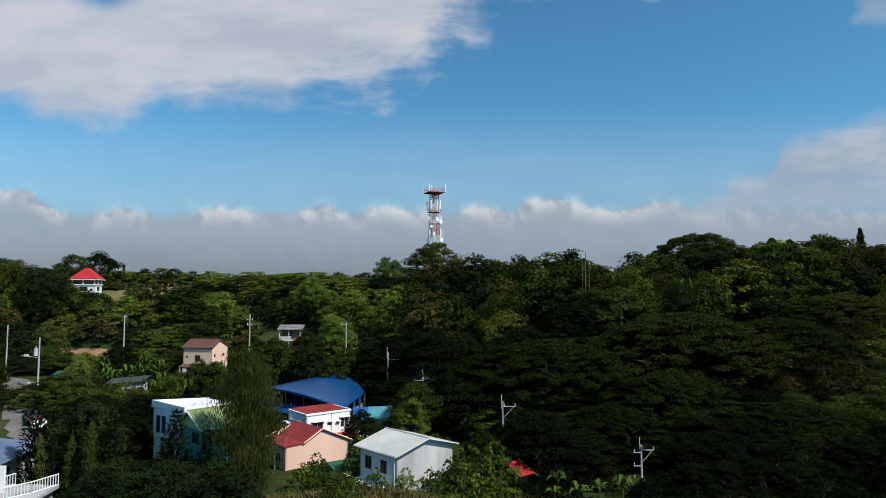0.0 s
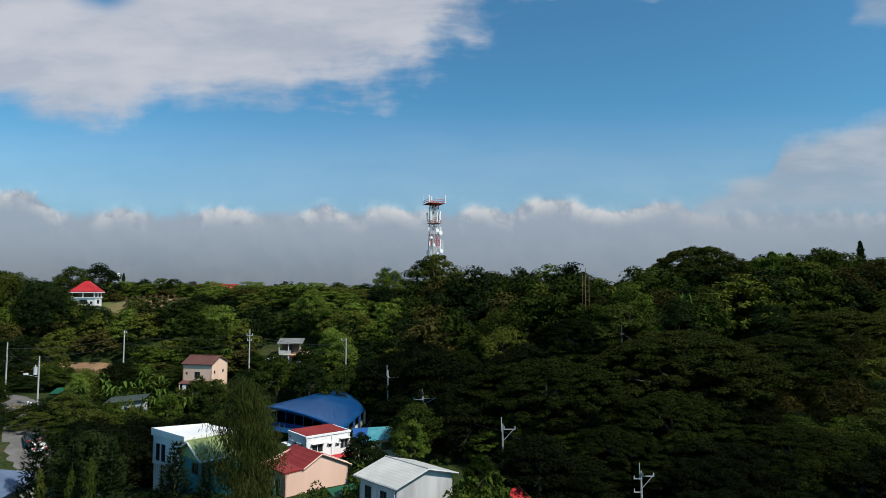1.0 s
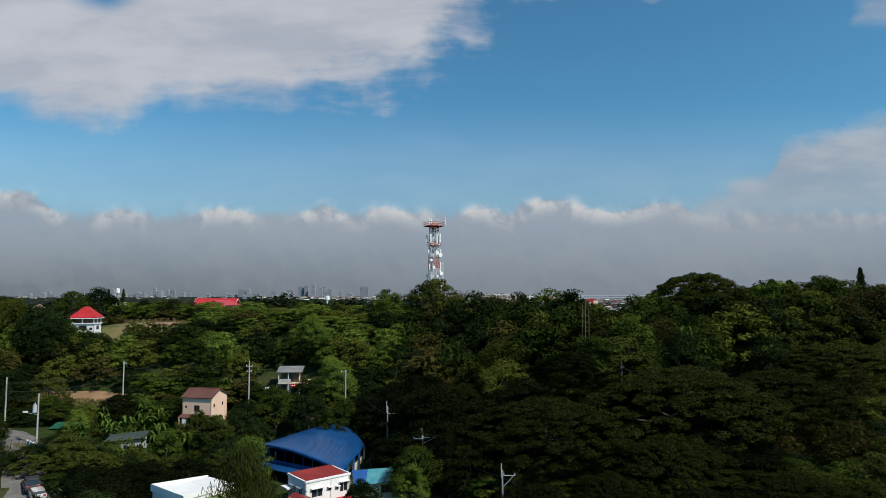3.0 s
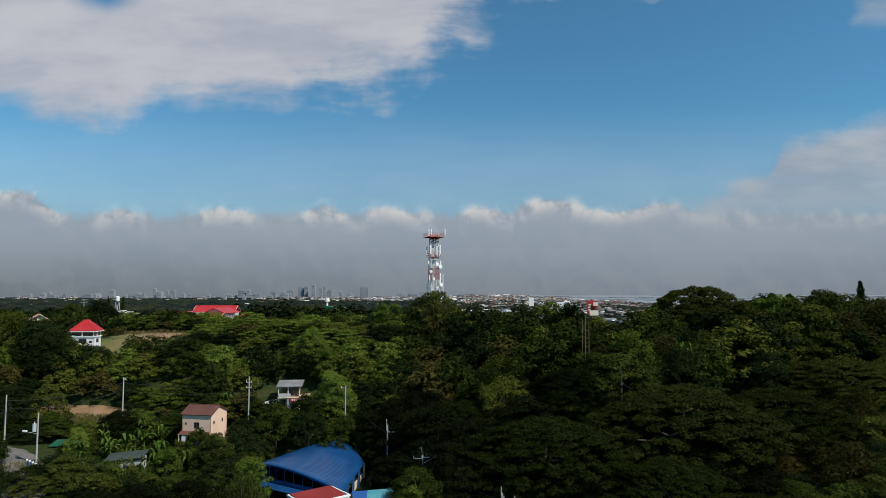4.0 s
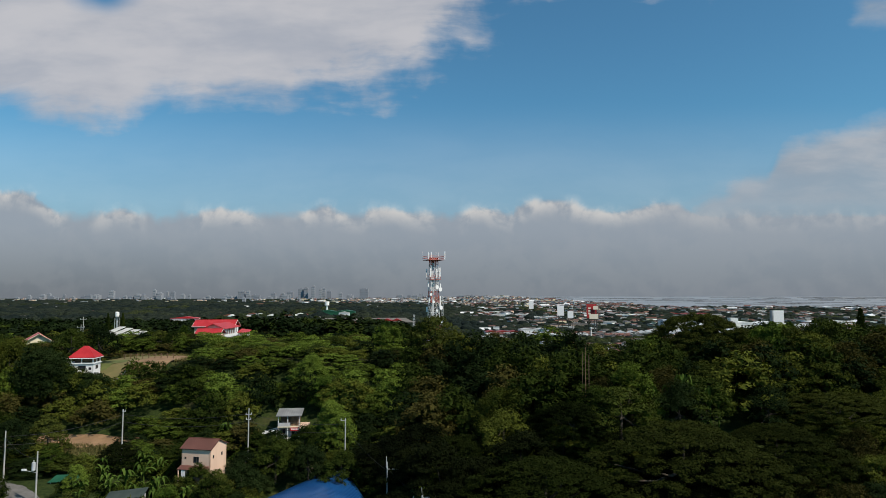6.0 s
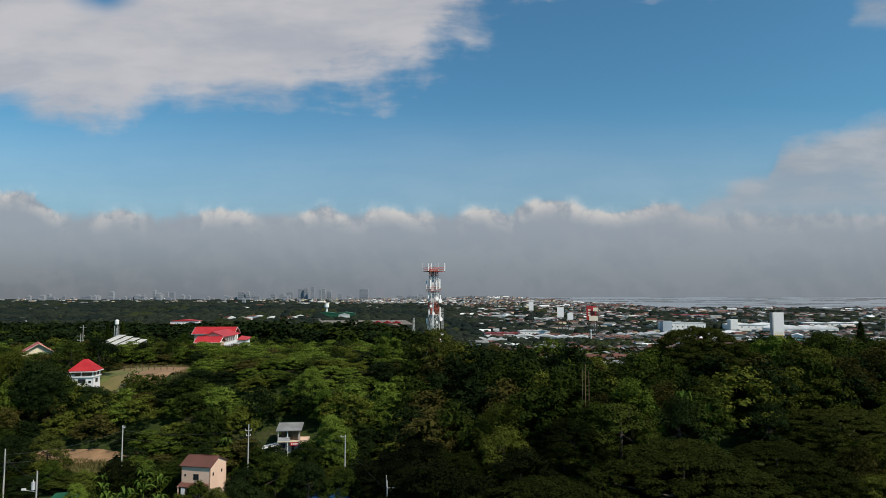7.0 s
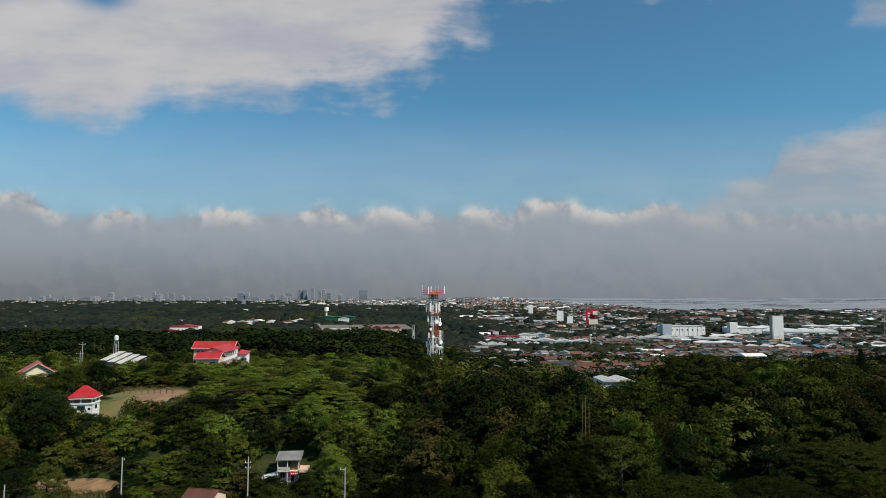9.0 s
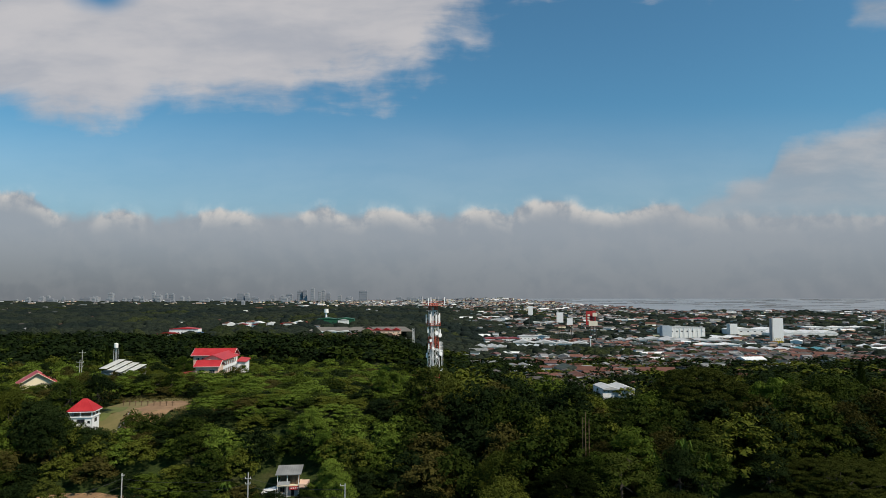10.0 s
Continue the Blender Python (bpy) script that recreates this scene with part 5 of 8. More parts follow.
def utility_pole(x, y, ztop, arms=(), lamp=False, transformer=False, spike=0.0, label="tall grey concrete utility pole"):
    z = float(land(x, y)) - 0.5
    p = thing("utility_pole", pose(x, y, z), label, "utility pole", "utility poles")
    h = ztop - z
    part("shaft", tube(bmesh.new(), (0, 0, 0), (0, 0, h), 0.16, 0.10, 10), POLE, p)
    if spike:
        part("top_bracket", tube(bmesh.new(), (-0.15, 0, h - 1.0), (-0.15, 0, h + spike), 0.05), STEEL, p)
    for zz, x0, x1, brace in arms:
        arm = part("crossarm", boxed(x0, x1, -0.14, -0.05, h + zz, h + zz + 0.09), STEEL, p)
        for xx in (x0 + 0.08, x1 - 0.08):
            part("insulator", tube(bmesh.new(), (xx, -0.1, h + zz + 0.12), (xx, -0.1, h + zz + 0.42), 0.06, 0.04), PORCELAIN, arm)
        if brace:
            part("brace", tube(bmesh.new(), (0.0, -0.1, h + zz - brace), (x1 * 0.85, -0.1, h + zz), 0.035), STEEL, arm)
    if lamp:
        a = part("lamp_arm", tube(bmesh.new(), (0, 0, h * 0.62), (-1.7, -0.2, h * 0.66), 0.04), STEEL, p)
        part("lamp_head", boxed(-2.3, -1.6, -0.32, -0.08, h * 0.655, h * 0.69, bevel=0.03), FRAME_W, a)
    if transformer:
        t = part("transformer", tube(bmesh.new(), (-0.55, 0, h * 0.66), (-0.55, 0, h * 0.80), 0.3, 0.3, 12), TIN, p)
        part("bushing", tube(bmesh.new(), (-0.55, 0, h * 0.80), (-0.55, 0, h * 0.84), 0.06), PORCELAIN, t)
    return (x, y, ztop)


pa = utility_pole(-62.6, 125.1, 18.4, [(-0.5, -0.1, 0.5, 0)])
pb = utility_pole(-37.9, 124.9, 18.6, [(-1.2, -0.6, 0.6, 0), (-2.2, -0.5, 0.5, 0)])
pc = utility_pole(7.9, 85.0, 8.2, [(-0.7, 0.1, 1.7, 1.5)], spike=0.9, label="concrete utility pole with one long steel crossarm")
pd = utility_pole(22.9, 74.7, 4.9, [(-0.6, 0.1, 1.5, 1.4), (-0.9, -0.9, 0.1, 0), (-2.4, -0.9, 0.1, 0), (-3.8, -0.9, 0.1, 0)], spike=0.9, label="concrete utility pole with several steel crossarms")
pe = utility_pole(-76.4, 111.8, 17.0)
pf = utility_pole(-18.7, 123.0, 17.0, [(-0.4, -0.9, 0.1, 0)])
pg = utility_pole(-65.5, 103.6, 15.4, (), lamp=True, transformer=True, label="concrete utility pole with a street lamp and transformer")
ph = utility_pole(-9.3, 108.0, 12.6, [(-1.2, 0.0, 1.9, 0)], spike=0.9)
pi = utility_pole(-3.1, 100.4, 10.0, [(-0.9, -0.1, 2.1, 0.9), (-1.1, -1.5, 0.0, 0)], spike=0.9)
pj = utility_pole(43.5, 72.6, 1.4, [(-0.7, -0.8, 0.8, 0)], spike=0.6)
pk = utility_pole(-130, 228, 30.6, [(-1.0, -1.4, 1.4, 0), (-2.6, -1.2, 1.2, 0)])
pl = utility_pole(-136, 240, 33.0, [(-1.0, -1.2, 1.2, 0)])
pm = utility_pole(-59.8, 260, 21.5, [(-1.0, -1.0, 1.0, 0)])


pn = utility_pole(-51.0, 242, 21.8, [(-0.8, -1.0, 1.0, 0), (-1.8, -0.9, 0.9, 0)])


def cable(a, b, sag=0.8, drop_z=0.6, r=0.026):
    a, b = Vector(a) - Vector((0, 0, drop_z)), Vector(b) - Vector((0, 0, drop_z))
    bm = bmesh.new()
    pts = [a.lerp(b, t) - Vector((0, 0, sag * 4 * t * (1 - t))) for t in np.linspace(0, 1, 9)]
    s = (b - a).cross(Vector((0, 0, 1))).normalized() * r
    u = Vector((0, 0, r))
    rings = [[bm.verts.new(p + o) for o in (s, u, -s, -u)] for p in pts]
    for p, q in zip(rings, rings[1:]):
        for i in range(4):
            bm.faces.new((p[i], p[(i + 1) % 4], q[(i + 1) % 4], q[i]))
    ob = part("cable", bm, WIRE, None)
    tagged(ob, "thin black overhead power cable between poles", "cable", "power cables")


for a, b in ((pe, pa), (pa, pb), (pb, pf)):
    cable(a, b, 0.9, 1.0)
    cable(a, b, 1.1, 2.4)
cable(pg, pe, 0.8, 1.2)
cable(pf, ph, 0.8, 1.4)
cable(ph, pi, 0.4, 1.0)
cable(pi, pc, 0.7, 0.9)
cable(pc, pd, 0.7, 0.9)

cable(pm, pn, 0.5, 0.9)
g = thing("pavilion", pose(-54.4, 250, float(land(-54.4, 250))), "small open pavilion with a flat white roof among trees", "pavilion")
h = 22.2 - float(land(-54.4, 250))
part("roof", boxed(-2.0, 2.0, -1.6, 1.6, h - 0.25, h, bevel=0.04), PLASTER_W, g)
for x in (-1.8, 1.8):
    for yy in (-1.4, 1.4):
        part("post", tube(bmesh.new(), (x, yy, -0.5), (x, yy, h - 0.2), 0.09), PLASTER_W, g)
g = thing("garden_wall", pose(-66.2, 102.2, float(land(-66.2, 102.2)), 0, 0, -38), "low pale concrete block wall beside the road", "wall")
for i in range(5):
    part("panel", boxed(i * 1.22, i * 1.22 + 1.2, 0, 0.16, -0.4, 1.3, bevel=0.02), PLASTER_G, g)
    part("pier", boxed(i * 1.22 - 0.1, i * 1.22 + 0.1, -0.04, 0.2, -0.4, 1.45, bevel=0.02), PLASTER_W, g)

# ---- the telecom tower ----
TOWER_R = surface("tower_red_paint", (0.36, 0.055, 0.03), (0.48, 0.10, 0.06), 1.5, 0.6)
TOWER_W = surface("tower_white_paint", (0.55, 0.55, 0.54), (0.72, 0.72, 0.71), 1.5, 0.6)
ANT = surface("antenna_white", (0.66, 0.66, 0.66), (0.80, 0.80, 0.80), 1.5, 0.45)
TB = 18.5
tw = thing("telecom_tower", pose(-2.45, 173.2, TB, 0, 0, 22), "red and white lattice telecom tower with antennas and dishes", "tower")
levels = [(0, 1.75), (5.0, 1.6), (10.0, 1.45), (15.0, 1.3), (20.3, 1.15), (23.5, 1.08), (30.7, 0.95), (32.6, 0.9)]
for k, ((z0, w0), (z1, w1)) in enumerate(zip(levels, levels[1:])):
    mat = TOWER_W if k in (1, 3, 5) else TOWER_R
    cs = [(1, 1), (-1, 1), (-1, -1), (1, -1)]
    for sx, sy in cs:
        part("leg", tube(bmesh.new(), (sx * w0, sy * w0, z0), (sx * w1, sy * w1, z1), 0.10, 0.09, 6), mat, tw)
    for i in range(4):
        (ax, ay), (bx, by) = cs[i], cs[(i + 1) % 4]
        n = max(2, int((z1 - z0) / 2.0))
        for j in range(n):
            t0, t1 = j / n, (j + 1) / n
            h0, h1 = w0 + (w1 - w0) * t0, w0 + (w1 - w0) * t1
            za, zb = z0 + (z1 - z0) * t0, z0 + (z1 - z0) * t1
            part("brace", tube(bmesh.new(), (ax * h0, ay * h0, za), (bx * h1, by * h1, zb), 0.045, sides=4), mat, tw)
            part("brace", tube(bmesh.new(), (bx * h0, by * h0, za), (ax * h1, ay * h1, zb), 0.045, sides=4), mat, tw)
            part("brace", tube(bmesh.new(), (ax * h1, ay * h1, zb), (bx * h1, by * h1, zb), 0.05, sides=4), mat, tw)
bm = bmesh.new()
for z in np.arange(0.5, 32, 0.45):
    box(bm, -0.22, 0.22, 0.55, 0.59, z, z + 0.04)
box(bm, -0.26, -0.21, 0.54, 0.6, 0, 32.6)
box(bm, 0.21, 0.26, 0.54, 0.6, 0, 32.6)
part("ladder", bm, STEEL, tw)
part("cable_tray", boxed(-0.5, 0.1, -0.15, 0.1, 0, 32), TIN, tw)
for z, half in ((32.0, 2.35), (26.6, 1.5)):
    d = part("platform", boxed(-half, half, -half, half, z, z + 0.1), TOWER_R, tw)
    for h in (0.55, 1.05):
        for a, b in (((-1, -1), (1, -1)), ((1, -1), (1, 1)), ((1, 1), (-1, 1)), ((-1, 1), (-1, -1))):
            part("rail", tube(bmesh.new(), (a[0] * half, a[1] * half, z + h), (b[0] * half, b[1] * half, z + h), 0.05, sides=5), TOWER_R, d)
    for sx in (-1, 0, 1):
        for sy in (-1, 1):
            part("stanchion", tube(bmesh.new(), (sx * half, sy * half, z), (sx * half, sy * half, z + 1.1), 0.04, sides=5), TOWER_R, d)
for x, y, h in ((-2.35, -2.35, 2.0), (2.35, -2.35, 2.2), (2.35, 2.35, 1.8), (-2.35, 2.35, 1.8), (-0.6, 0.3, 2.2), (0.6, -0.2, 1.6)):
    part("sector_antenna" if h >= 2 else "whip_antenna", boxed(x - 0.12, x + 0.12, y - 0.08, y + 0.08, 32.1, 32.1 + h, bevel=0.02) if h >= 2
         else tube(bmesh.new(), (x, y, 32.1), (x, y, 32.1 + h + 0.6), 0.04), ANT, tw)
for x, y, z, h in ((-1.5, -1.5, 27.3, 2.4), (0.2, -1.8, 27.0, 2.6), (1.2, -1.6, 27.4, 2.5), (-1.9, 0.4, 27.2, 2.4), (1.8, 0.5, 27.0, 2.4), (-1.8, -0.6, 24.6, 1.5), (1.6, -1.0, 24.0, 1.6), (-1.7, -1.0, 20.2, 1.6), (1.7, -0.6, 19.4, 2.8), (-1.9, 0.2, 17.8, 1.4)):
    a = part("panel_antenna", boxed(x - 0.17, x + 0.17, y - 0.1, y + 0.1, z, z + h, bevel=0.03), ANT, tw)
    part("bracket", tube(bmesh.new(), (x, y, z + h / 2), (x * 0.6, y * 0.6, z + h / 2), 0.05, sides=5), STEEL, a)
for x, y, z, r in ((0.2, -1.5, 24.6, 0.55), (1.3, -1.2, 24.0, 0.6), (-1.4, -1.2, 22.6, 0.4), (1.5, -1.3, 19.0, 0.55), (0.3, -1.4, 18.2, 0.35), (1.7, -1.3, 14.9, 0.6), (-0.8, -1.5, 20.6, 0.4)):
    a = part("dish_antenna", tube(bmesh.new(), (x, y, z), (x + 0.1, y - 0.35, z), r * 0.75, r, 20), ANT, tw)
    part("bracket", tube(bmesh.new(), (x, y, z), (x * 0.6, y * 0.5, z), 0.06, sides=5), STEEL, a)
bm = bmesh.new()
for sx, sy in ((2.2, -0.6), (2.6, -0.6), (2.4, -0.2)):
    tube(bm, (sx, sy, 14.0), (sx, sy, 22.0), 0.045, sides=5)
for z in np.arange(14.2, 22, 0.8):
    tube(bm, (2.2, -0.6, z), (2.6, -0.6, z + 0.4), 0.03, sides=4)
    tube(bm, (2.6, -0.6, z + 0.4), (2.4, -0.2, z + 0.8), 0.03, sides=4)
part("side_mast", bm, TOWER_W, tw)
part("mast_arm", tube(bmesh.new(), (1.2, -0.6, 15.2), (2.3, -0.5, 15.2), 0.06), TOWER_W, tw)
part("mast_arm", tube(bmesh.new(), (1.2, -0.6, 20.8), (2.3, -0.5, 20.8), 0.06), TOWER_W, tw)

# ---- water tower on the far slope ----
g = thing("water_tower", pose(-131.5, 256, 19.3), "white elevated water tank on a slender steel frame", "water tower")
for sx in (-0.9, 0.9):
    for sy in (-0.9, 0.9):
        part("leg", tube(bmesh.new(), (sx * 0.9, sy * 0.9, -1), (sx * 0.6, sy * 0.6, 12.9), 0.09), STEEL, g)
bm = bmesh.new()
tube(bm, (0, 0, 13.4), (0, 0, 15.0), 0.8, 0.8, 20)
tube(bm, (0, 0, 15.0), (0, 0, 15.3), 0.8, 0.25, 20)
tube(bm, (0, 0, 13.0), (0, 0, 13.4), 0.4, 0.8, 20)
part("tank", bm, PLASTER_W, g)
part("pipe", tube(bmesh.new(), (0, 0, -1), (0, 0, 11.8), 0.15), STEEL, g)

# ---- parked cars ----
TYRE = surface("tyre_rubber", (0.012, 0.012, 0.012), (0.03, 0.03, 0.03), 3.0, 0.9)
CARGLASS = surface("car_glass", (0.01, 0.012, 0.014), (0.02, 0.022, 0.025), 1.0, 0.06, spec=0.7)
LAMP_W = surface("lamp_clear", (0.5, 0.5, 0.5), (0.7, 0.7, 0.7), 3.0, 0.1)
LAMP_R = surface("lamp_red", (0.35, 0.02, 0.02), (0.45, 0.03, 0.03), 3.0, 0.15)


def car(x, y, turn, paint, label, suv=True):
    z = float(land(x, y)) + 0.2
    c = thing("car", pose(x, y, z, 0, 0, turn), label, "car", "parked cars")
    h = 1.75 if suv else 1.45
    side = [(-2.15, 0.35), (2.1, 0.35), (2.2, 0.62), (2.05, 0.92), (1.0, 1.02), (-2.1, 1.05), (-2.22, 0.7)]
    bm = bmesh.new()
    solid(bm, [(a, -0.86, b) for a, b in side], [(a, 0.86, b) for a, b in side])
    bmesh.ops.bevel(bm, geom=bm.edges[:], offset=0.06, segments=2, affect="EDGES")
    part("body", bm, paint, c)
    bm = bmesh.new()
    solid(bm, [(-2.05, -0.80, 1.02), (1.0, -0.80, 1.0), (1.0, 0.80, 1.0), (-2.05, 0.80, 1.02)], [(-1.85, -0.66, h - 0.06), (0.25, -0.66, h - 0.06), (0.25, 0.66, h - 0.06), (-1.85, 0.66, h - 0.06)])
    part("glasshouse", bm, CARGLASS, c)
    bm = bmesh.new()
    box(bm, -1.9, 0.3, -0.69, 0.69, h - 0.07, h, bevel=0.03)
    part("roof_panel", bm, paint, c)
    for xx in (-0.85, 0.05):
        for s in (-1, 1):
            part("pillar", tube(bmesh.new(), (xx + 0.35 * (xx > 0), s * 0.80, 1.0), (xx, s * 0.675, h - 0.04), 0.045, sides=4), paint, c)
    for xx in (-1.35, 1.35):
        for s in (-0.8, 0.8):
            w = part("wheel", tube(bmesh.new(), (xx, s - 0.11, 0.33), (xx, s + 0.11, 0.33), 0.34, 0.34, 16), TYRE, c)
            part("rim", tube(bmesh.new(), (xx, s - 0.12, 0.33), (xx, s + 0.12, 0.33), 0.2, 0.2, 12), STEEL, w)
    for s in (-0.6, 0.6):
        part("headlight", boxed(2.08, 2.2, s - 0.2, s + 0.2, 0.68, 0.86, bevel=0.02), LAMP_W, c)
        part("tail_light", boxed(-2.22, -2.12, s - 0.14, s + 0.14, 0.75, 1.0, bevel=0.02), LAMP_R, c)
    part("bumper", boxed(2.12, 2.27, -0.8, 0.8, 0.36, 0.6, bevel=0.03), TYRE, c)
    part("number_plate", boxed(2.26, 2.285, -0.24, 0.24, 0.44, 0.56), FRAME_W, c)


SILVER = surface("silver_car_paint", (0.40, 0.41, 0.42), (0.48, 0.49, 0.5), 1.0, 0.3, 0.4)
WHITECAR = surface("white_car_paint", (0.70, 0.70, 0.70), (0.78, 0.78, 0.78), 1.0, 0.25)
DARKCAR = surface("dark_car_paint", (0.02, 0.022, 0.025), (0.035, 0.037, 0.04), 1.0, 0.25)
car(-55.5, 86.9, 130, DARKCAR, "dark sport utility car parked at the roadside")
car(-53.6, 85.2, 130, SILVER, "silver hatchback car parked under trees", False)
car(-51.4, 87.0, 140, WHITECAR, "white van-like car parked under trees")
car(-48.6, 86.4, 150, WHITECAR, "white saloon car parked under trees", False)

# ---- plants round the houses ----


def feather_tree(seed, height=14.5, spread=4.3):
    """A weeping casuarina: thin drooping sprays on many fine branches."""
    rng = rng_of(seed)
    t = thing("casuarina_tree", Matrix(), "tall feathery casuarina with drooping grey-green sprays", "tree")
    bm = bmesh.new()
    tube(bm, (0, 0, -1), (0.3, 0.1, height * 0.55), 0.24, 0.14, 8)
    tube(bm, (0.3, 0.1, height * 0.55), (0.1, 0, height * 0.95), 0.14, 0.04, 6)
    pts, nrm = [], []
    for i in range(150):
        z = height * rng.uniform(0.16, 0.97)
        reach = spread * (1 - ((z / height - 0.5) / 0.56) ** 2) * rng.uniform(0.45, 1.1)
        a = rng.uniform(0, 2 * math.pi)
        tip = np.array([math.cos(a) * reach, math.sin(a) * reach, z + 0.3 * reach])
        if i % 3 == 0:
            tube(bm, (0.2, 0.05, z - 0.4), tuple(tip), 0.04, 0.012, 4)
        k = 85
        s = rng.uniform(0.3, 1.1, (k, 1))
        p = np.array([0.2, 0, z - 0.3]) * (1 - s) + tip * s + rng.normal(0, 0.4, (k, 3))
        p[:, 2] -= rng.uniform(0, 0.9, k)
        pts.append(p)
    part("trunk", bm, BARK, t)
    p = np.concatenate(pts)
    n = len(p)
    down = unit(np.stack([rng.normal(0, 0.42, n), rng.normal(0, 0.42, n), -np.ones(n)], 1))
    side = unit(np.cross(down, rng.normal(0, 1, (n, 3))))
    L = rng.uniform(0.22, 0.55, (n, 1))
    w = 0.03
    q = np.stack([p - side * w, p + side * w, p + side * w * 0.5 + down * L, p - side * w * 0.5 + down * L], 1)
    part("crown", quads("crown", q, LEAF_FEATHER), LEAF_FEATHER, t)
    return t


def norfolk_pine(seed, height=9.0, spread=2.3):
    """A Norfolk pine: level whorls of branches, shorter towards the top."""
    rng = rng_of(seed)
    t = thing("norfolk_pine", Matrix(), "dark conical Norfolk pine with level tiers of branches", "tree", "Norfolk pines")
    part("trunk", tube(bmesh.new(), (0, 0, -1), (0, 0, height), 0.14, 0.03, 8), BARK, t)
    pts, dirs = [], []
    for z in np.arange(0.8, height - 0.2, 0.42):
        reach = spread * (1 - z / height) ** 0.85 + 0.15
        for a in np.arange(0, 6.28, 0.95) + rng.uniform(0, 1):
            d = np.array([math.cos(a), math.sin(a), 0.12])
            k = max(6, int(reach * 14))
            s = rng.uniform(0.1, 1.0, (k, 1))
            pts.append(np.array([0, 0, z]) + d * s * reach + rng.normal(0, 0.05, (k, 3)))
            dirs.append(np.tile(d, (k, 1)) + rng.normal(0, 0.5, (k, 3)))
    p, d = np.concatenate(pts), unit(np.concatenate(dirs))
    n = len(p)
    side = unit(np.cross(d, np.array([0, 0, 1.0]) + rng.normal(0, 0.3, (n, 3))))
    q = np.stack([p - side * 0.07, p + side * 0.07, p + d * 0.38 + side * 0.03 + [0, 0, 0.1], p + d * 0.38 - side * 0.03 + [0, 0, 0.1]], 1)
    part("crown", quads("crown", q, LEAF_DEEP), LEAF_DEEP, t)
    return t


def mast_tree(seed, height=8.0, r=0.85, mat=None, name="mast_tree", label="slender columnar mast tree with drooping leaves", droop=-0.9):
    rng = rng_of(seed)
    t = thing(name, Matrix(), label, "tree", "columnar trees")
    part("trunk", tube(bmesh.new(), (0, 0, -1), (0, 0, height * 0.9), 0.12, 0.04, 8), BARK, t)
    n = int(height * 330 * r)
    z = rng.uniform(0.3, 1.0, n) * height
    rad = r * (1 - (z / height) ** 3) ** 0.7 * rng.uniform(0.55, 1.1, n) * (1 + 0.2 * np.sin(z * 5 + rng.uniform(0, 6)))
    a = rng.uniform(0, 6.283, n)
    p = np.stack([rad * np.cos(a), rad * np.sin(a), z], 1)
    d = unit(np.stack([np.cos(a) * 0.6, np.sin(a) * 0.6, np.full(n, droop)], 1) + rng.normal(0, 0.25, (n, 3)))
    side = unit(np.cross(d, np.stack([np.cos(a), np.sin(a), np.zeros(n)], 1) + rng.normal(0, 0.4, (n, 3))))
    L = rng.uniform(0.22, 0.42, (n, 1))
    q = np.stack([p, p + d * L * 0.5 + side * 0.06, p + d * L, p + d * L * 0.5 - side * 0.06], 1)
    part("crown", quads("crown", q, mat or LEAF_FEATHER), mat or LEAF_FEATHER, t)
    return t


def banana(seed, height=3.4, leaves=10):
    """A banana plant: long arching torn leaves from a soft stem."""
    rng = rng_of(seed)
    t = thing("banana_plant", Matrix(), "banana plant with long arching bright green leaves", "plant", "banana plants")
    part("stem", tube(bmesh.new(), (0, 0, -0.6), (0, 0, height * 0.55), 0.15, 0.09, 8), BANANA, t)
    for i in range(leaves):
        a = i * 2.4 + rng.uniform(-0.4, 0.4)
        out, up = rng.uniform(1.1, 2.0), rng.uniform(0.5, 1.9)
        q = []
        d = np.array([math.cos(a), math.sin(a), 0])
        s = np.array([-math.sin(a), math.cos(a), 0])
        base = np.array([0, 0, height * 0.5])
        line = [base + d * out * u + np.array([0, 0, up * (2.2 * u - 1.9 * u * u)]) * height / 3.0 for u in np.linspace(0, 1, 7)]
        wid = [0.05, 0.17, 0.23, 0.25, 0.22, 0.15, 0.03]
        lift = np.array([0, 0, 0.12])
        for k in range(6):
            q.append([line[k], line[k + 1], line[k + 1] + s * wid[k + 1] + lift, line[k] + s * wid[k] + lift])
            q.append([line[k + 1], line[k], line[k] - s * wid[k] + lift, line[k + 1] - s * wid[k + 1] + lift])
        part("leaf", quads("leaf", q, BANANA), BANANA, t)
    return t


def bush_kind(name, seed, radius, height, size, mat, label, group, dens=11.0):
    rng = rng_of(seed)
    lobes = dome_lobes(radius, height * 0.8, height * 0.22, 26, radius * 0.32, rng, 0.85)
    t = thing(name, Matrix(), label, "shrub", group)
    bm = bmesh.new()
    for i in range(5):
        a = i * 1.3
        tube(bm, (0, 0, -0.4), (math.cos(a) * radius * 0.5, math.sin(a) * radius * 0.5, height * 0.6), 0.06, 0.02, 5)
    part("trunk", bm, BARK, t)
    p, q = crown_points(lobes, dens, rng)
    part("crown", quads("crown", leaf_quads(p, q, size, 0.55, 0.6, rng), mat), mat, t)
    return t


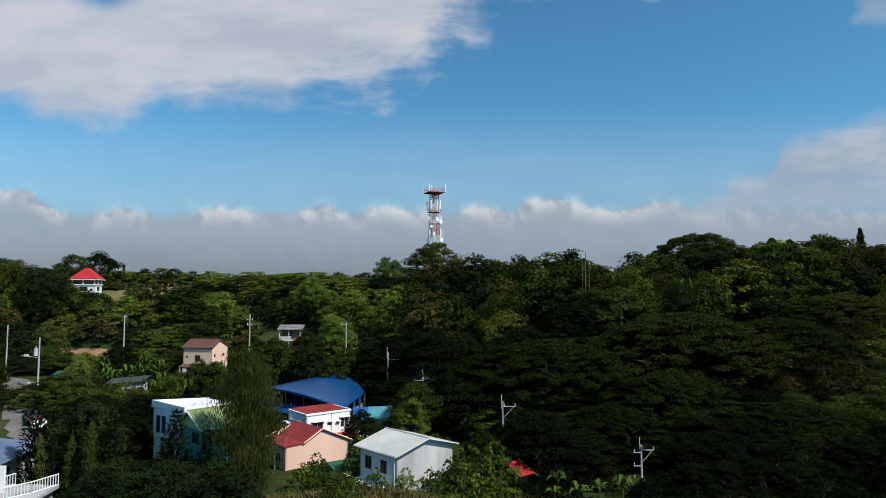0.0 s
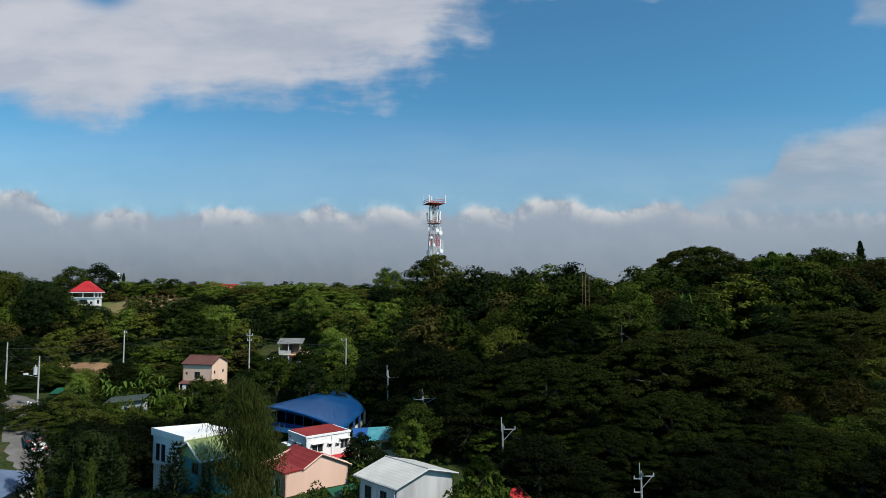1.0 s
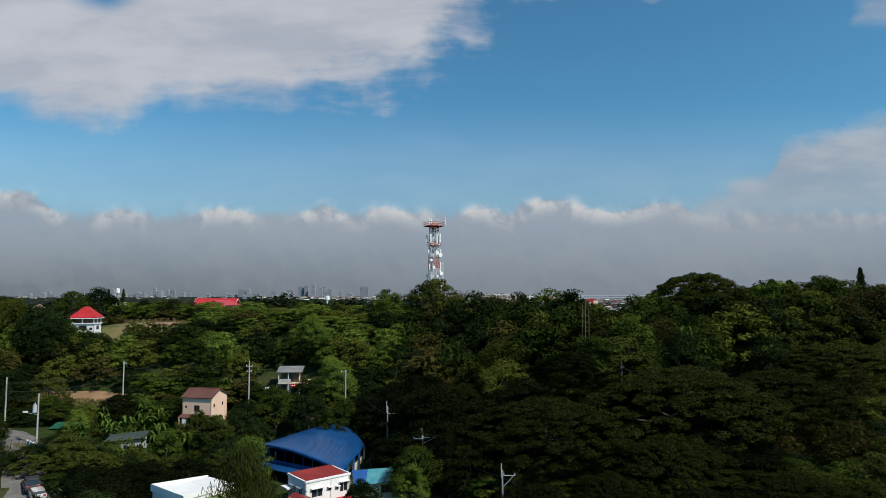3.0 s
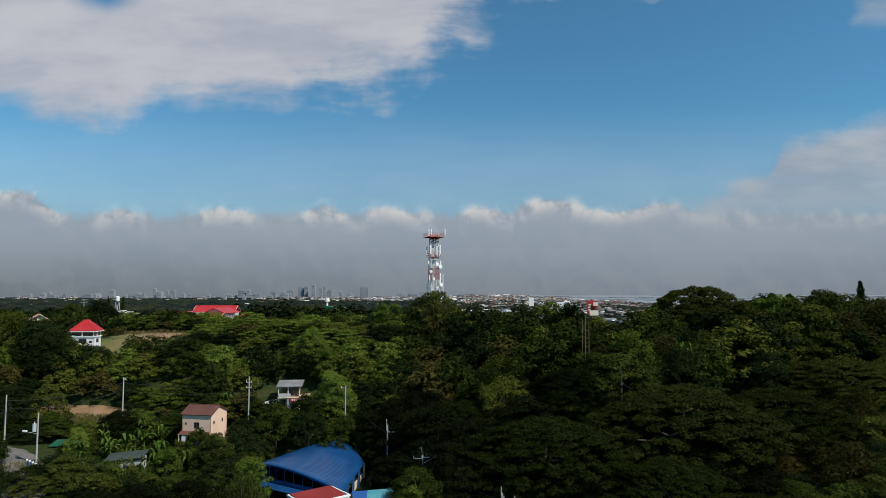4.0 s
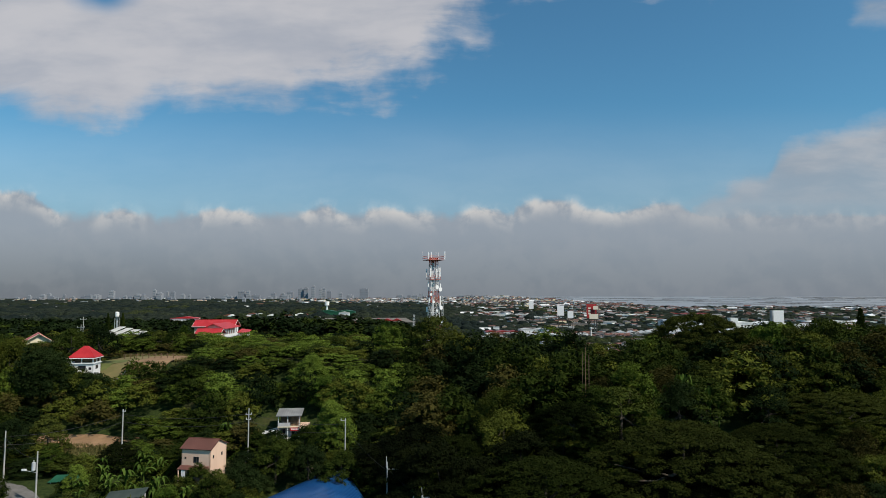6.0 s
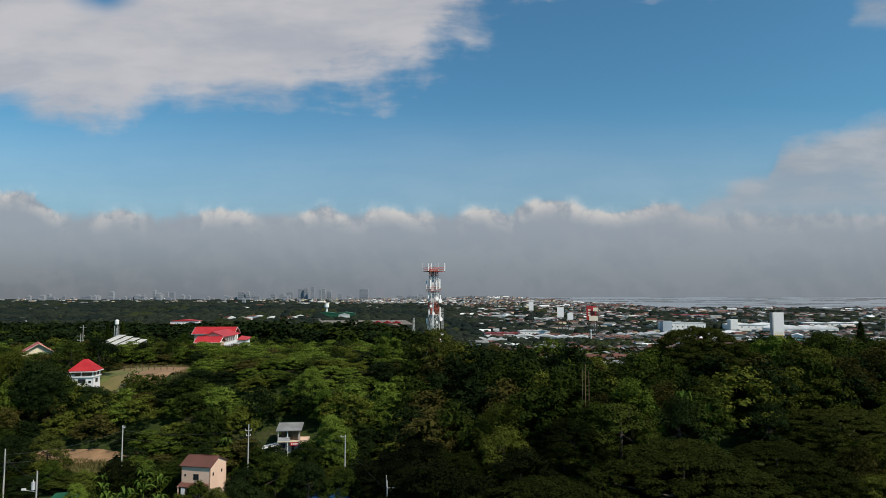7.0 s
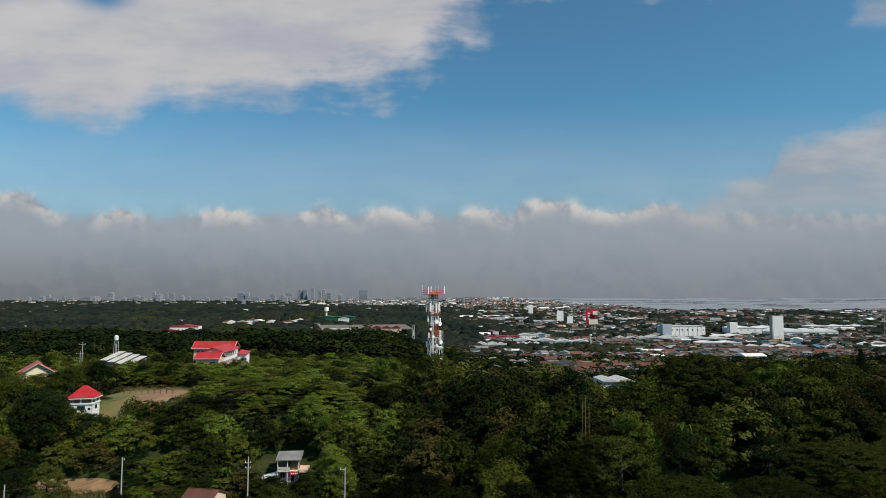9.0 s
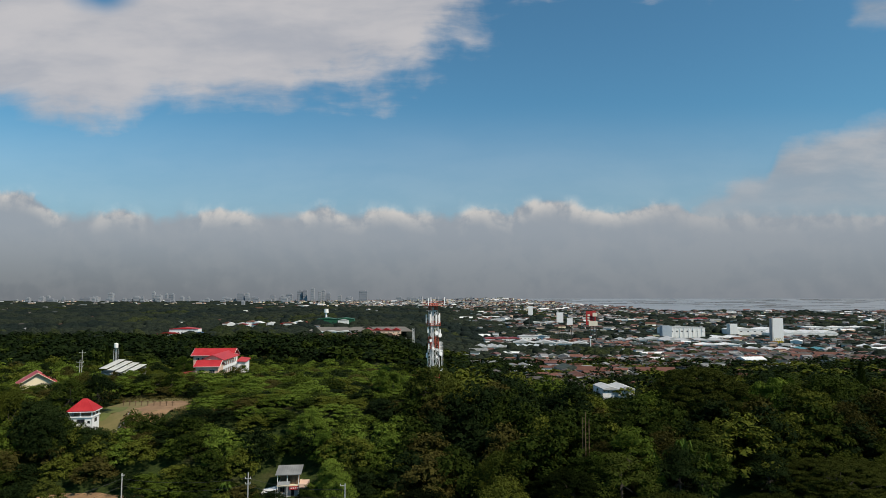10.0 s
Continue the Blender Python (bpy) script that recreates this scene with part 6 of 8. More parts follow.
MANGO = []
for i in range(2):
    r = rng_of(200 + i)
    lobes = dome_lobes(3.6, 4.4, 4.4, 46, 1.0, r, 0.7)
    lobes += [(math.cos(a) * 3.3, math.sin(a) * 3.3, 3.4 + r.uniform(-0.8, 0.6), 1.0, 0.9) for a in np.arange(0, 6.2, 0.6)]
    MANGO.append(tree_kind("tree", lobes, 0.5, 0.27, 13.0, (LEAF_DEEP, LEAF_DARK)[i], 4.4, 0.22, "dense dark green garden tree among the houses", "garden trees", 210 + i))
# The third bush has the hollow's shade painted into its leaves.
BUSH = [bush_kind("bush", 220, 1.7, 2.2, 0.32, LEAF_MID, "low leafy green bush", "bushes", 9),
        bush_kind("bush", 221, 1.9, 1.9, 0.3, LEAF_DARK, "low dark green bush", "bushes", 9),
        bush_kind("bush", 222, 1.8, 2.0, 0.3, LEAF_SHADE, "bush with the hollow's shade put into its leaf colour", "bushes", 9)]
BANANAS = [banana(230, 3.4, 12), banana(231, 4.0, 13), banana(232, 2.8, 9)]
CASU = feather_tree(240, 14.5, 3.5)
PINE = norfolk_pine(241)
MAST = mast_tree(242, 8.0, 0.72, LEAF_DARK)
CYPRESS = mast_tree(243, 12.5, 1.25, LEAF_DARK, "cypress", "dark narrow cypress on the ridge", 0.9)
PLUME = mast_tree(244, 9.0, 2.3, LEAF_LIGHT, "bamboo", "pale green feathery bamboo clump", -0.4)
rng = rng_of(77)


def put(kind, x, y, s=1.0, sz=None, sink=0.2, turn=None):
    ob = copy_thing(kind, pose(x, y, float(land(x, y)) - sink, rng.uniform(-2, 2), rng.uniform(-2, 2), rng.uniform(0, 360) if turn is None else turn))
    ob.scale = (s, s, sz or s)
    return ob


for x in (-92, -89.3, -87, -84.6, -82.2, -80):
    drop(MANGO, x, 146.8 + rng.uniform(-0.5, 0.5), (23.9 + 1.4 * (x < -86) - float(land(x, 146))) / 9.2, rng=rng)
put(CASU, -18.4, 59.6, 1.0, 1.03)
put(CASU, -17.3, 58.8, 0.85, 0.93)
put(PINE, -24.9, 59.6, 1.1, 0.97)
put(PINE, -21.6, 58.5, 0.75, 0.8)
put(PINE, -44.5, 74.0, 0.8, 0.72)
put(PINE, -36.6, 58.2, 1.05, 1.12)
put(PINE, -34.2, 59.4, 0.95, 0.95)
put(PINE, -31.0, 60.6, 0.9, 0.95)
for x, y, s in ((-33.0, 56.9, 0.85), (-30.5, 55.6, 1.05), (-35.7, 57.6, 0.85)):
    put(MAST, x, y, 0.72, s)
# garden trees in front of and between the houses: x, y, size; SHADY ones hold painted shade
for x, y, s in ((-15.5, 46, 0.88), (-20.5, 47, 0.86), (-25.5, 48, 0.74), (-28.6, 50.5, 0.55), (-22.5, 53, 0.66), (-27.6, 54, 0.66), (-17.2, 50.8, 0.82), (-36, 65.5, 0.95), (-37, 71, 1.05), (-41, 77, 1.1), (-44.5, 83, 1.12),
                (-49, 88, 1.1), (-38, 84, 1.05), (-33, 79, 0.85), (-43, 91, 1.05), (-36, 92, 0.95), (-52, 95, 0.95), (-56, 99, 0.8), (-30, 88, 0.8), (-29, 97, 0.85), (-35, 100, 0.9), (-41, 99, 0.9),
                (-51, 98, 0.5), (-47.5, 98.5, 0.5), (-54.5, 98, 0.5), (-46, 107, 0.75), (-38, 107, 0.95), (-35.7, 114, 0.95), (-31.5, 121, 1.0), (-25, 119.5, 1.0), (-18.5, 117, 1.0), (-27, 126, 0.9), (-36.5, 127, 0.7), (-40, 131, 0.65), (-47, 128, 0.7),
                (-5.2, 104.0, 0.9), (-2.0, 107.5, 0.92), (-8.8, 79.5, 0.55), (-10.4, 84.0, 0.62), (-76, 103, 0.9), (-80, 110, 1.0), (-82, 120, 1.1), (-78, 127, 0.9),
                (4.5, 74, 0.62), (4, 92, 0.9), (1.5, 98, 0.9), (-4.5, 90, 0.7), (-24.6, 84.5, 0.62), (-27.5, 79, 0.66), (-24.8, 77, 0.5)):
    if x < -29 and 60 < y < 106:
        s = max(0.36, (22.3 - 0.15 * y + rng.uniform(-0.8, 0.8) - float(land(x, y))) / 9.4)
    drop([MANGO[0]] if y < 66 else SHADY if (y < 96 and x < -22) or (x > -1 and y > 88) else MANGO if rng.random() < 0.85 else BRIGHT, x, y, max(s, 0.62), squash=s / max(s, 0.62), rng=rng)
drop(BRIGHT, -3.6, 103.0, 0.78, rng=rng)
put(MANGO[1], -69.9, 119.3, 0.42, 0.42)
for x, y in ((-52.6, 100.4), (-50.9, 100.8), (-49.2, 101.2), (-47.9, 102.0)):  # plants against the shed
    put(BUSH[0], x, y, 1.2, (8.0 - float(land(x, y))) / 2.3)
for x, y in ((58.5, 250), (61.8, 249.5), (65, 250), (68.4, 249.6), (71.5, 250.5)):  # trees before the white-roofed hall
    top = (14.6 - float(land(x, y))) / 9.4
    drop([FOREST[0], FOREST[2]], x, y, 0.75, squash=top / 0.75, rng=rng)
for x, y, s in ((-58, 112, 1.0), (-55.5, 113.5, 1.1), (-53, 110.5, 1.0), (-57, 109, 0.9), (-50.5, 112.5, 1.15), (-48.5, 110, 1.0), (-51.5, 115.5, 1.0), (-61, 115.5, 1.0), (-63, 110, 0.9), (-60, 106.5, 0.9), (-62, 118.5, 1.1), (-55, 118, 1.2),
                (-46.3, 112.7, 1.0), (-43.5, 110.5, 1.1), (-40.5, 111.5, 1.0), (-38.8, 115.0, 1.0), (-58.5, 104.5, 0.8), (-45, 134, 1.0), (-41.5, 135.5, 1.0), (-56, 122, 1.1), (-52.5, 121, 1.0), (-30.5, 102, 1.1), (-31.2, 98.5, 1.2),
                (42.5, 118.5, 1.1), (45, 120, 1.2), (47.5, 118, 1.0), (49.5, 120.5, 1.1), (44, 116.5, 1.0), (51.5, 117.8, 1.0), (2.5, 66.8, 0.8), (2.0, 64.6, 0.8), (11, 67, 0.8), (14, 66.5, 0.9), (16.5, 68, 0.8), (18.4, 66, 0.9), (12.5, 69.5, 0.8)):
    put(BANANAS[int(rng.integers(3))], x + rng.uniform(-0.6, 0.6), y + rng.uniform(-0.6, 0.6), s * (1.05 if x < -38 else 0.95), s * (1.4 if x < -38 else 0.95))
for _ in range(150):
    zone = rng.random()
    if zone < 0.13:
        x, y = rng.uniform(-16, 12), rng.uniform(52, 60.5)
    elif zone < 0.32:
        x, y = rng.uniform(2, 44), rng.uniform(62, 78)
    elif zone < 0.6:
        x, y = rng.uniform(-78, -30), rng.uniform(118, 140)
    else:
        x, y = rng.uniform(-60, -24), rng.uniform(76, 112)
    if is_clear(x, y, -1.5) and zone >= 0.13:
        continue
    put(BUSH[2 if 0.13 <= zone < 0.32 else int(rng.integers(2))], x, y, rng.uniform(0.6, 1.15), rng.uniform(0.55, 1.1))
for x, y, s in ((-8.5, 57.6, 0.7), (-6.2, 58.0, 0.75), (-3.4, 58.2, 0.8), (-1.0, 59.2, 0.9), (1.2, 60.6, 1.1), (-11.0, 59.5, 1.0), (-12.6, 63.5, 0.9), (-14.5, 66.0, 0.9), (-9.5, 66.5, 0.9), (-7.9, 69.5, 1.2), (-9.0, 72.5, 1.2), (-6.5, 72.0, 1.1), (-13.5, 69.5, 0.9), (-20.5, 69, 1.0), (-22.0, 72.0, 1.1), (-4.5, 73.0, 1.2), (-1.0, 74.5, 1.3), (2.6, 63.8, 1.6), (4.9, 64.2, 1.7), (0.9, 62.5, 1.2), (2.4, 61.2, 1.2), (5.0, 61.8, 1.0)):
    put(BUSH[0], x, y, s, s * 1.25)
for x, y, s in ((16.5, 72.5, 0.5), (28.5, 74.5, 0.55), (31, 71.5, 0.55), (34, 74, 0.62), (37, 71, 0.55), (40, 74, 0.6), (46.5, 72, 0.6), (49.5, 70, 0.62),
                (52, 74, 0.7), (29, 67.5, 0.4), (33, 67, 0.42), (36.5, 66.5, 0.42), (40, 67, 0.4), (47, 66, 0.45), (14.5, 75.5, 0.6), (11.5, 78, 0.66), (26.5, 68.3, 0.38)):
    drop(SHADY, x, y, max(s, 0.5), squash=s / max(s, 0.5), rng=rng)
for x, y, s in ((46, 143, 1.05), (52, 141, 1.1), (58, 140, 1.1), (64, 141, 1.15), (69, 145, 1.1), (48.5, 138, 1.0)):
    drop(FOREST, x, y, s, rng=rng)
cy = put(CYPRESS, 96.5, 145.3, 1.0, 1.0)
cy.scale.z = (37.6 - cy.location.z) / 12.5
for x, y, s in ((40, 119, 0.8), (37.5, 117.5, 0.7)):
    put(PLUME, x, y, s, s * 1.2)
for x, y, s in ((-1.6, 158.5, 1.6), (-4.6, 160, 1.35), (-92.5, 158.5, 1.25), (-87, 161, 1.15), (-98, 163, 0.8)):
    drop([FOREST[0], FOREST[2]], x, y, s, rng=rng)
for x, y, s in ((-29.6, 147.5, 1.05), (-31.5, 150.5, 1.0), (-26.5, 145, 0.9), (-16, 181, 1.0), (-13.5, 178, 0.9), (-22, 133.5, 0.9), (-20.5, 129.5, 0.9), (-24, 137, 0.9)):
    drop(BRIGHT, x, y, s, rng=rng)

drop([FOREST[0]], -3.6, 92.0, 1.0, rng=rng)
for x, y, s in ((-52.4, 92.4, 0.8), (-55.2, 94.6, 0.75), (-44.8, 81.0, 0.75)):
    drop(MANGO, x, y, s, rng=rng)
for x, y, s in ((-74, 99, 0.7), (-71, 96, 0.6), (-73, 102.5, 0.75), (-76.5, 105.5, 0.8), (-62, 108.5, 0.55), (-65.5, 118, 0.5), (-72.5, 118.5, 0.6), (-60, 121, 0.5), (-57, 124.5, 0.5), (-51, 124, 0.55)):
    drop([FOREST[1], BRIGHT[0], FOREST[0]], x, y, s, rng=rng)
for _ in range(70):
    x, y = rng.uniform(-66, -42), rng.uniform(104, 123)
    if (-56.5 < x < -45 and y < 107.5) or (-49.5 < x < -40.5 and 114.5 < y < 123.5) or (x < -63 and y < 108):
        continue
    put(BUSH[int(rng.integers(2))], x, y, rng.uniform(0.6, 1.0), rng.uniform(0.6, 1.0))
put(MANGO[0], -46.4, 113.0, 0.40, 0.40)
for x, y, top in ((84, 131, 31.5), (91, 134, 33.0), (77, 128, 28.5), (95, 128, 31.0), (70, 132, 30.0), (88, 124, 27.0), (64, 128, 28.0), (53, 129, 28.5), (45, 131, 28.5), (80, 138, 34.5)):
    s = min(1.5, (top - float(land(x, y))) / 9.4)
    drop([FOREST[2], AIRY[2], FOREST[2], FOREST[3]] if x > 76 else [FOREST[3], FOREST[0]], x, y, max(s, 0.8), squash=s / max(s, 0.8), rng=rng)
for x, y in ((41, 121.5), (43.5, 123), (46, 122), (48.5, 123.5), (51, 121), (53, 122.5)):
    put(BANANAS[int(rng.integers(3))], x, y, 1.3, (canopy(x, y) + 0.6 - float(land(x, y))) / 4.6)
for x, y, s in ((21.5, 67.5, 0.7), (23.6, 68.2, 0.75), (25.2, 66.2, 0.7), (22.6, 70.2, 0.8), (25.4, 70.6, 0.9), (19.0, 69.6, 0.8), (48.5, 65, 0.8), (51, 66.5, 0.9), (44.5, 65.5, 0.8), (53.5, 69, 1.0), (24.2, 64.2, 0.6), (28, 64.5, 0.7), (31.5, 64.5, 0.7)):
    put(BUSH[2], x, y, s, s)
for k in range(15):
    x = -88.5 + 1.9 * k
    put(BUSH[k % 2], x, 153.4 + rng.uniform(-0.6, 0.6), 0.9, rng.uniform(0.75, 1.15))
for x, y, top in ((-93.4, 147.6, 26.6), (-90.6, 146.4, 25.6), (-96, 149, 27.5)):
    s = (top - float(land(x, y))) / 9.2
    put(MANGO[1], x, y, min(s, 0.75), s)
drop([FOREST[0]], 27.4, 119.3, 1.12, rng=rng)
drop([FOREST[1]], 29.6, 120.6, 1.05, rng=rng)
for x, y, s in ((-118, 268, 0.85), (-113, 270, 0.8), (-109, 269, 0.85), (-104, 271, 0.7), (-99.5, 273, 0.6), (-91.5, 274, 0.75)):
    drop(FOREST, x, y, s, rng=rng)

def crest(kinds, rows):
    """Trees of a given top height along the skyline."""
    for x, y, top in rows:
        h = top - float(land(x, y))
        drop(kinds, x, y, max(0.8, min(1.5, h / 10.5)), squash=h / 9.2 / max(0.8, min(1.5, h / 10.5)), rng=rng)


crest([FOREST[0], FOREST[2]], ((83.5, 139, 37.4), (79.5, 140, 35.8), (88.5, 141, 36.8), (92.5, 143, 34.6), (101.5, 145, 35.4), (106, 147, 35.2)))
crest([FOREST[0], FOREST[2]], ((50, 144, 31.5), (54, 143, 33.6), (58, 143.5, 34.6), (62.5, 144, 34.8), (66.5, 145, 34.0), (60, 149, 34.0)))
crest(BRIGHT, ((75.5, 142, 34.6), (71.5, 142, 33.8)))
for x, y, top in ((73.5, 140, 35.2), (77.6, 141.5, 35.0), (69.8, 141.5, 33.4), (103.5, 143, 35.6)):
    put(PLUME, x, y, 1.3, (top - float(land(x, y))) / 9.0)
crest([FOREST[0], FOREST[1], AIRY[0]], ((-102.5, 151, 31.4), (-107, 154, 32.6), (-112, 157, 32.0), (-97, 150.5, 29.0), (-117, 160, 31.5)))
crest([FOREST[0], FOREST[2], AIRY[2]], ((-88, 186, 30.6), (-83.5, 188, 31.4), (-79.5, 187, 31.2), (-92.5, 190, 29.6), (-75, 189, 29.8), (-97, 192, 29.0), (-70, 187, 27.5), (-101, 189, 30.5), (-106, 188, 31.0)))
# woods round the school and the farm shed
crest(FOREST + AIRY, ((-112, 240, 27.0), (-107, 238, 26.4), (-102, 240, 26.0), (-98.5, 236, 25.0), (-93, 236, 24.6), (-88, 238, 25.0), (-84, 243, 25.2), (-82, 250, 25.0), (-83.5, 258, 25.0), (-118, 229, 26.5), (-123, 227, 26.6), (-128.5, 226, 26.6),
                      (-133, 228, 27.0), (-114, 233, 26.0), (-111, 250, 28.0), (-106, 262, 28.4), (-115, 258, 27.4), (-84, 268, 24.6), (-81, 276, 24.4), (-138, 235, 27.5)))
crest([MANGO[0]], ((-22.6, 58.6, 8.0), (-27.8, 60.2, 7.4)))
crest([MANGO[1]], ((-53.2, 98.6, 8.4), (-56.4, 99.6, 9.0), (-50.0, 98.0, 7.2), (-47.6, 100.4, 8.0), (-43.4, 114.0, 11.2), (-46.4, 113.4, 9.3), (-61.0, 95.2, 9.5), (-58.0, 91.4, 9.0)))
crest([MANGO[0]], ((-88.6, 144.8, 27.6), (-91.2, 146.5, 29.6), (-94.6, 148, 30.4)))
for x, y in ((-131.0, 249), (-126.2, 250)):
    put(CYPRESS, x, y, 0.8, (34.2 - float(land(x, y))) / 12.5)
for x, y in ((3.2, 76.5), (5.6, 79.5), (6.5, 74.5), (9.5, 77.0), (8.8, 81.5), (5.0, 84.0), (10.5, 73.0), (4.0, 71.5)):
    put(BUSH[2], x, y, 1.0, 0.9)
crest(MANGO, ((-10.6, 113.2, 9.6), (-12.0, 117.5, 10.5), (-9.0, 110.0, 8.6)))
put(BUSH[0], -75.5, 156.5, 1.5, 1.7), put(BUSH[1], -73.6, 156.0, 1.4, 1.5), put(BUSH[0], -77.2, 157.2, 1.2, 1.3)

# bare poles in the wood
g = thing("dead_trunk", pose(27.6, 123, float(land(27.6, 123))), "tall bare brown trunks standing in the wood", "tree trunk")
for x, y, h in ((0, 0, 15.6), (0.7, 0.2, 14.2), (-0.5, 0.3, 14.6)):
    part("trunk", tube(bmesh.new(), (x, y, -1), (x + 0.15, y, h), 0.13, 0.06, 6), TIMBER, g)

# satellite dish by the grey house
g = thing("satellite_dish", pose(-9.6, 63.6, 3.0), "white satellite dish on a short post", "satellite dish")
part("post", tube(bmesh.new(), (0, 0, -1.5), (0, 0, 1.0), 0.05), STEEL, g)
bm = bmesh.new()
rings = [[bm.verts.new((r * math.cos(a), -0.25 + 0.5 * r * r, 1.1 + r * math.sin(a))) for a in np.linspace(0, 2 * math.pi, 20, endpoint=False)] for r in (0.15, 0.4, 0.62)]
bm.faces.new(rings[0])
for p, q in zip(rings, rings[1:]):
    for i in range(20):
        bm.faces.new((p[i], p[(i + 1) % 20], q[(i + 1) % 20], q[i]))
bmesh.ops.solidify(bm, geom=bm.faces[:], thickness=0.03)
part("reflector", bm, FRAME_W, g)
part("feed_arm", tube(bmesh.new(), (0, -0.2, 0.6), (0.0, -0.75, 1.1), 0.02), STEEL, g)

# dry grass and weeds on the banks
q = []
rr = rng_of(300)
for x0, x1, y0, y1, n in ((-20, 14, 48, 61, 16000), (0, 12, 60, 66, 1200), (-80, -64, 123, 133, 3000), (-72, -64, 96, 104, 500), (-68, -56, 156, 182, 2500), (-90, -66, 176, 184, 1500)):
    x, y = rr.uniform(x0, x1, n), rr.uniform(y0, y1, n)
    z = land(x, y) + 0.1
    h = rr.uniform(0.25, 0.85, n)
    a = rr.uniform(0, 6.283, n)
    d = np.stack([np.cos(a), np.sin(a), np.zeros(n)], 1) * 0.09
    lean = np.stack([rr.normal(0, 0.25, n), rr.normal(0, 0.25, n), h], 1)
    p = np.stack([x, y, z], 1)
    q.append(np.stack([p - d, p + d, p + d * 0.3 + lean, p - d * 0.3 + lean], 1))
tagged(new("grass", quads("grass", np.concatenate(q), DRYGRASS)), "tufts of dry yellow-green grass on the banks", "grass", kind="stuff")

# ---- the plain behind the ridge ----


def crown_dome(rng, cx, cy, r, h):
    """One far crown: a lumpy little dome."""
    v, f = [], []
    for q, z in ((1.0, 0.10), (0.92, 0.58), (0.50, 0.92)):
        for k in range(5):
            a = (k + 0.5 * (len(v) // 5)) * math.tau / 5 + rng.uniform(-0.3, 0.3)
            e = q * r * rng.uniform(0.75, 1.25)
            v.append((cx + e * math.cos(a), cy + e * math.sin(a), max(0.0, z * h * rng.uniform(0.82, 1.15))))
    v.append((cx, cy, h * rng.uniform(0.92, 1.02)))
    for k in range(5):
        m = (k + 1) % 5
        f += [(k, m, 5 + k), (m, 5 + m, 5 + k), (5 + k, 5 + m, 10 + k), (5 + m, 10 + m, 10 + k), (10 + k, 10 + m, 15)]
    return v, f


def clump(seed):
    """A stand of trees seen from afar, one unit wide and high: three to four crowns."""
    r = rng_of(seed)
    v, f = [], []
    for k in range(2):
        a = k * 3.1 + r.uniform(-0.5, 0.5)
        cv, cf = crown_dome(r, 0.25 * math.cos(a), 0.25 * math.sin(a), r.uniform(0.28, 0.42), r.uniform(0.62, 1.0))
        f += [tuple(i + len(v) for i in t) for t in cf]
        v += cv
    return np.array(v), np.array(f)


def spray(seed, n):
    """Leaf sprays over a stand of trees."""
    r = rng_of(seed)
    lobes = [(r.uniform(-0.36, 0.36), r.uniform(-0.36, 0.36), r.uniform(0.35, 0.8), r.uniform(0.16, 0.28), r.uniform(0.14, 0.26)) for _ in range(9)]
    p, q = crown_points(lobes, 90, r)
    pick = r.permutation(len(p))[:n]
    return leaf_quads(p[pick], q[pick], 0.135, 0.8, 0.3, r)


CLUMPS = [clump(400 + i) for i in range(7)]
SPRAYS = [spray(410 + i, 230) for i in range(5)]
SITES = [(50, 900, 120, 45), (180, 1050, 110, 55), (115, 1250, 130, 50), (440, 1210, 120, 60), (520, 1370, 110, 70), (720, 1420, 240, 80), (560, 800, 110, 40), (700, 800, 60, 35), (460, 960, 70, 40), (590, 1100, 40, 30), (580, 1010, 50, 140), (-318, 700, 64, 60), (-112, 815, 170, 110), (-310, 1030, 140, 60),
         (-112, 912, 160, 50), (-180, 1100, 80, 40), (-320, 770, 50, 30), (-310, 1100, 130, 45), (64, 248, 20, 24)]


def built_on(x, y):
    return any(abs(x - a) < c * 0.5 + 6 and -d * 0.5 - 45 < y - b < d * 0.5 for a, b, c, d in SITES)


def in_lake(x, y):
    u = x / y
    return y > np.interp(u, [0.0, 0.08, 0.12, 0.2, 0.35, 1.0], [6000, 5200, 4300, 3150, 2250, 2200])


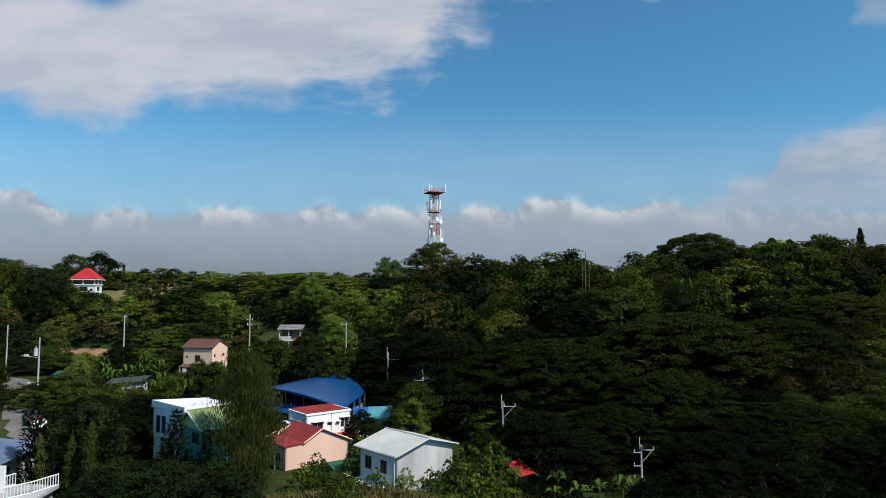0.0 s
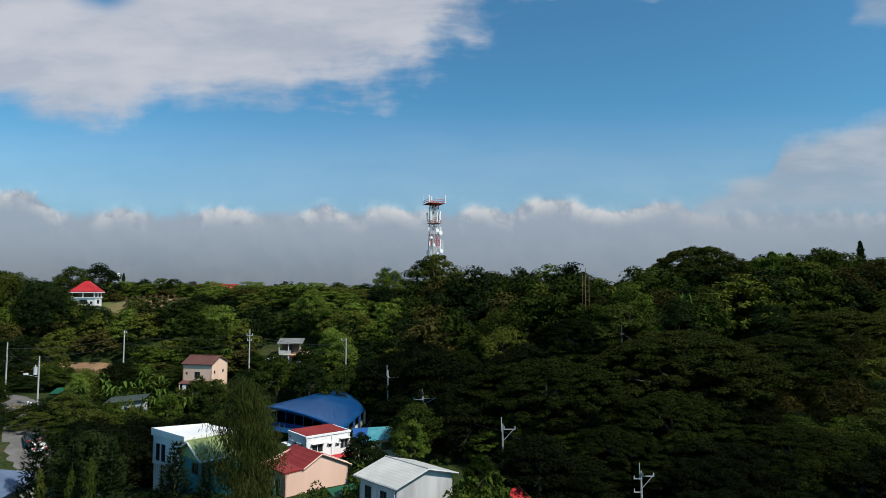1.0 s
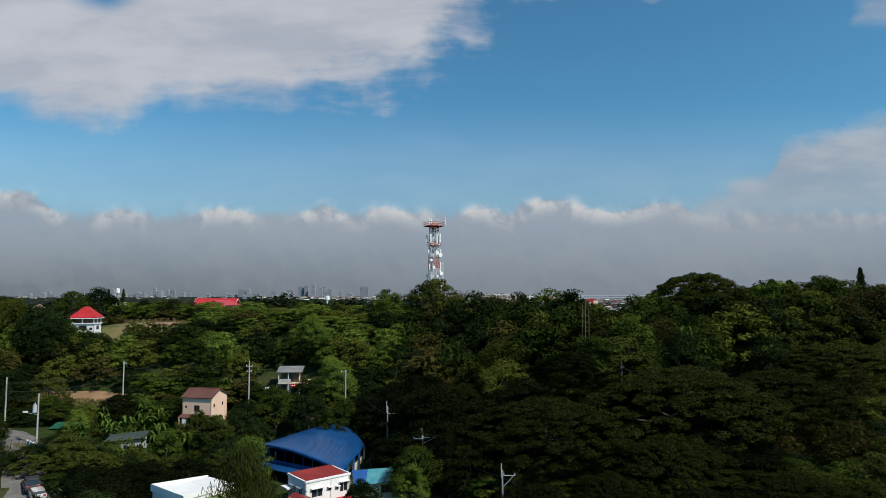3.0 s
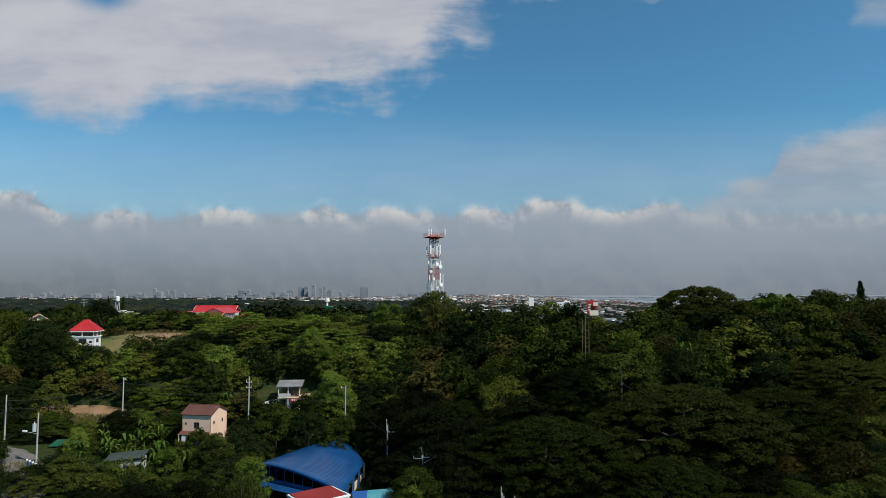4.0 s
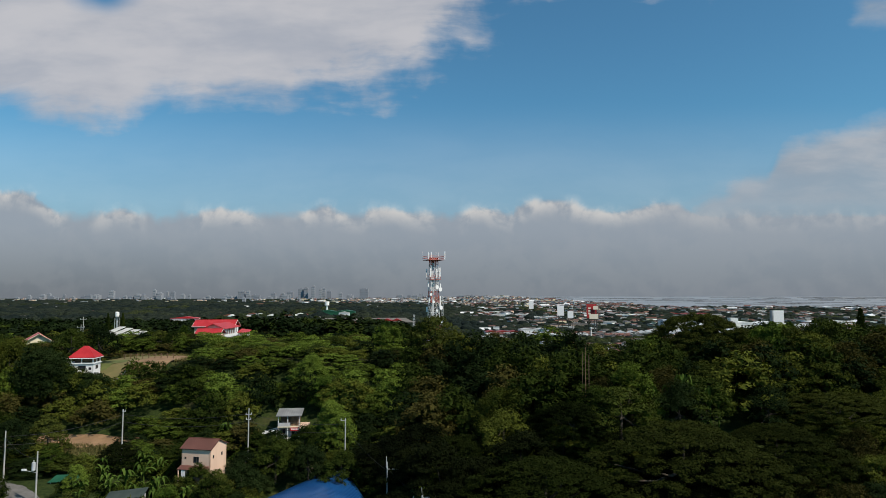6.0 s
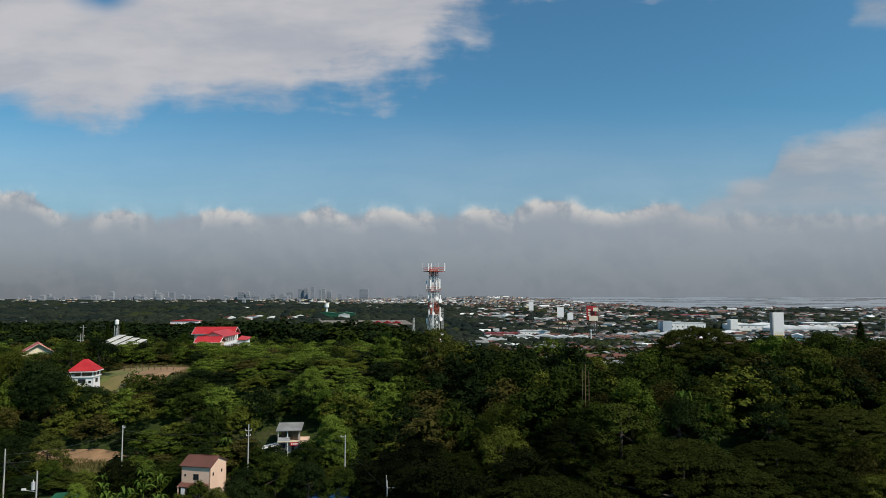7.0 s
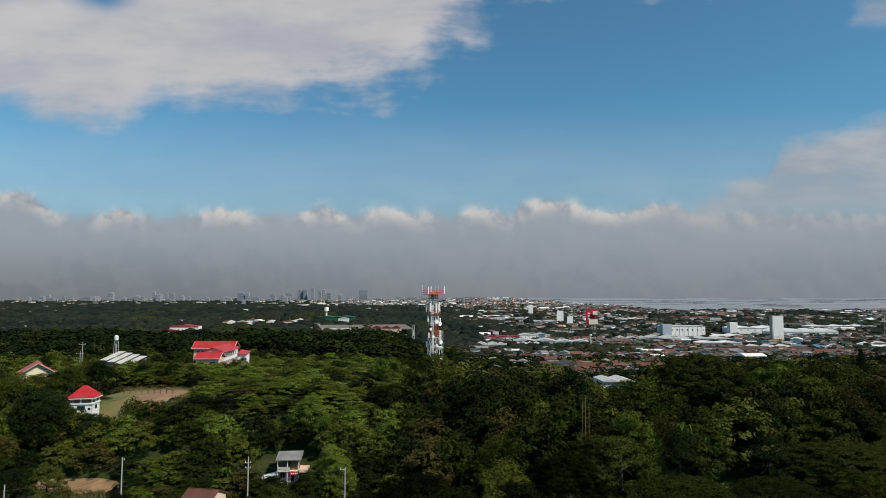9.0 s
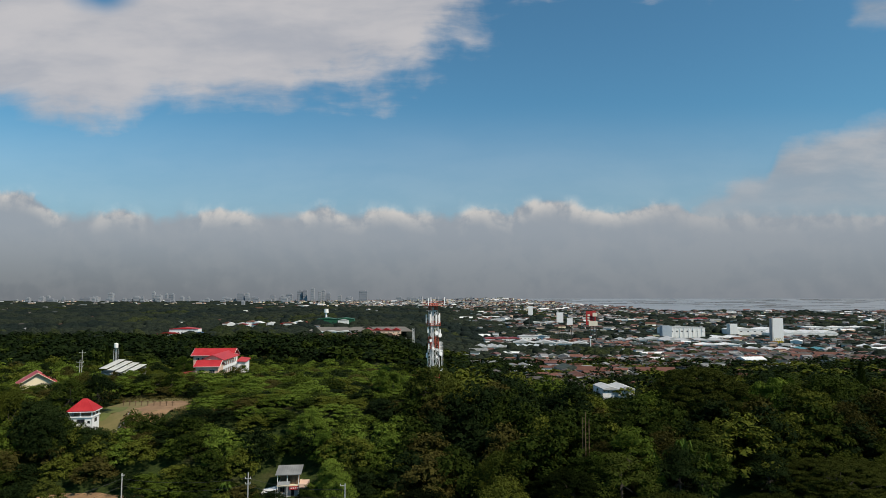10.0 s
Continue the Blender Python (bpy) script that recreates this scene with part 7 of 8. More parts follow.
rr = rng_of(420)
far_q = {"leaf_far_hazy": [[], [], 0], "leaf_far_hazy_dark": [[], [], 0], "leaf_far_green": [[], [], 0]}
far_l = {"leaf_dark": [], "leaf_deep": [], "leaf_olive": []}
town = []
y = 232.0
while y < 4850:
    w = 7.5 + 0.0165 * y
    x = -0.76 * y
    while x < 0.76 * y:
        px, py = x + rr.uniform(-0.4, 0.4) * w, y + rr.uniform(-0.5, 0.5) * w
        x += w * 0.72
        u = px / py
        if in_lake(px, py) or built_on(px, py) or (u < 0.0 and py < 320):
            continue
        # how built-up the plain is here
        t = float(smooth(-0.02, 0.16, u) * smooth(232, 290, py)) * (0.60 - 0.30 * float(smooth(840, 960, py)) + 0.22 * float(smooth(1500, 1900, py))) + 0.02 * float(smooth(500, 900, py))
        t += 0.30 * float(smooth(1900, 3200, py) * smooth(-0.35, -0.05, u)) + 0.02 * float(smooth(3000, 4200, py))
        t *= 0.45 + 1.1 * noise.noise(Vector((px * 0.004, py * 0.004, 3.0))) + 0.35
        if rr.random() < t:
            town.append((px, py))
            if rr.random() < (0.25 if py < 900 else 0.12):
                continue
        z = float(land(px, py))
        hgt = rr.uniform(6.5, 11.5) * (1 + 0.00012 * py) * (1 - 0.3 * min(1.0, t * 1.6)) * (1 - 0.62 * float(smooth(1500, 3800, py))) * rr.uniform(0.75, 1.3) * (1 - 0.3 * float(smooth(0.0, 0.1, u) * smooth(820, 900, py) * smooth(1700, 1500, py)))
        w0, w = w, w * rr.uniform(0.72, 1.35)
        a = rr.uniform(0, 6.283)
        ca, sa = math.cos(a), math.sin(a)
        m = np.array([[ca * w * 1.3, -sa * w * 1.3, 0], [sa * w * 1.3, ca * w * 1.3, 0], [0, 0, hgt * 1.15]])
        mat = "leaf_far_hazy" if noise.noise(Vector((px * 0.006, py * 0.003, 8.0))) + rr.uniform(-0.25, 0.25) < 0.12 else "leaf_far_hazy_dark"
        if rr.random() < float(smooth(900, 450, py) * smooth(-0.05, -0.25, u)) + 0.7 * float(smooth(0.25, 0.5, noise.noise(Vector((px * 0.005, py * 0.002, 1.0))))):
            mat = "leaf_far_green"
        if py < 620 and mat == "leaf_far_hazy_dark":
            mat = "leaf_far_hazy"
        cv, cf = CLUMPS[int(rr.integers(7))]
        vs, fs, n0 = far_q[mat]
        near = py < 620
        vs.append((cv * (0.7, 0.7, 0.66) if near else cv) @ m.T + np.array([px, py, z - 0.5]))
        fs.append(cf + n0)
        far_q[mat][2] += len(cv)
        w = w0
        if near:
            far_l[("leaf_dark", "leaf_deep", "leaf_deep", "leaf_deep", "leaf_olive")[int(rr.integers(4 if u < 0 else 5))]].append(SPRAYS[int(rr.integers(5))] @ m.T + np.array([px, py, z - 0.4]))
    y += w * 0.55
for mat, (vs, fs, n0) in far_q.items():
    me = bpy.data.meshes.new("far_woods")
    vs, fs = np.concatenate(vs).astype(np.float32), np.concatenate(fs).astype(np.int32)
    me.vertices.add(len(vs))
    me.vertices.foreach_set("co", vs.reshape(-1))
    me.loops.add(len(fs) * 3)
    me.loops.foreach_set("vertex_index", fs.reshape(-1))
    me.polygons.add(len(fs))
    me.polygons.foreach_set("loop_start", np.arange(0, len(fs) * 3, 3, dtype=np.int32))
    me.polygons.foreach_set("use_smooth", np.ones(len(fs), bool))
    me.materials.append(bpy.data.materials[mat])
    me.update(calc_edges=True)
    tagged(new("far_woods", me), "distant dark green woods across the plain, haze mixed into their colour", "woodland", kind="stuff")
for mat, qs in far_l.items():
    tagged(new("far_foliage", quads("far_foliage", np.concatenate(qs), bpy.data.materials[mat])), "dark green foliage of the woods on the plain", "woodland", kind="stuff")

# town houses
WORN = surface("weathered_roofing", (0.045, 0.040, 0.038), (0.11, 0.095, 0.085), 0.3, 0.8)
WORN_RED = surface("weathered_red_roofing", (0.075, 0.028, 0.018), (0.16, 0.062, 0.04), 0.3, 0.8)
ROOFS = [WORN, WORN_RED, ROOF_RUST, WORN, WORN, ROOF_OLD, ROOF_BROWN, surface("old_grey_roofing", (0.16, 0.165, 0.17), (0.28, 0.28, 0.28), 0.3, 0.7), ROOF_DULL, WORN_RED]
WALLS = [PLASTER_G, PLASTER_G, PLASTER_W, PLASTER_PEACH, PLASTER_CREAM]
HOUSES = []
for i in range(10):
    W, D, H = 7 + (i * 3 % 5), 6 + (i * 2 % 4), 3.2 + 2.8 * (i % 3 == 0)
    g = thing("town_house", Matrix(), ("small town house with a low-pitched metal roof", "two-storey town house with a low-pitched metal roof")[i % 3 == 0], "house", "town houses")
    rows_w = [(1.0 + 2.6 * k, 2.2 + 2.6 * k, zz + 1.0, zz + 2.2, 1) for k in range(int(W / 2.7)) for zz in ((0, 2.8) if i % 3 == 0 else (0,))]
    shell(g, W, D, -4, H, WALLS[i % 5], {0: rows_w}, {1: [(D / 2, H + 1.3)], 3: [(D / 2, H + 1.3)]}, FRAME_D)
    roof_gable(g, W, D, H, H + 1.3, ROOFS[i], 0.5, along="x")
    for o in list(g.children):
        if o.name.startswith(("ridge_cap", "floor_slab")):
            bpy.data.objects.remove(o)
    HOUSES.append(g)
for k in range(16):  # a few roofs among the trees in front of the yard
    copy_thing(HOUSES[int(rr.integers(10))], pose(-150 + k * 7.5 + rr.uniform(-3, 3), 640 + rr.uniform(-25, 25), float(land(-100, 640)) + 3.4, 0, 0, rr.uniform(-30, 30)))
town.sort(key=lambda p: p[1])
for k, (px, py) in enumerate(town[:150]):
    copy_thing(HOUSES[int(rr.integers(10))], pose(px, py, float(land(px, py)) - 0.3, 0, 0, rr.choice([8, 98, -20, 70]) + rr.uniform(-12, 12)))
roof_v, roof_f, roof_i, wall_v, wall_f, wall_i = [], [], [], [], [], []
for px, py in town[150:]:
    for _ in range(1 + int(rr.random() < 0.8) + int(py > 1700)):
        x, y = px + rr.uniform(-6, 6) * (1 + py / 1500), py + rr.uniform(-6, 6) * (1 + py / 1500)
        grow = min(0.78 + py / 3000, 1.35)
        W, D, H = rr.uniform(6, 12) * grow, rr.uniform(6, 10) * grow, rr.uniform(3, 7) * (1.3 if rr.random() < 0.1 else 1) * (1 + py / 6000)
        big = rr.random() < 0.09
        if big:
            W, D = W * rr.uniform(1.8, 3.2), D * rr.uniform(1.3, 2.0)
        a = rr.choice([0.15, 1.7, -0.35, 1.2]) + rr.uniform(-0.4, 0.4)
        z = float(land(x, y))
        ca, sa = math.cos(a), math.sin(a)

        def at_(u, v, h):
            return (x + ca * u - sa * v, y + sa * u + ca * v, z + h)
        b = len(wall_v)
        wall_v += [at_(u, v, h) for h in (-4, H) for u, v in ((-W / 2, -D / 2), (W / 2, -D / 2), (W / 2, D / 2), (-W / 2, D / 2))]
        wall_f += [(b + i, b + (i + 1) % 4, b + 4 + (i + 1) % 4, b + 4 + i) for i in range(4)]
        wall_i += [int(rr.integers(5))] * 4
        b = len(roof_v)
        o, r = 0.4, H + D * 0.16
        roof_v += [at_(-W / 2 - o, -D / 2 - o, H - 0.1), at_(W / 2 + o, -D / 2 - o, H - 0.1), at_(W / 2 + o, 0, r), at_(-W / 2 - o, 0, r), at_(W / 2 + o, D / 2 + o, H - 0.1), at_(-W / 2 - o, D / 2 + o, H - 0.1)]
        roof_f += [(b, b + 1, b + 2, b + 3), (b + 3, b + 2, b + 4, b + 5), (b + 1, b + 4, b + 2), (b, b + 3, b + 5)]
        roof_i += [10 if big and rr.random() < (0.15 if py < 900 else 0.26) else int(rr.integers(10))] * 4
tagged(new("far_town_walls", mesh_of("far_town_walls", wall_v, wall_f, WALLS, wall_i)), "pale walls of the crowded distant town", "town", kind="stuff")
tagged(new("far_town_roofs", mesh_of("far_town_roofs", roof_v, roof_f, ROOFS + [ROOF_WHITE], roof_i)), "red, rusty and pale roofs of the distant town", "town", kind="stuff")

# ---- large buildings of the plain ----


def warehouse(x, y, W, D, H, roof, turn=0, bays=1, rise=2.5, arched=False, label="long industrial warehouse with a pale metal roof", wall=None, base=None):
    z = float(land(x, y)) if base is None else base
    g = thing("warehouse", pose(x, y, z, 0, 0, turn), label, "warehouse", "warehouses")
    wins = [(W * (k + 0.36) / 8, W * (k + 0.64) / 8, H * 0.55, H * 0.70, 1) for k in range(8)]
    shell(g, W, D, -6, H, wall or PLASTER_W, {0: wins}, None, FRAME_D)
    bw = W / bays
    for k in range(bays):
        n = 9 if arched else 3
        prof = [(k * bw + bw * t, H + rise * (math.sin(math.pi * t) if arched else 1 - abs(2 * t - 1))) for t in np.linspace(0, 1, n)]
        bm = bmesh.new()
        a = [bm.verts.new((px, -0.8, pz)) for px, pz in prof] + [bm.verts.new((prof[-1][0], -0.8, H - 0.3)), bm.verts.new((prof[0][0], -0.8, H - 0.3))]
        b = [bm.verts.new((v.co.x, D + 0.8, v.co.z)) for v in a]
        bm.faces.new(a), bm.faces.new(b[::-1])
        for i in range(len(a)):
            j = (i + 1) % len(a)
            bm.faces.new((a[j], a[i], b[i], b[j]))
        part("roof", bm, roof, g)
    return g


ROOF_PALE = ribbed("pale_industrial_roofing", (0.38, 0.39, 0.39), (0.52, 0.52, 0.51), 2.5)
BLUEGREY = surface("blue_grey_cladding", (0.30, 0.36, 0.42), (0.42, 0.47, 0.52), 0.05, 0.6)
warehouse(54, 895, 52, 24, 6, ROOF_PALE, 4, 4, 2.5)
warehouse(106, 890, 46, 26, 6.5, ROOF_WHITE, 6, 5, 3.0)
warehouse(50, 925, 34, 18, 7, ROOF_PALE, 4, 2)
warehouse(116, 1040, 70, 34, 7, ROOF_PALE, -6, 2, 4.0)
warehouse(186, 1030, 52, 34, 6, ROOF_PALE, -6, 2, 3.0)
warehouse(84, 1240, 70, 26, 8, ROOF_RED, 3, 3, 2.0)
warehouse(152, 1250, 60, 26, 12, ROOF_PALE, 3, 2, 2.0)
warehouse(330, 1200, 60, 40, 7, ROOF_PALE, -8, 3, 3.5)
warehouse(385, 1190, 60, 50, 8, ROOF_PALE, -8, 2, 3.5, wall=PLASTER_CREAM)
f = warehouse(470, 1345, 88, 40, 21, ROOF_PALE, 2, 1, 1.0, label="tall white factory hall with pilasters and blue-grey corner tower")
for k in range(9):
    part("pilaster", boxed(4 + k * 9.6, 5.4 + k * 9.6, -0.6, -0.02, -6, 21), PLASTER_W, f)
part("corner_tower", boxed(-6, 14, -6, 10, -6, 25), BLUEGREY, f)
warehouse(395, 1130, 120, 40, 8, ROOF_PALE, 0, 4, 2.5)
warehouse(540, 1260, 70, 36, 8, ROOF_WHITE, 10, 2, 4.0)
f = warehouse(636, 1400, 120, 50, 12, ROOF_WHITE, -2, 2, 4.0, label="broad white factory with a tall end block")
part("end_block", boxed(-4, 12, -6, 12, -6, 24), PLASTER_W, f)
warehouse(700, 1345, 140, 46, 9, ROOF_WHITE, 1, 4, 6.0, True, label="white factory with four arched roof bays")
warehouse(374, 925, 62, 24, 8, ROOF_WHITE, 0, 2, 2.0)
g = warehouse(382, 790, 55, 24, 6, ROOF_WHITE, -4, 3, 4.5)
warehouse(448, 800, 42, 26, 6, ROOF_TEAL, -6, 2, 3.0, label="shed with a faded teal metal roof")
warehouse(870, 1500, 160, 40, 8, ROOF_WHITE, 2, 3, 2.0)
warehouse(225, 1650, 90, 40, 8, ROOF_PALE, 3, 2, 2.5)
warehouse(130, 1750, 120, 40, 8, ROOF_PALE, 3, 2, 2.5)
warehouse(430, 1750, 130, 40, 8, ROOF_WHITE, -3, 3, 2.5)
warehouse(640, 1800, 120, 40, 8, ROOF_RED, -3, 3, 2.5)
warehouse(65.0, 258, 13.2, 13, 3.2, ROOF_PALE, 3, 2, 0.9, base=12.8, label="white-roofed hall just behind the ridge")
warehouse(-27, 560, 28, 12, 6, ROOF_WHITE, 4, 1, 1.5)
warehouse(50, 556, 14, 10, 6, ROOF_WHITE, -10, 1, 1.5)
# to the west: the green hall, the quarry-like yard, tiled-roof estate
g = warehouse(-216, 1095, 64, 26, 15, ROOF_GREEN, 4, 2, 2.5, label="green-clad hall on the plain", wall=ROOF_GREEN)
warehouse(-178, 1088, 18, 8, 13, ROOF_PALE, 4, 1, 2.0)
g = thing("water_tower", pose(-206, 1130, float(land(-206, 1130))), "white round water tank on a concrete shaft", "water tower")
part("shaft", tube(bmesh.new(), (0, 0, -3), (0, 0, 26), 2.0, 1.6, 14), PLASTER_W, g)
part("tank", tube(bmesh.new(), (0, 0, 25), (0, 0, 32), 4.2, 3.8, 18), PLASTER_W, g)
YARD = surface("grey_yard_roof", (0.10, 0.092, 0.08), (0.20, 0.18, 0.155), 0.05, 0.9, fine=0.8)
g = thing("warehouse", pose(-190, 890, float(land(-112, 905)), 0, 0, 6), "vast grey-brown roof over a yard, tilted to fit the camera's view", "warehouse", "warehouses")
# Back edge raised so the roof's surface shows from the camera.
part("roof", slab(bmesh.new(), [(0, 0, 4), (150, 0, 4), (140, 46, 8.5), (10, 46, 8.5)], 0.6), YARD, g)
for x in range(0, 151, 25):
    part("column", boxed(x - 0.6, x + 0.6, 0.3, 1.5, -8, 3.6), PLASTER_G, g)
part("back_wall", boxed(10, 140, 45.2, 45.9, -8, 7.8), PLASTER_G, g)
warehouse(-182, 868, 60, 14, 5, ROOF_PALE, 6, 3, 1.5)
warehouse(-108, 862, 52, 20, 7, ROOF_RED, 2, 4, 3.0, label="hall with wavy red roof bays", wall=PLASTER_PEACH)
warehouse(-330, 770, 34, 14, 12, ROOF_RED2, 4, 1, 2.0, label="red-roofed three-storey hall among trees", wall=PLASTER_W)
warehouse(-338, 755, 24, 8, 7, ROOF_RED, 4, 1, 2.0, label="red-roofed annexe among trees")
warehouse(-296, 752, 16, 8, 7, ROOF_NAVY, 4, 1, 2.0, label="blue-roofed house among trees")
rr = rng_of(9)
for k in range(16):
    warehouse(-370 + k * 8.2 + rr.uniform(-3, 3), 1075 + rr.uniform(-30, 40), rr.uniform(12, 20), 10, rr.uniform(6, 10), (ROOF_RUST, ROOF_PALE, ROOF_WHITE, ROOF_RED)[k % 4], rr.uniform(-20, 20), 1, 2.4, label="estate house with a pale or tiled roof")

# signs and boards
CREAM = surface("cream_board", (0.62, 0.56, 0.45), (0.70, 0.64, 0.52), 0.1, 0.5)
REDB = surface("red_board", (0.30, 0.02, 0.02), (0.38, 0.03, 0.03), 0.1, 0.5)


def billboard(x, y, W, z0, z1, mat, label, legs=FRAME_D):
    zg = float(land(x, y))
    g = thing("billboard", pose(x, y, zg), label, "billboard", "billboards")
    for k in (0.2, 0.8):
        part("leg", tube(bmesh.new(), (W * k, 1.2, -3), (W * k, 1.2, z1 - zg - 1), 0.6), legs, g)
    part("panel", boxed(0, W, -0.3, 0.3, z0 - zg, z1 - zg, bevel=0.1), mat, g)
    return g, zg


g, zg = billboard(573, 1100, 18.0, -20.7, 18.6, ANT, "tall blank white board on a yellow lattice base", YELLOW)
part("panel_back", boxed(-1.8, -0.05, -0.2, 9, -20.7 - zg, 18.4 - zg), PLASTER_G, g)
bm = bmesh.new()
for k in range(5):
    tube(bm, (k * 4.0, -0.2, -4), (k * 4.0, -0.2, -20.7 - zg), 0.5, sides=5)
for k in range(4):
    for z0, z1 in ((-4, 5), (5, 14)):
        tube(bm, (k * 4.0, -0.2, z0), (k * 4.0 + 4, -0.2, z1), 0.35, sides=4)
        tube(bm, (k * 4.0 + 4, -0.2, z0), (k * 4.0, -0.2, z1), 0.35, sides=4)
box(bm, 0, 18.0, 2, 2.4, -4, -21 - zg)
part("lattice_base", bm, YELLOW, g)
g, zg = billboard(277, 1222, 19, 1.5, 28.5, REDB, "red board with cream bars and two cream oval plates")
for k in range(3):
    part("plate_bar", boxed(3.0, 8.0, -0.5, -0.3, 9 + k * 5 - zg, 12 + k * 5 - zg, bevel=0.3), CREAM, g)
g, zg = billboard(289, 1218, 9, 18.0, 25.0, CREAM, "cream oval board beside the red one")
g, zg = billboard(280, 1212, 17, 0.0, 9.5, CREAM, "wide cream board below the red one")
billboard(222, 1230, 13, 6.0, 25.5, ANT, "blank white board on steel legs")
billboard(238, 1210, 11, 2.0, 15.0, ANT, "blank white board on steel legs")
billboard(204, 1500, 11, 14.0, 34.0, ANT, "blank white board on steel legs")
g = thing("mast", pose(210, 900, float(land(210, 900))), "slender white lighting mast with a round head", "mast")
part("shaft", tube(bmesh.new(), (0, 0, -2), (0, 0, 20), 1.0, 0.7), PLASTER_W, g)
part("head", tube(bmesh.new(), (0, 0, 19), (0, 0, 21), 1.9, 1.9, 12), PLASTER_W, g)
for x, y, h in ((-27, 600, 26), (930, 1330, 48), (955, 1350, 44)):
    g = thing("lattice_mast", pose(x, y, float(land(x, y))), "grey steel lattice mast", "mast")
    s = h / 18
    for sx, sy in ((1, 1), (-1, 1), (-1, -1), (1, -1)):
        part("leg", tube(bmesh.new(), (sx * s, sy * s, -2), (sx * s * 0.5, sy * s * 0.5, h), 0.16, sides=4), STEEL, g)
    bm = bmesh.new()
    for k in range(9):
        w = s * (1 - 0.05 * k)
        tube(bm, (-w, -w, h * k / 9), (w, -w, h * (k + 1) / 9), 0.12, sides=4)
        tube(bm, (w, -w, h * k / 9), (-w, -w, h * (k + 1) / 9), 0.12, sides=4)
    part("bracing", bm, STEEL, g)

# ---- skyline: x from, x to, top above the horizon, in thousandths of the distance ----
# Concrete and glass tones with the distance haze mixed into the colour.
HAZE_A = surface("hazed_concrete", (0.19, 0.205, 0.235), (0.25, 0.265, 0.29), 0.01, 0.9, fine=0.05)
HAZE_B = surface("hazed_pale_concrete", (0.23, 0.245, 0.27), (0.32, 0.335, 0.355), 0.01, 0.9, fine=0.05)
HAZE_G = surface("hazed_glass", (0.18, 0.20, 0.23), (0.24, 0.26, 0.285), 0.02, 0.7, fine=0.05)
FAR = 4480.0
SKY = [(-624, 6, 4), (-553, 12, 2), (-526, 8, 8), (-504, 6, 0), (-486, 9, 3), (-474, 5, 3), (-457, 5, 10), (-452, 10, 5), (-436, 4, 7), (-430, 8, 7), (-413, 6, 3), (-401, 4, 2), (-323, 12, 8), (-310, 6, 8),
       (-302, 9, 2), (-271, 8, 5), (-254, 5, 5), (-246, 11, 7), (-228, 9, 12), (-219, 7, 13), (-207, 6, 16), (-195, 5, 11), (-190, 6, 13), (-182, 7, 8), (-164, 6, 5), (-131, 15, 12)]
rr = rng_of(31)


def tower_block(u, w, top, d, mat):
    x, W = u * d, w * d
    z = float(land(x, d))
    H = 52.5 + top * d - z
    g = thing("high_rise", pose(x, d, z), "hazy distant high-rise tower block on the skyline", "high-rise", "skyline towers")
    D = W * 0.8
    part("shaft", boxed(0, W, 0, D, -10, H), mat, g)
    n = max(2, int(H / 14))
    for k in range(n):
        part("window_band", boxed(W * 0.06, W * 0.94, -1.2, -0.05, H * (k + 0.35) / n, H * (k + 0.7) / n), HAZE_G, g)
    part("crown", boxed(W * 0.25, W * 0.75, D * 0.2, D * 0.8, H, H + 5), mat, g)


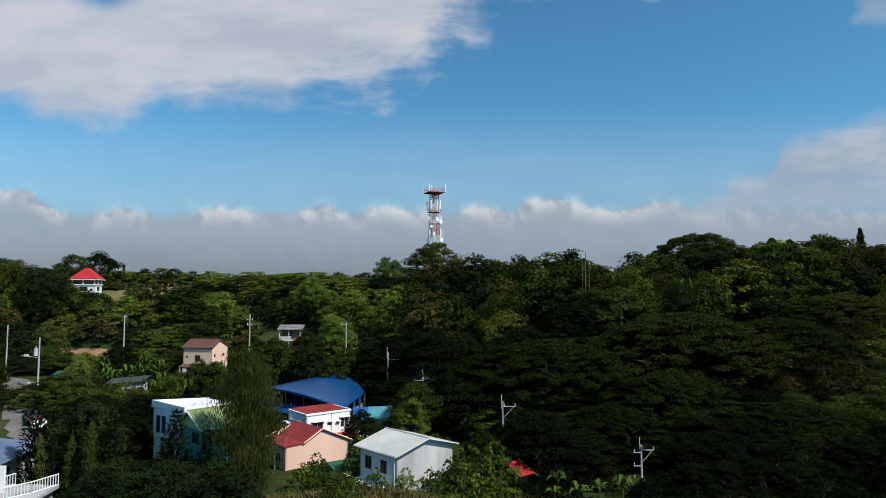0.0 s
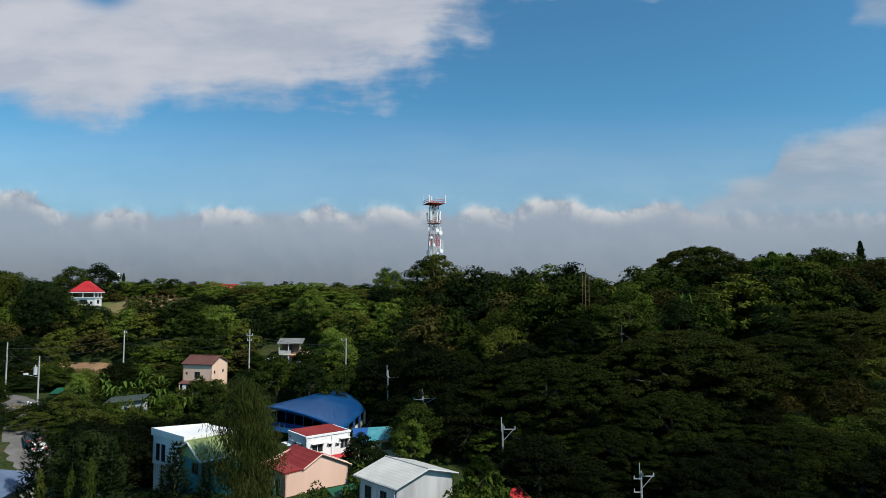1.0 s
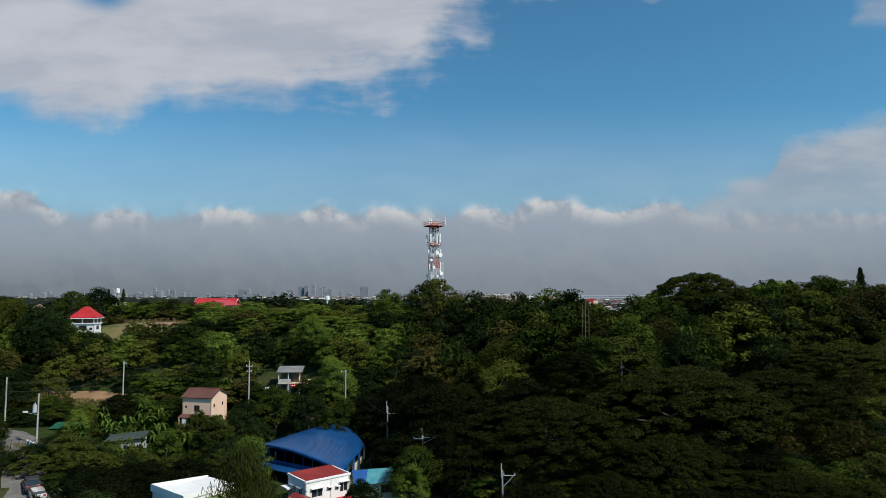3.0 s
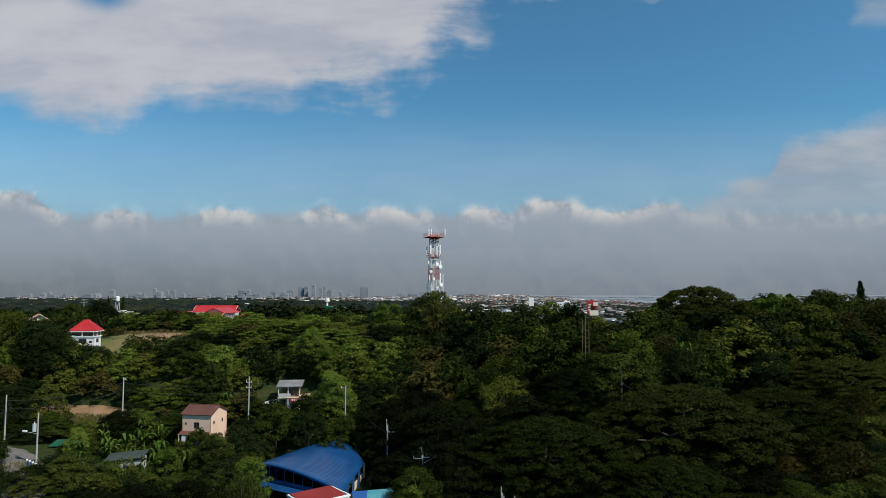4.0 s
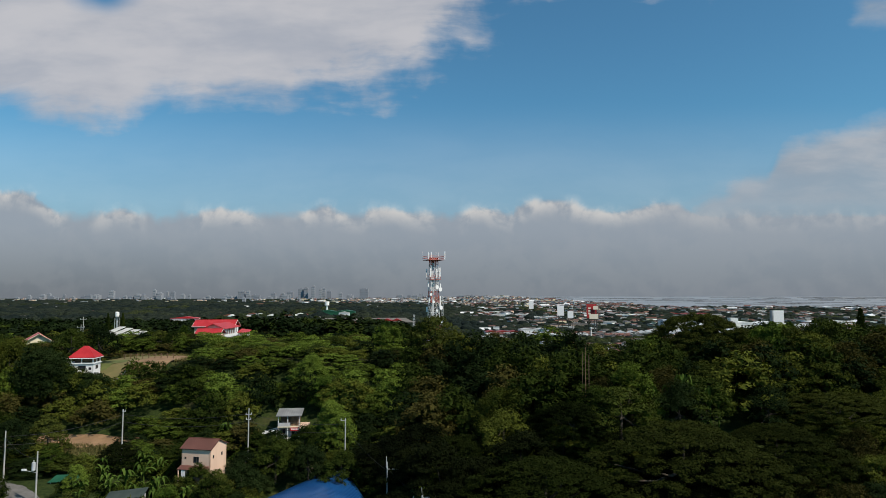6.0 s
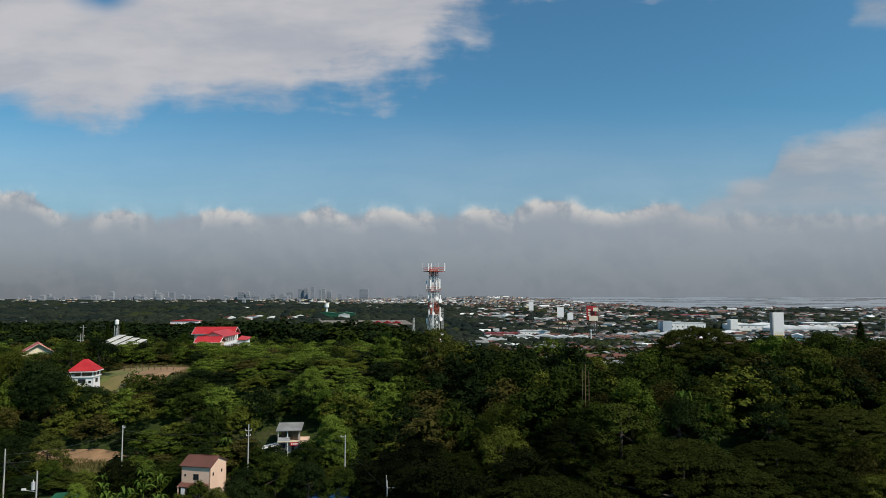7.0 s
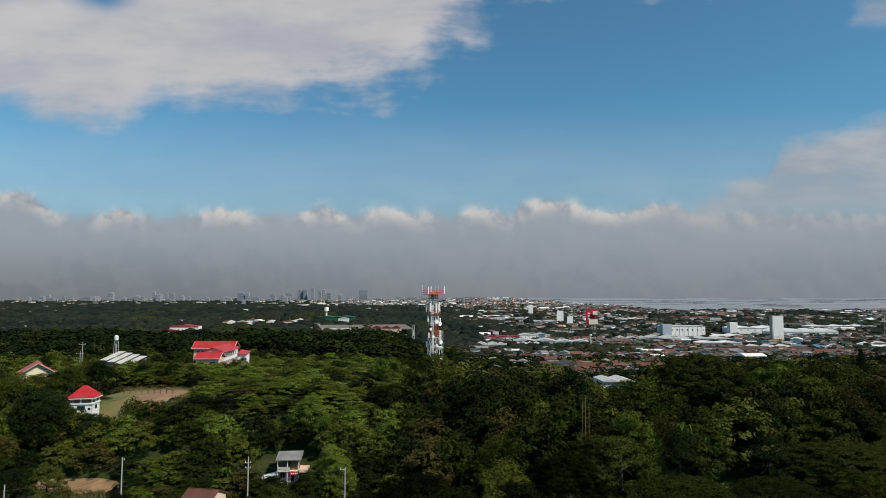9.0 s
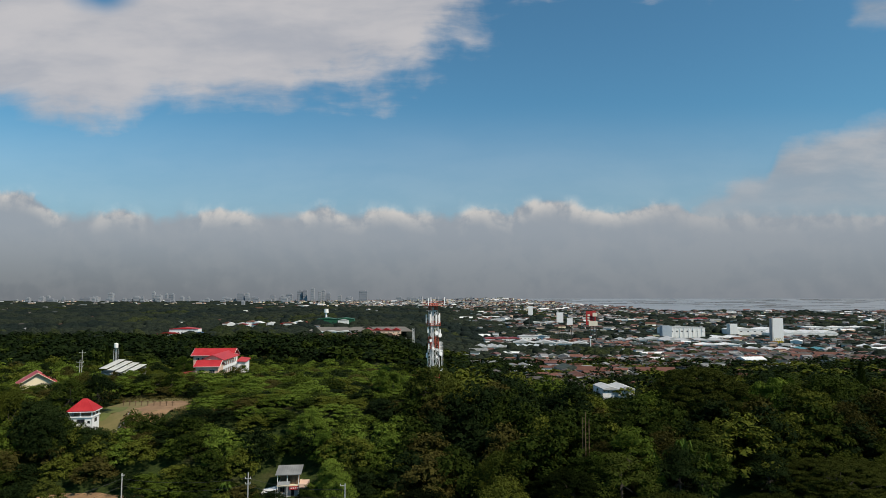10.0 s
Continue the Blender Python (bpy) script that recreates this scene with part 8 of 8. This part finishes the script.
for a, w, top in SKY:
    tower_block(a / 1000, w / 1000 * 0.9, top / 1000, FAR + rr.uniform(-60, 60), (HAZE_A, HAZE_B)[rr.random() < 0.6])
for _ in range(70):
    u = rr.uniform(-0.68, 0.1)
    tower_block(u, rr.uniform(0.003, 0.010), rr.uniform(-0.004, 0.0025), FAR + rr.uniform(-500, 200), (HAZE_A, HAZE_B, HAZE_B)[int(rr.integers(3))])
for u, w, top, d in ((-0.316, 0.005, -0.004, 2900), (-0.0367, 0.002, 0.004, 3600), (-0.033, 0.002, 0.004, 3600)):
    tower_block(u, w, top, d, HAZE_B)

# ---- the lake with its fish pens ----
WATER, n = material("lake_water")
at = n.add("ShaderNodeTexCoord").outputs["Object"]
rip = n.noise(n.add("ShaderNodeMapping", {0: at, 3: (0.02, 0.10, 1)}).outputs[0], 1.0, 4, 0.6)
finish(n, n.mix(rip, (0.19, 0.195, 0.20), (0.25, 0.25, 0.255)), 0.35, 0.0, rip, 0.5, 0.4)
v, f = [], []
us = np.linspace(0.09, 0.85, 40)
for u in us:
    d0 = float(np.interp(u, [0.0, 0.08, 0.12, 0.2, 0.35, 1.0], [6000, 5000, 4300, 3150, 2250, 2200]))
    for d in np.linspace(min(d0, 4800), 4940, 14):
        v.append((u * d, d, float(land(u * d, d)) + 1.2))
for i in range(39):
    for j in range(13):
        a = i * 14 + j
        f.append((a, a + 14, a + 15, a + 1))
tagged(new("water", mesh_of("water", v, f, WATER, flat=False)), "wide grey lake reaching the hazy horizon", "lake", kind="structure")
rr = rng_of(55)
q = []
PEN = surface("fish_pen_stakes", (0.09, 0.095, 0.10), (0.13, 0.135, 0.14), 1.0, 0.9)
for _ in range(150):
    d = rr.uniform(2300, 4700)
    u = rr.uniform(0.12, 0.78)
    x = u * d
    if not in_lake(x, d - 60):
        continue
    L = rr.uniform(0.015, 0.07) * d
    a, b = x - L / 2, x + L / 2
    za, zb = float(land(a, d)) + 1.3, float(land(b, d)) + 1.3
    h = 0.00035 * d
    q.append([(a, d, za), (b, d, zb), (b, d, zb + h), (a, d, za + h)])
tagged(new("fish_pens", quads("fish_pens", q, PEN)), "rows of dark fish-pen stakes in the lake", "fish pens", kind="stuff")

# the kinds themselves are not part of the place
for t in FOREST + BRIGHT + RAIN + SHADY + AIRY + WOOD_THIN + WOOD_DARK + WOOD_BRIGHT + MANGO + BUSH + BANANAS + [CASU, PINE, MAST, CYPRESS, PLUME] + HOUSES:
    for o in list(t.children_recursive) + [t]:
        bpy.data.objects.remove(o)
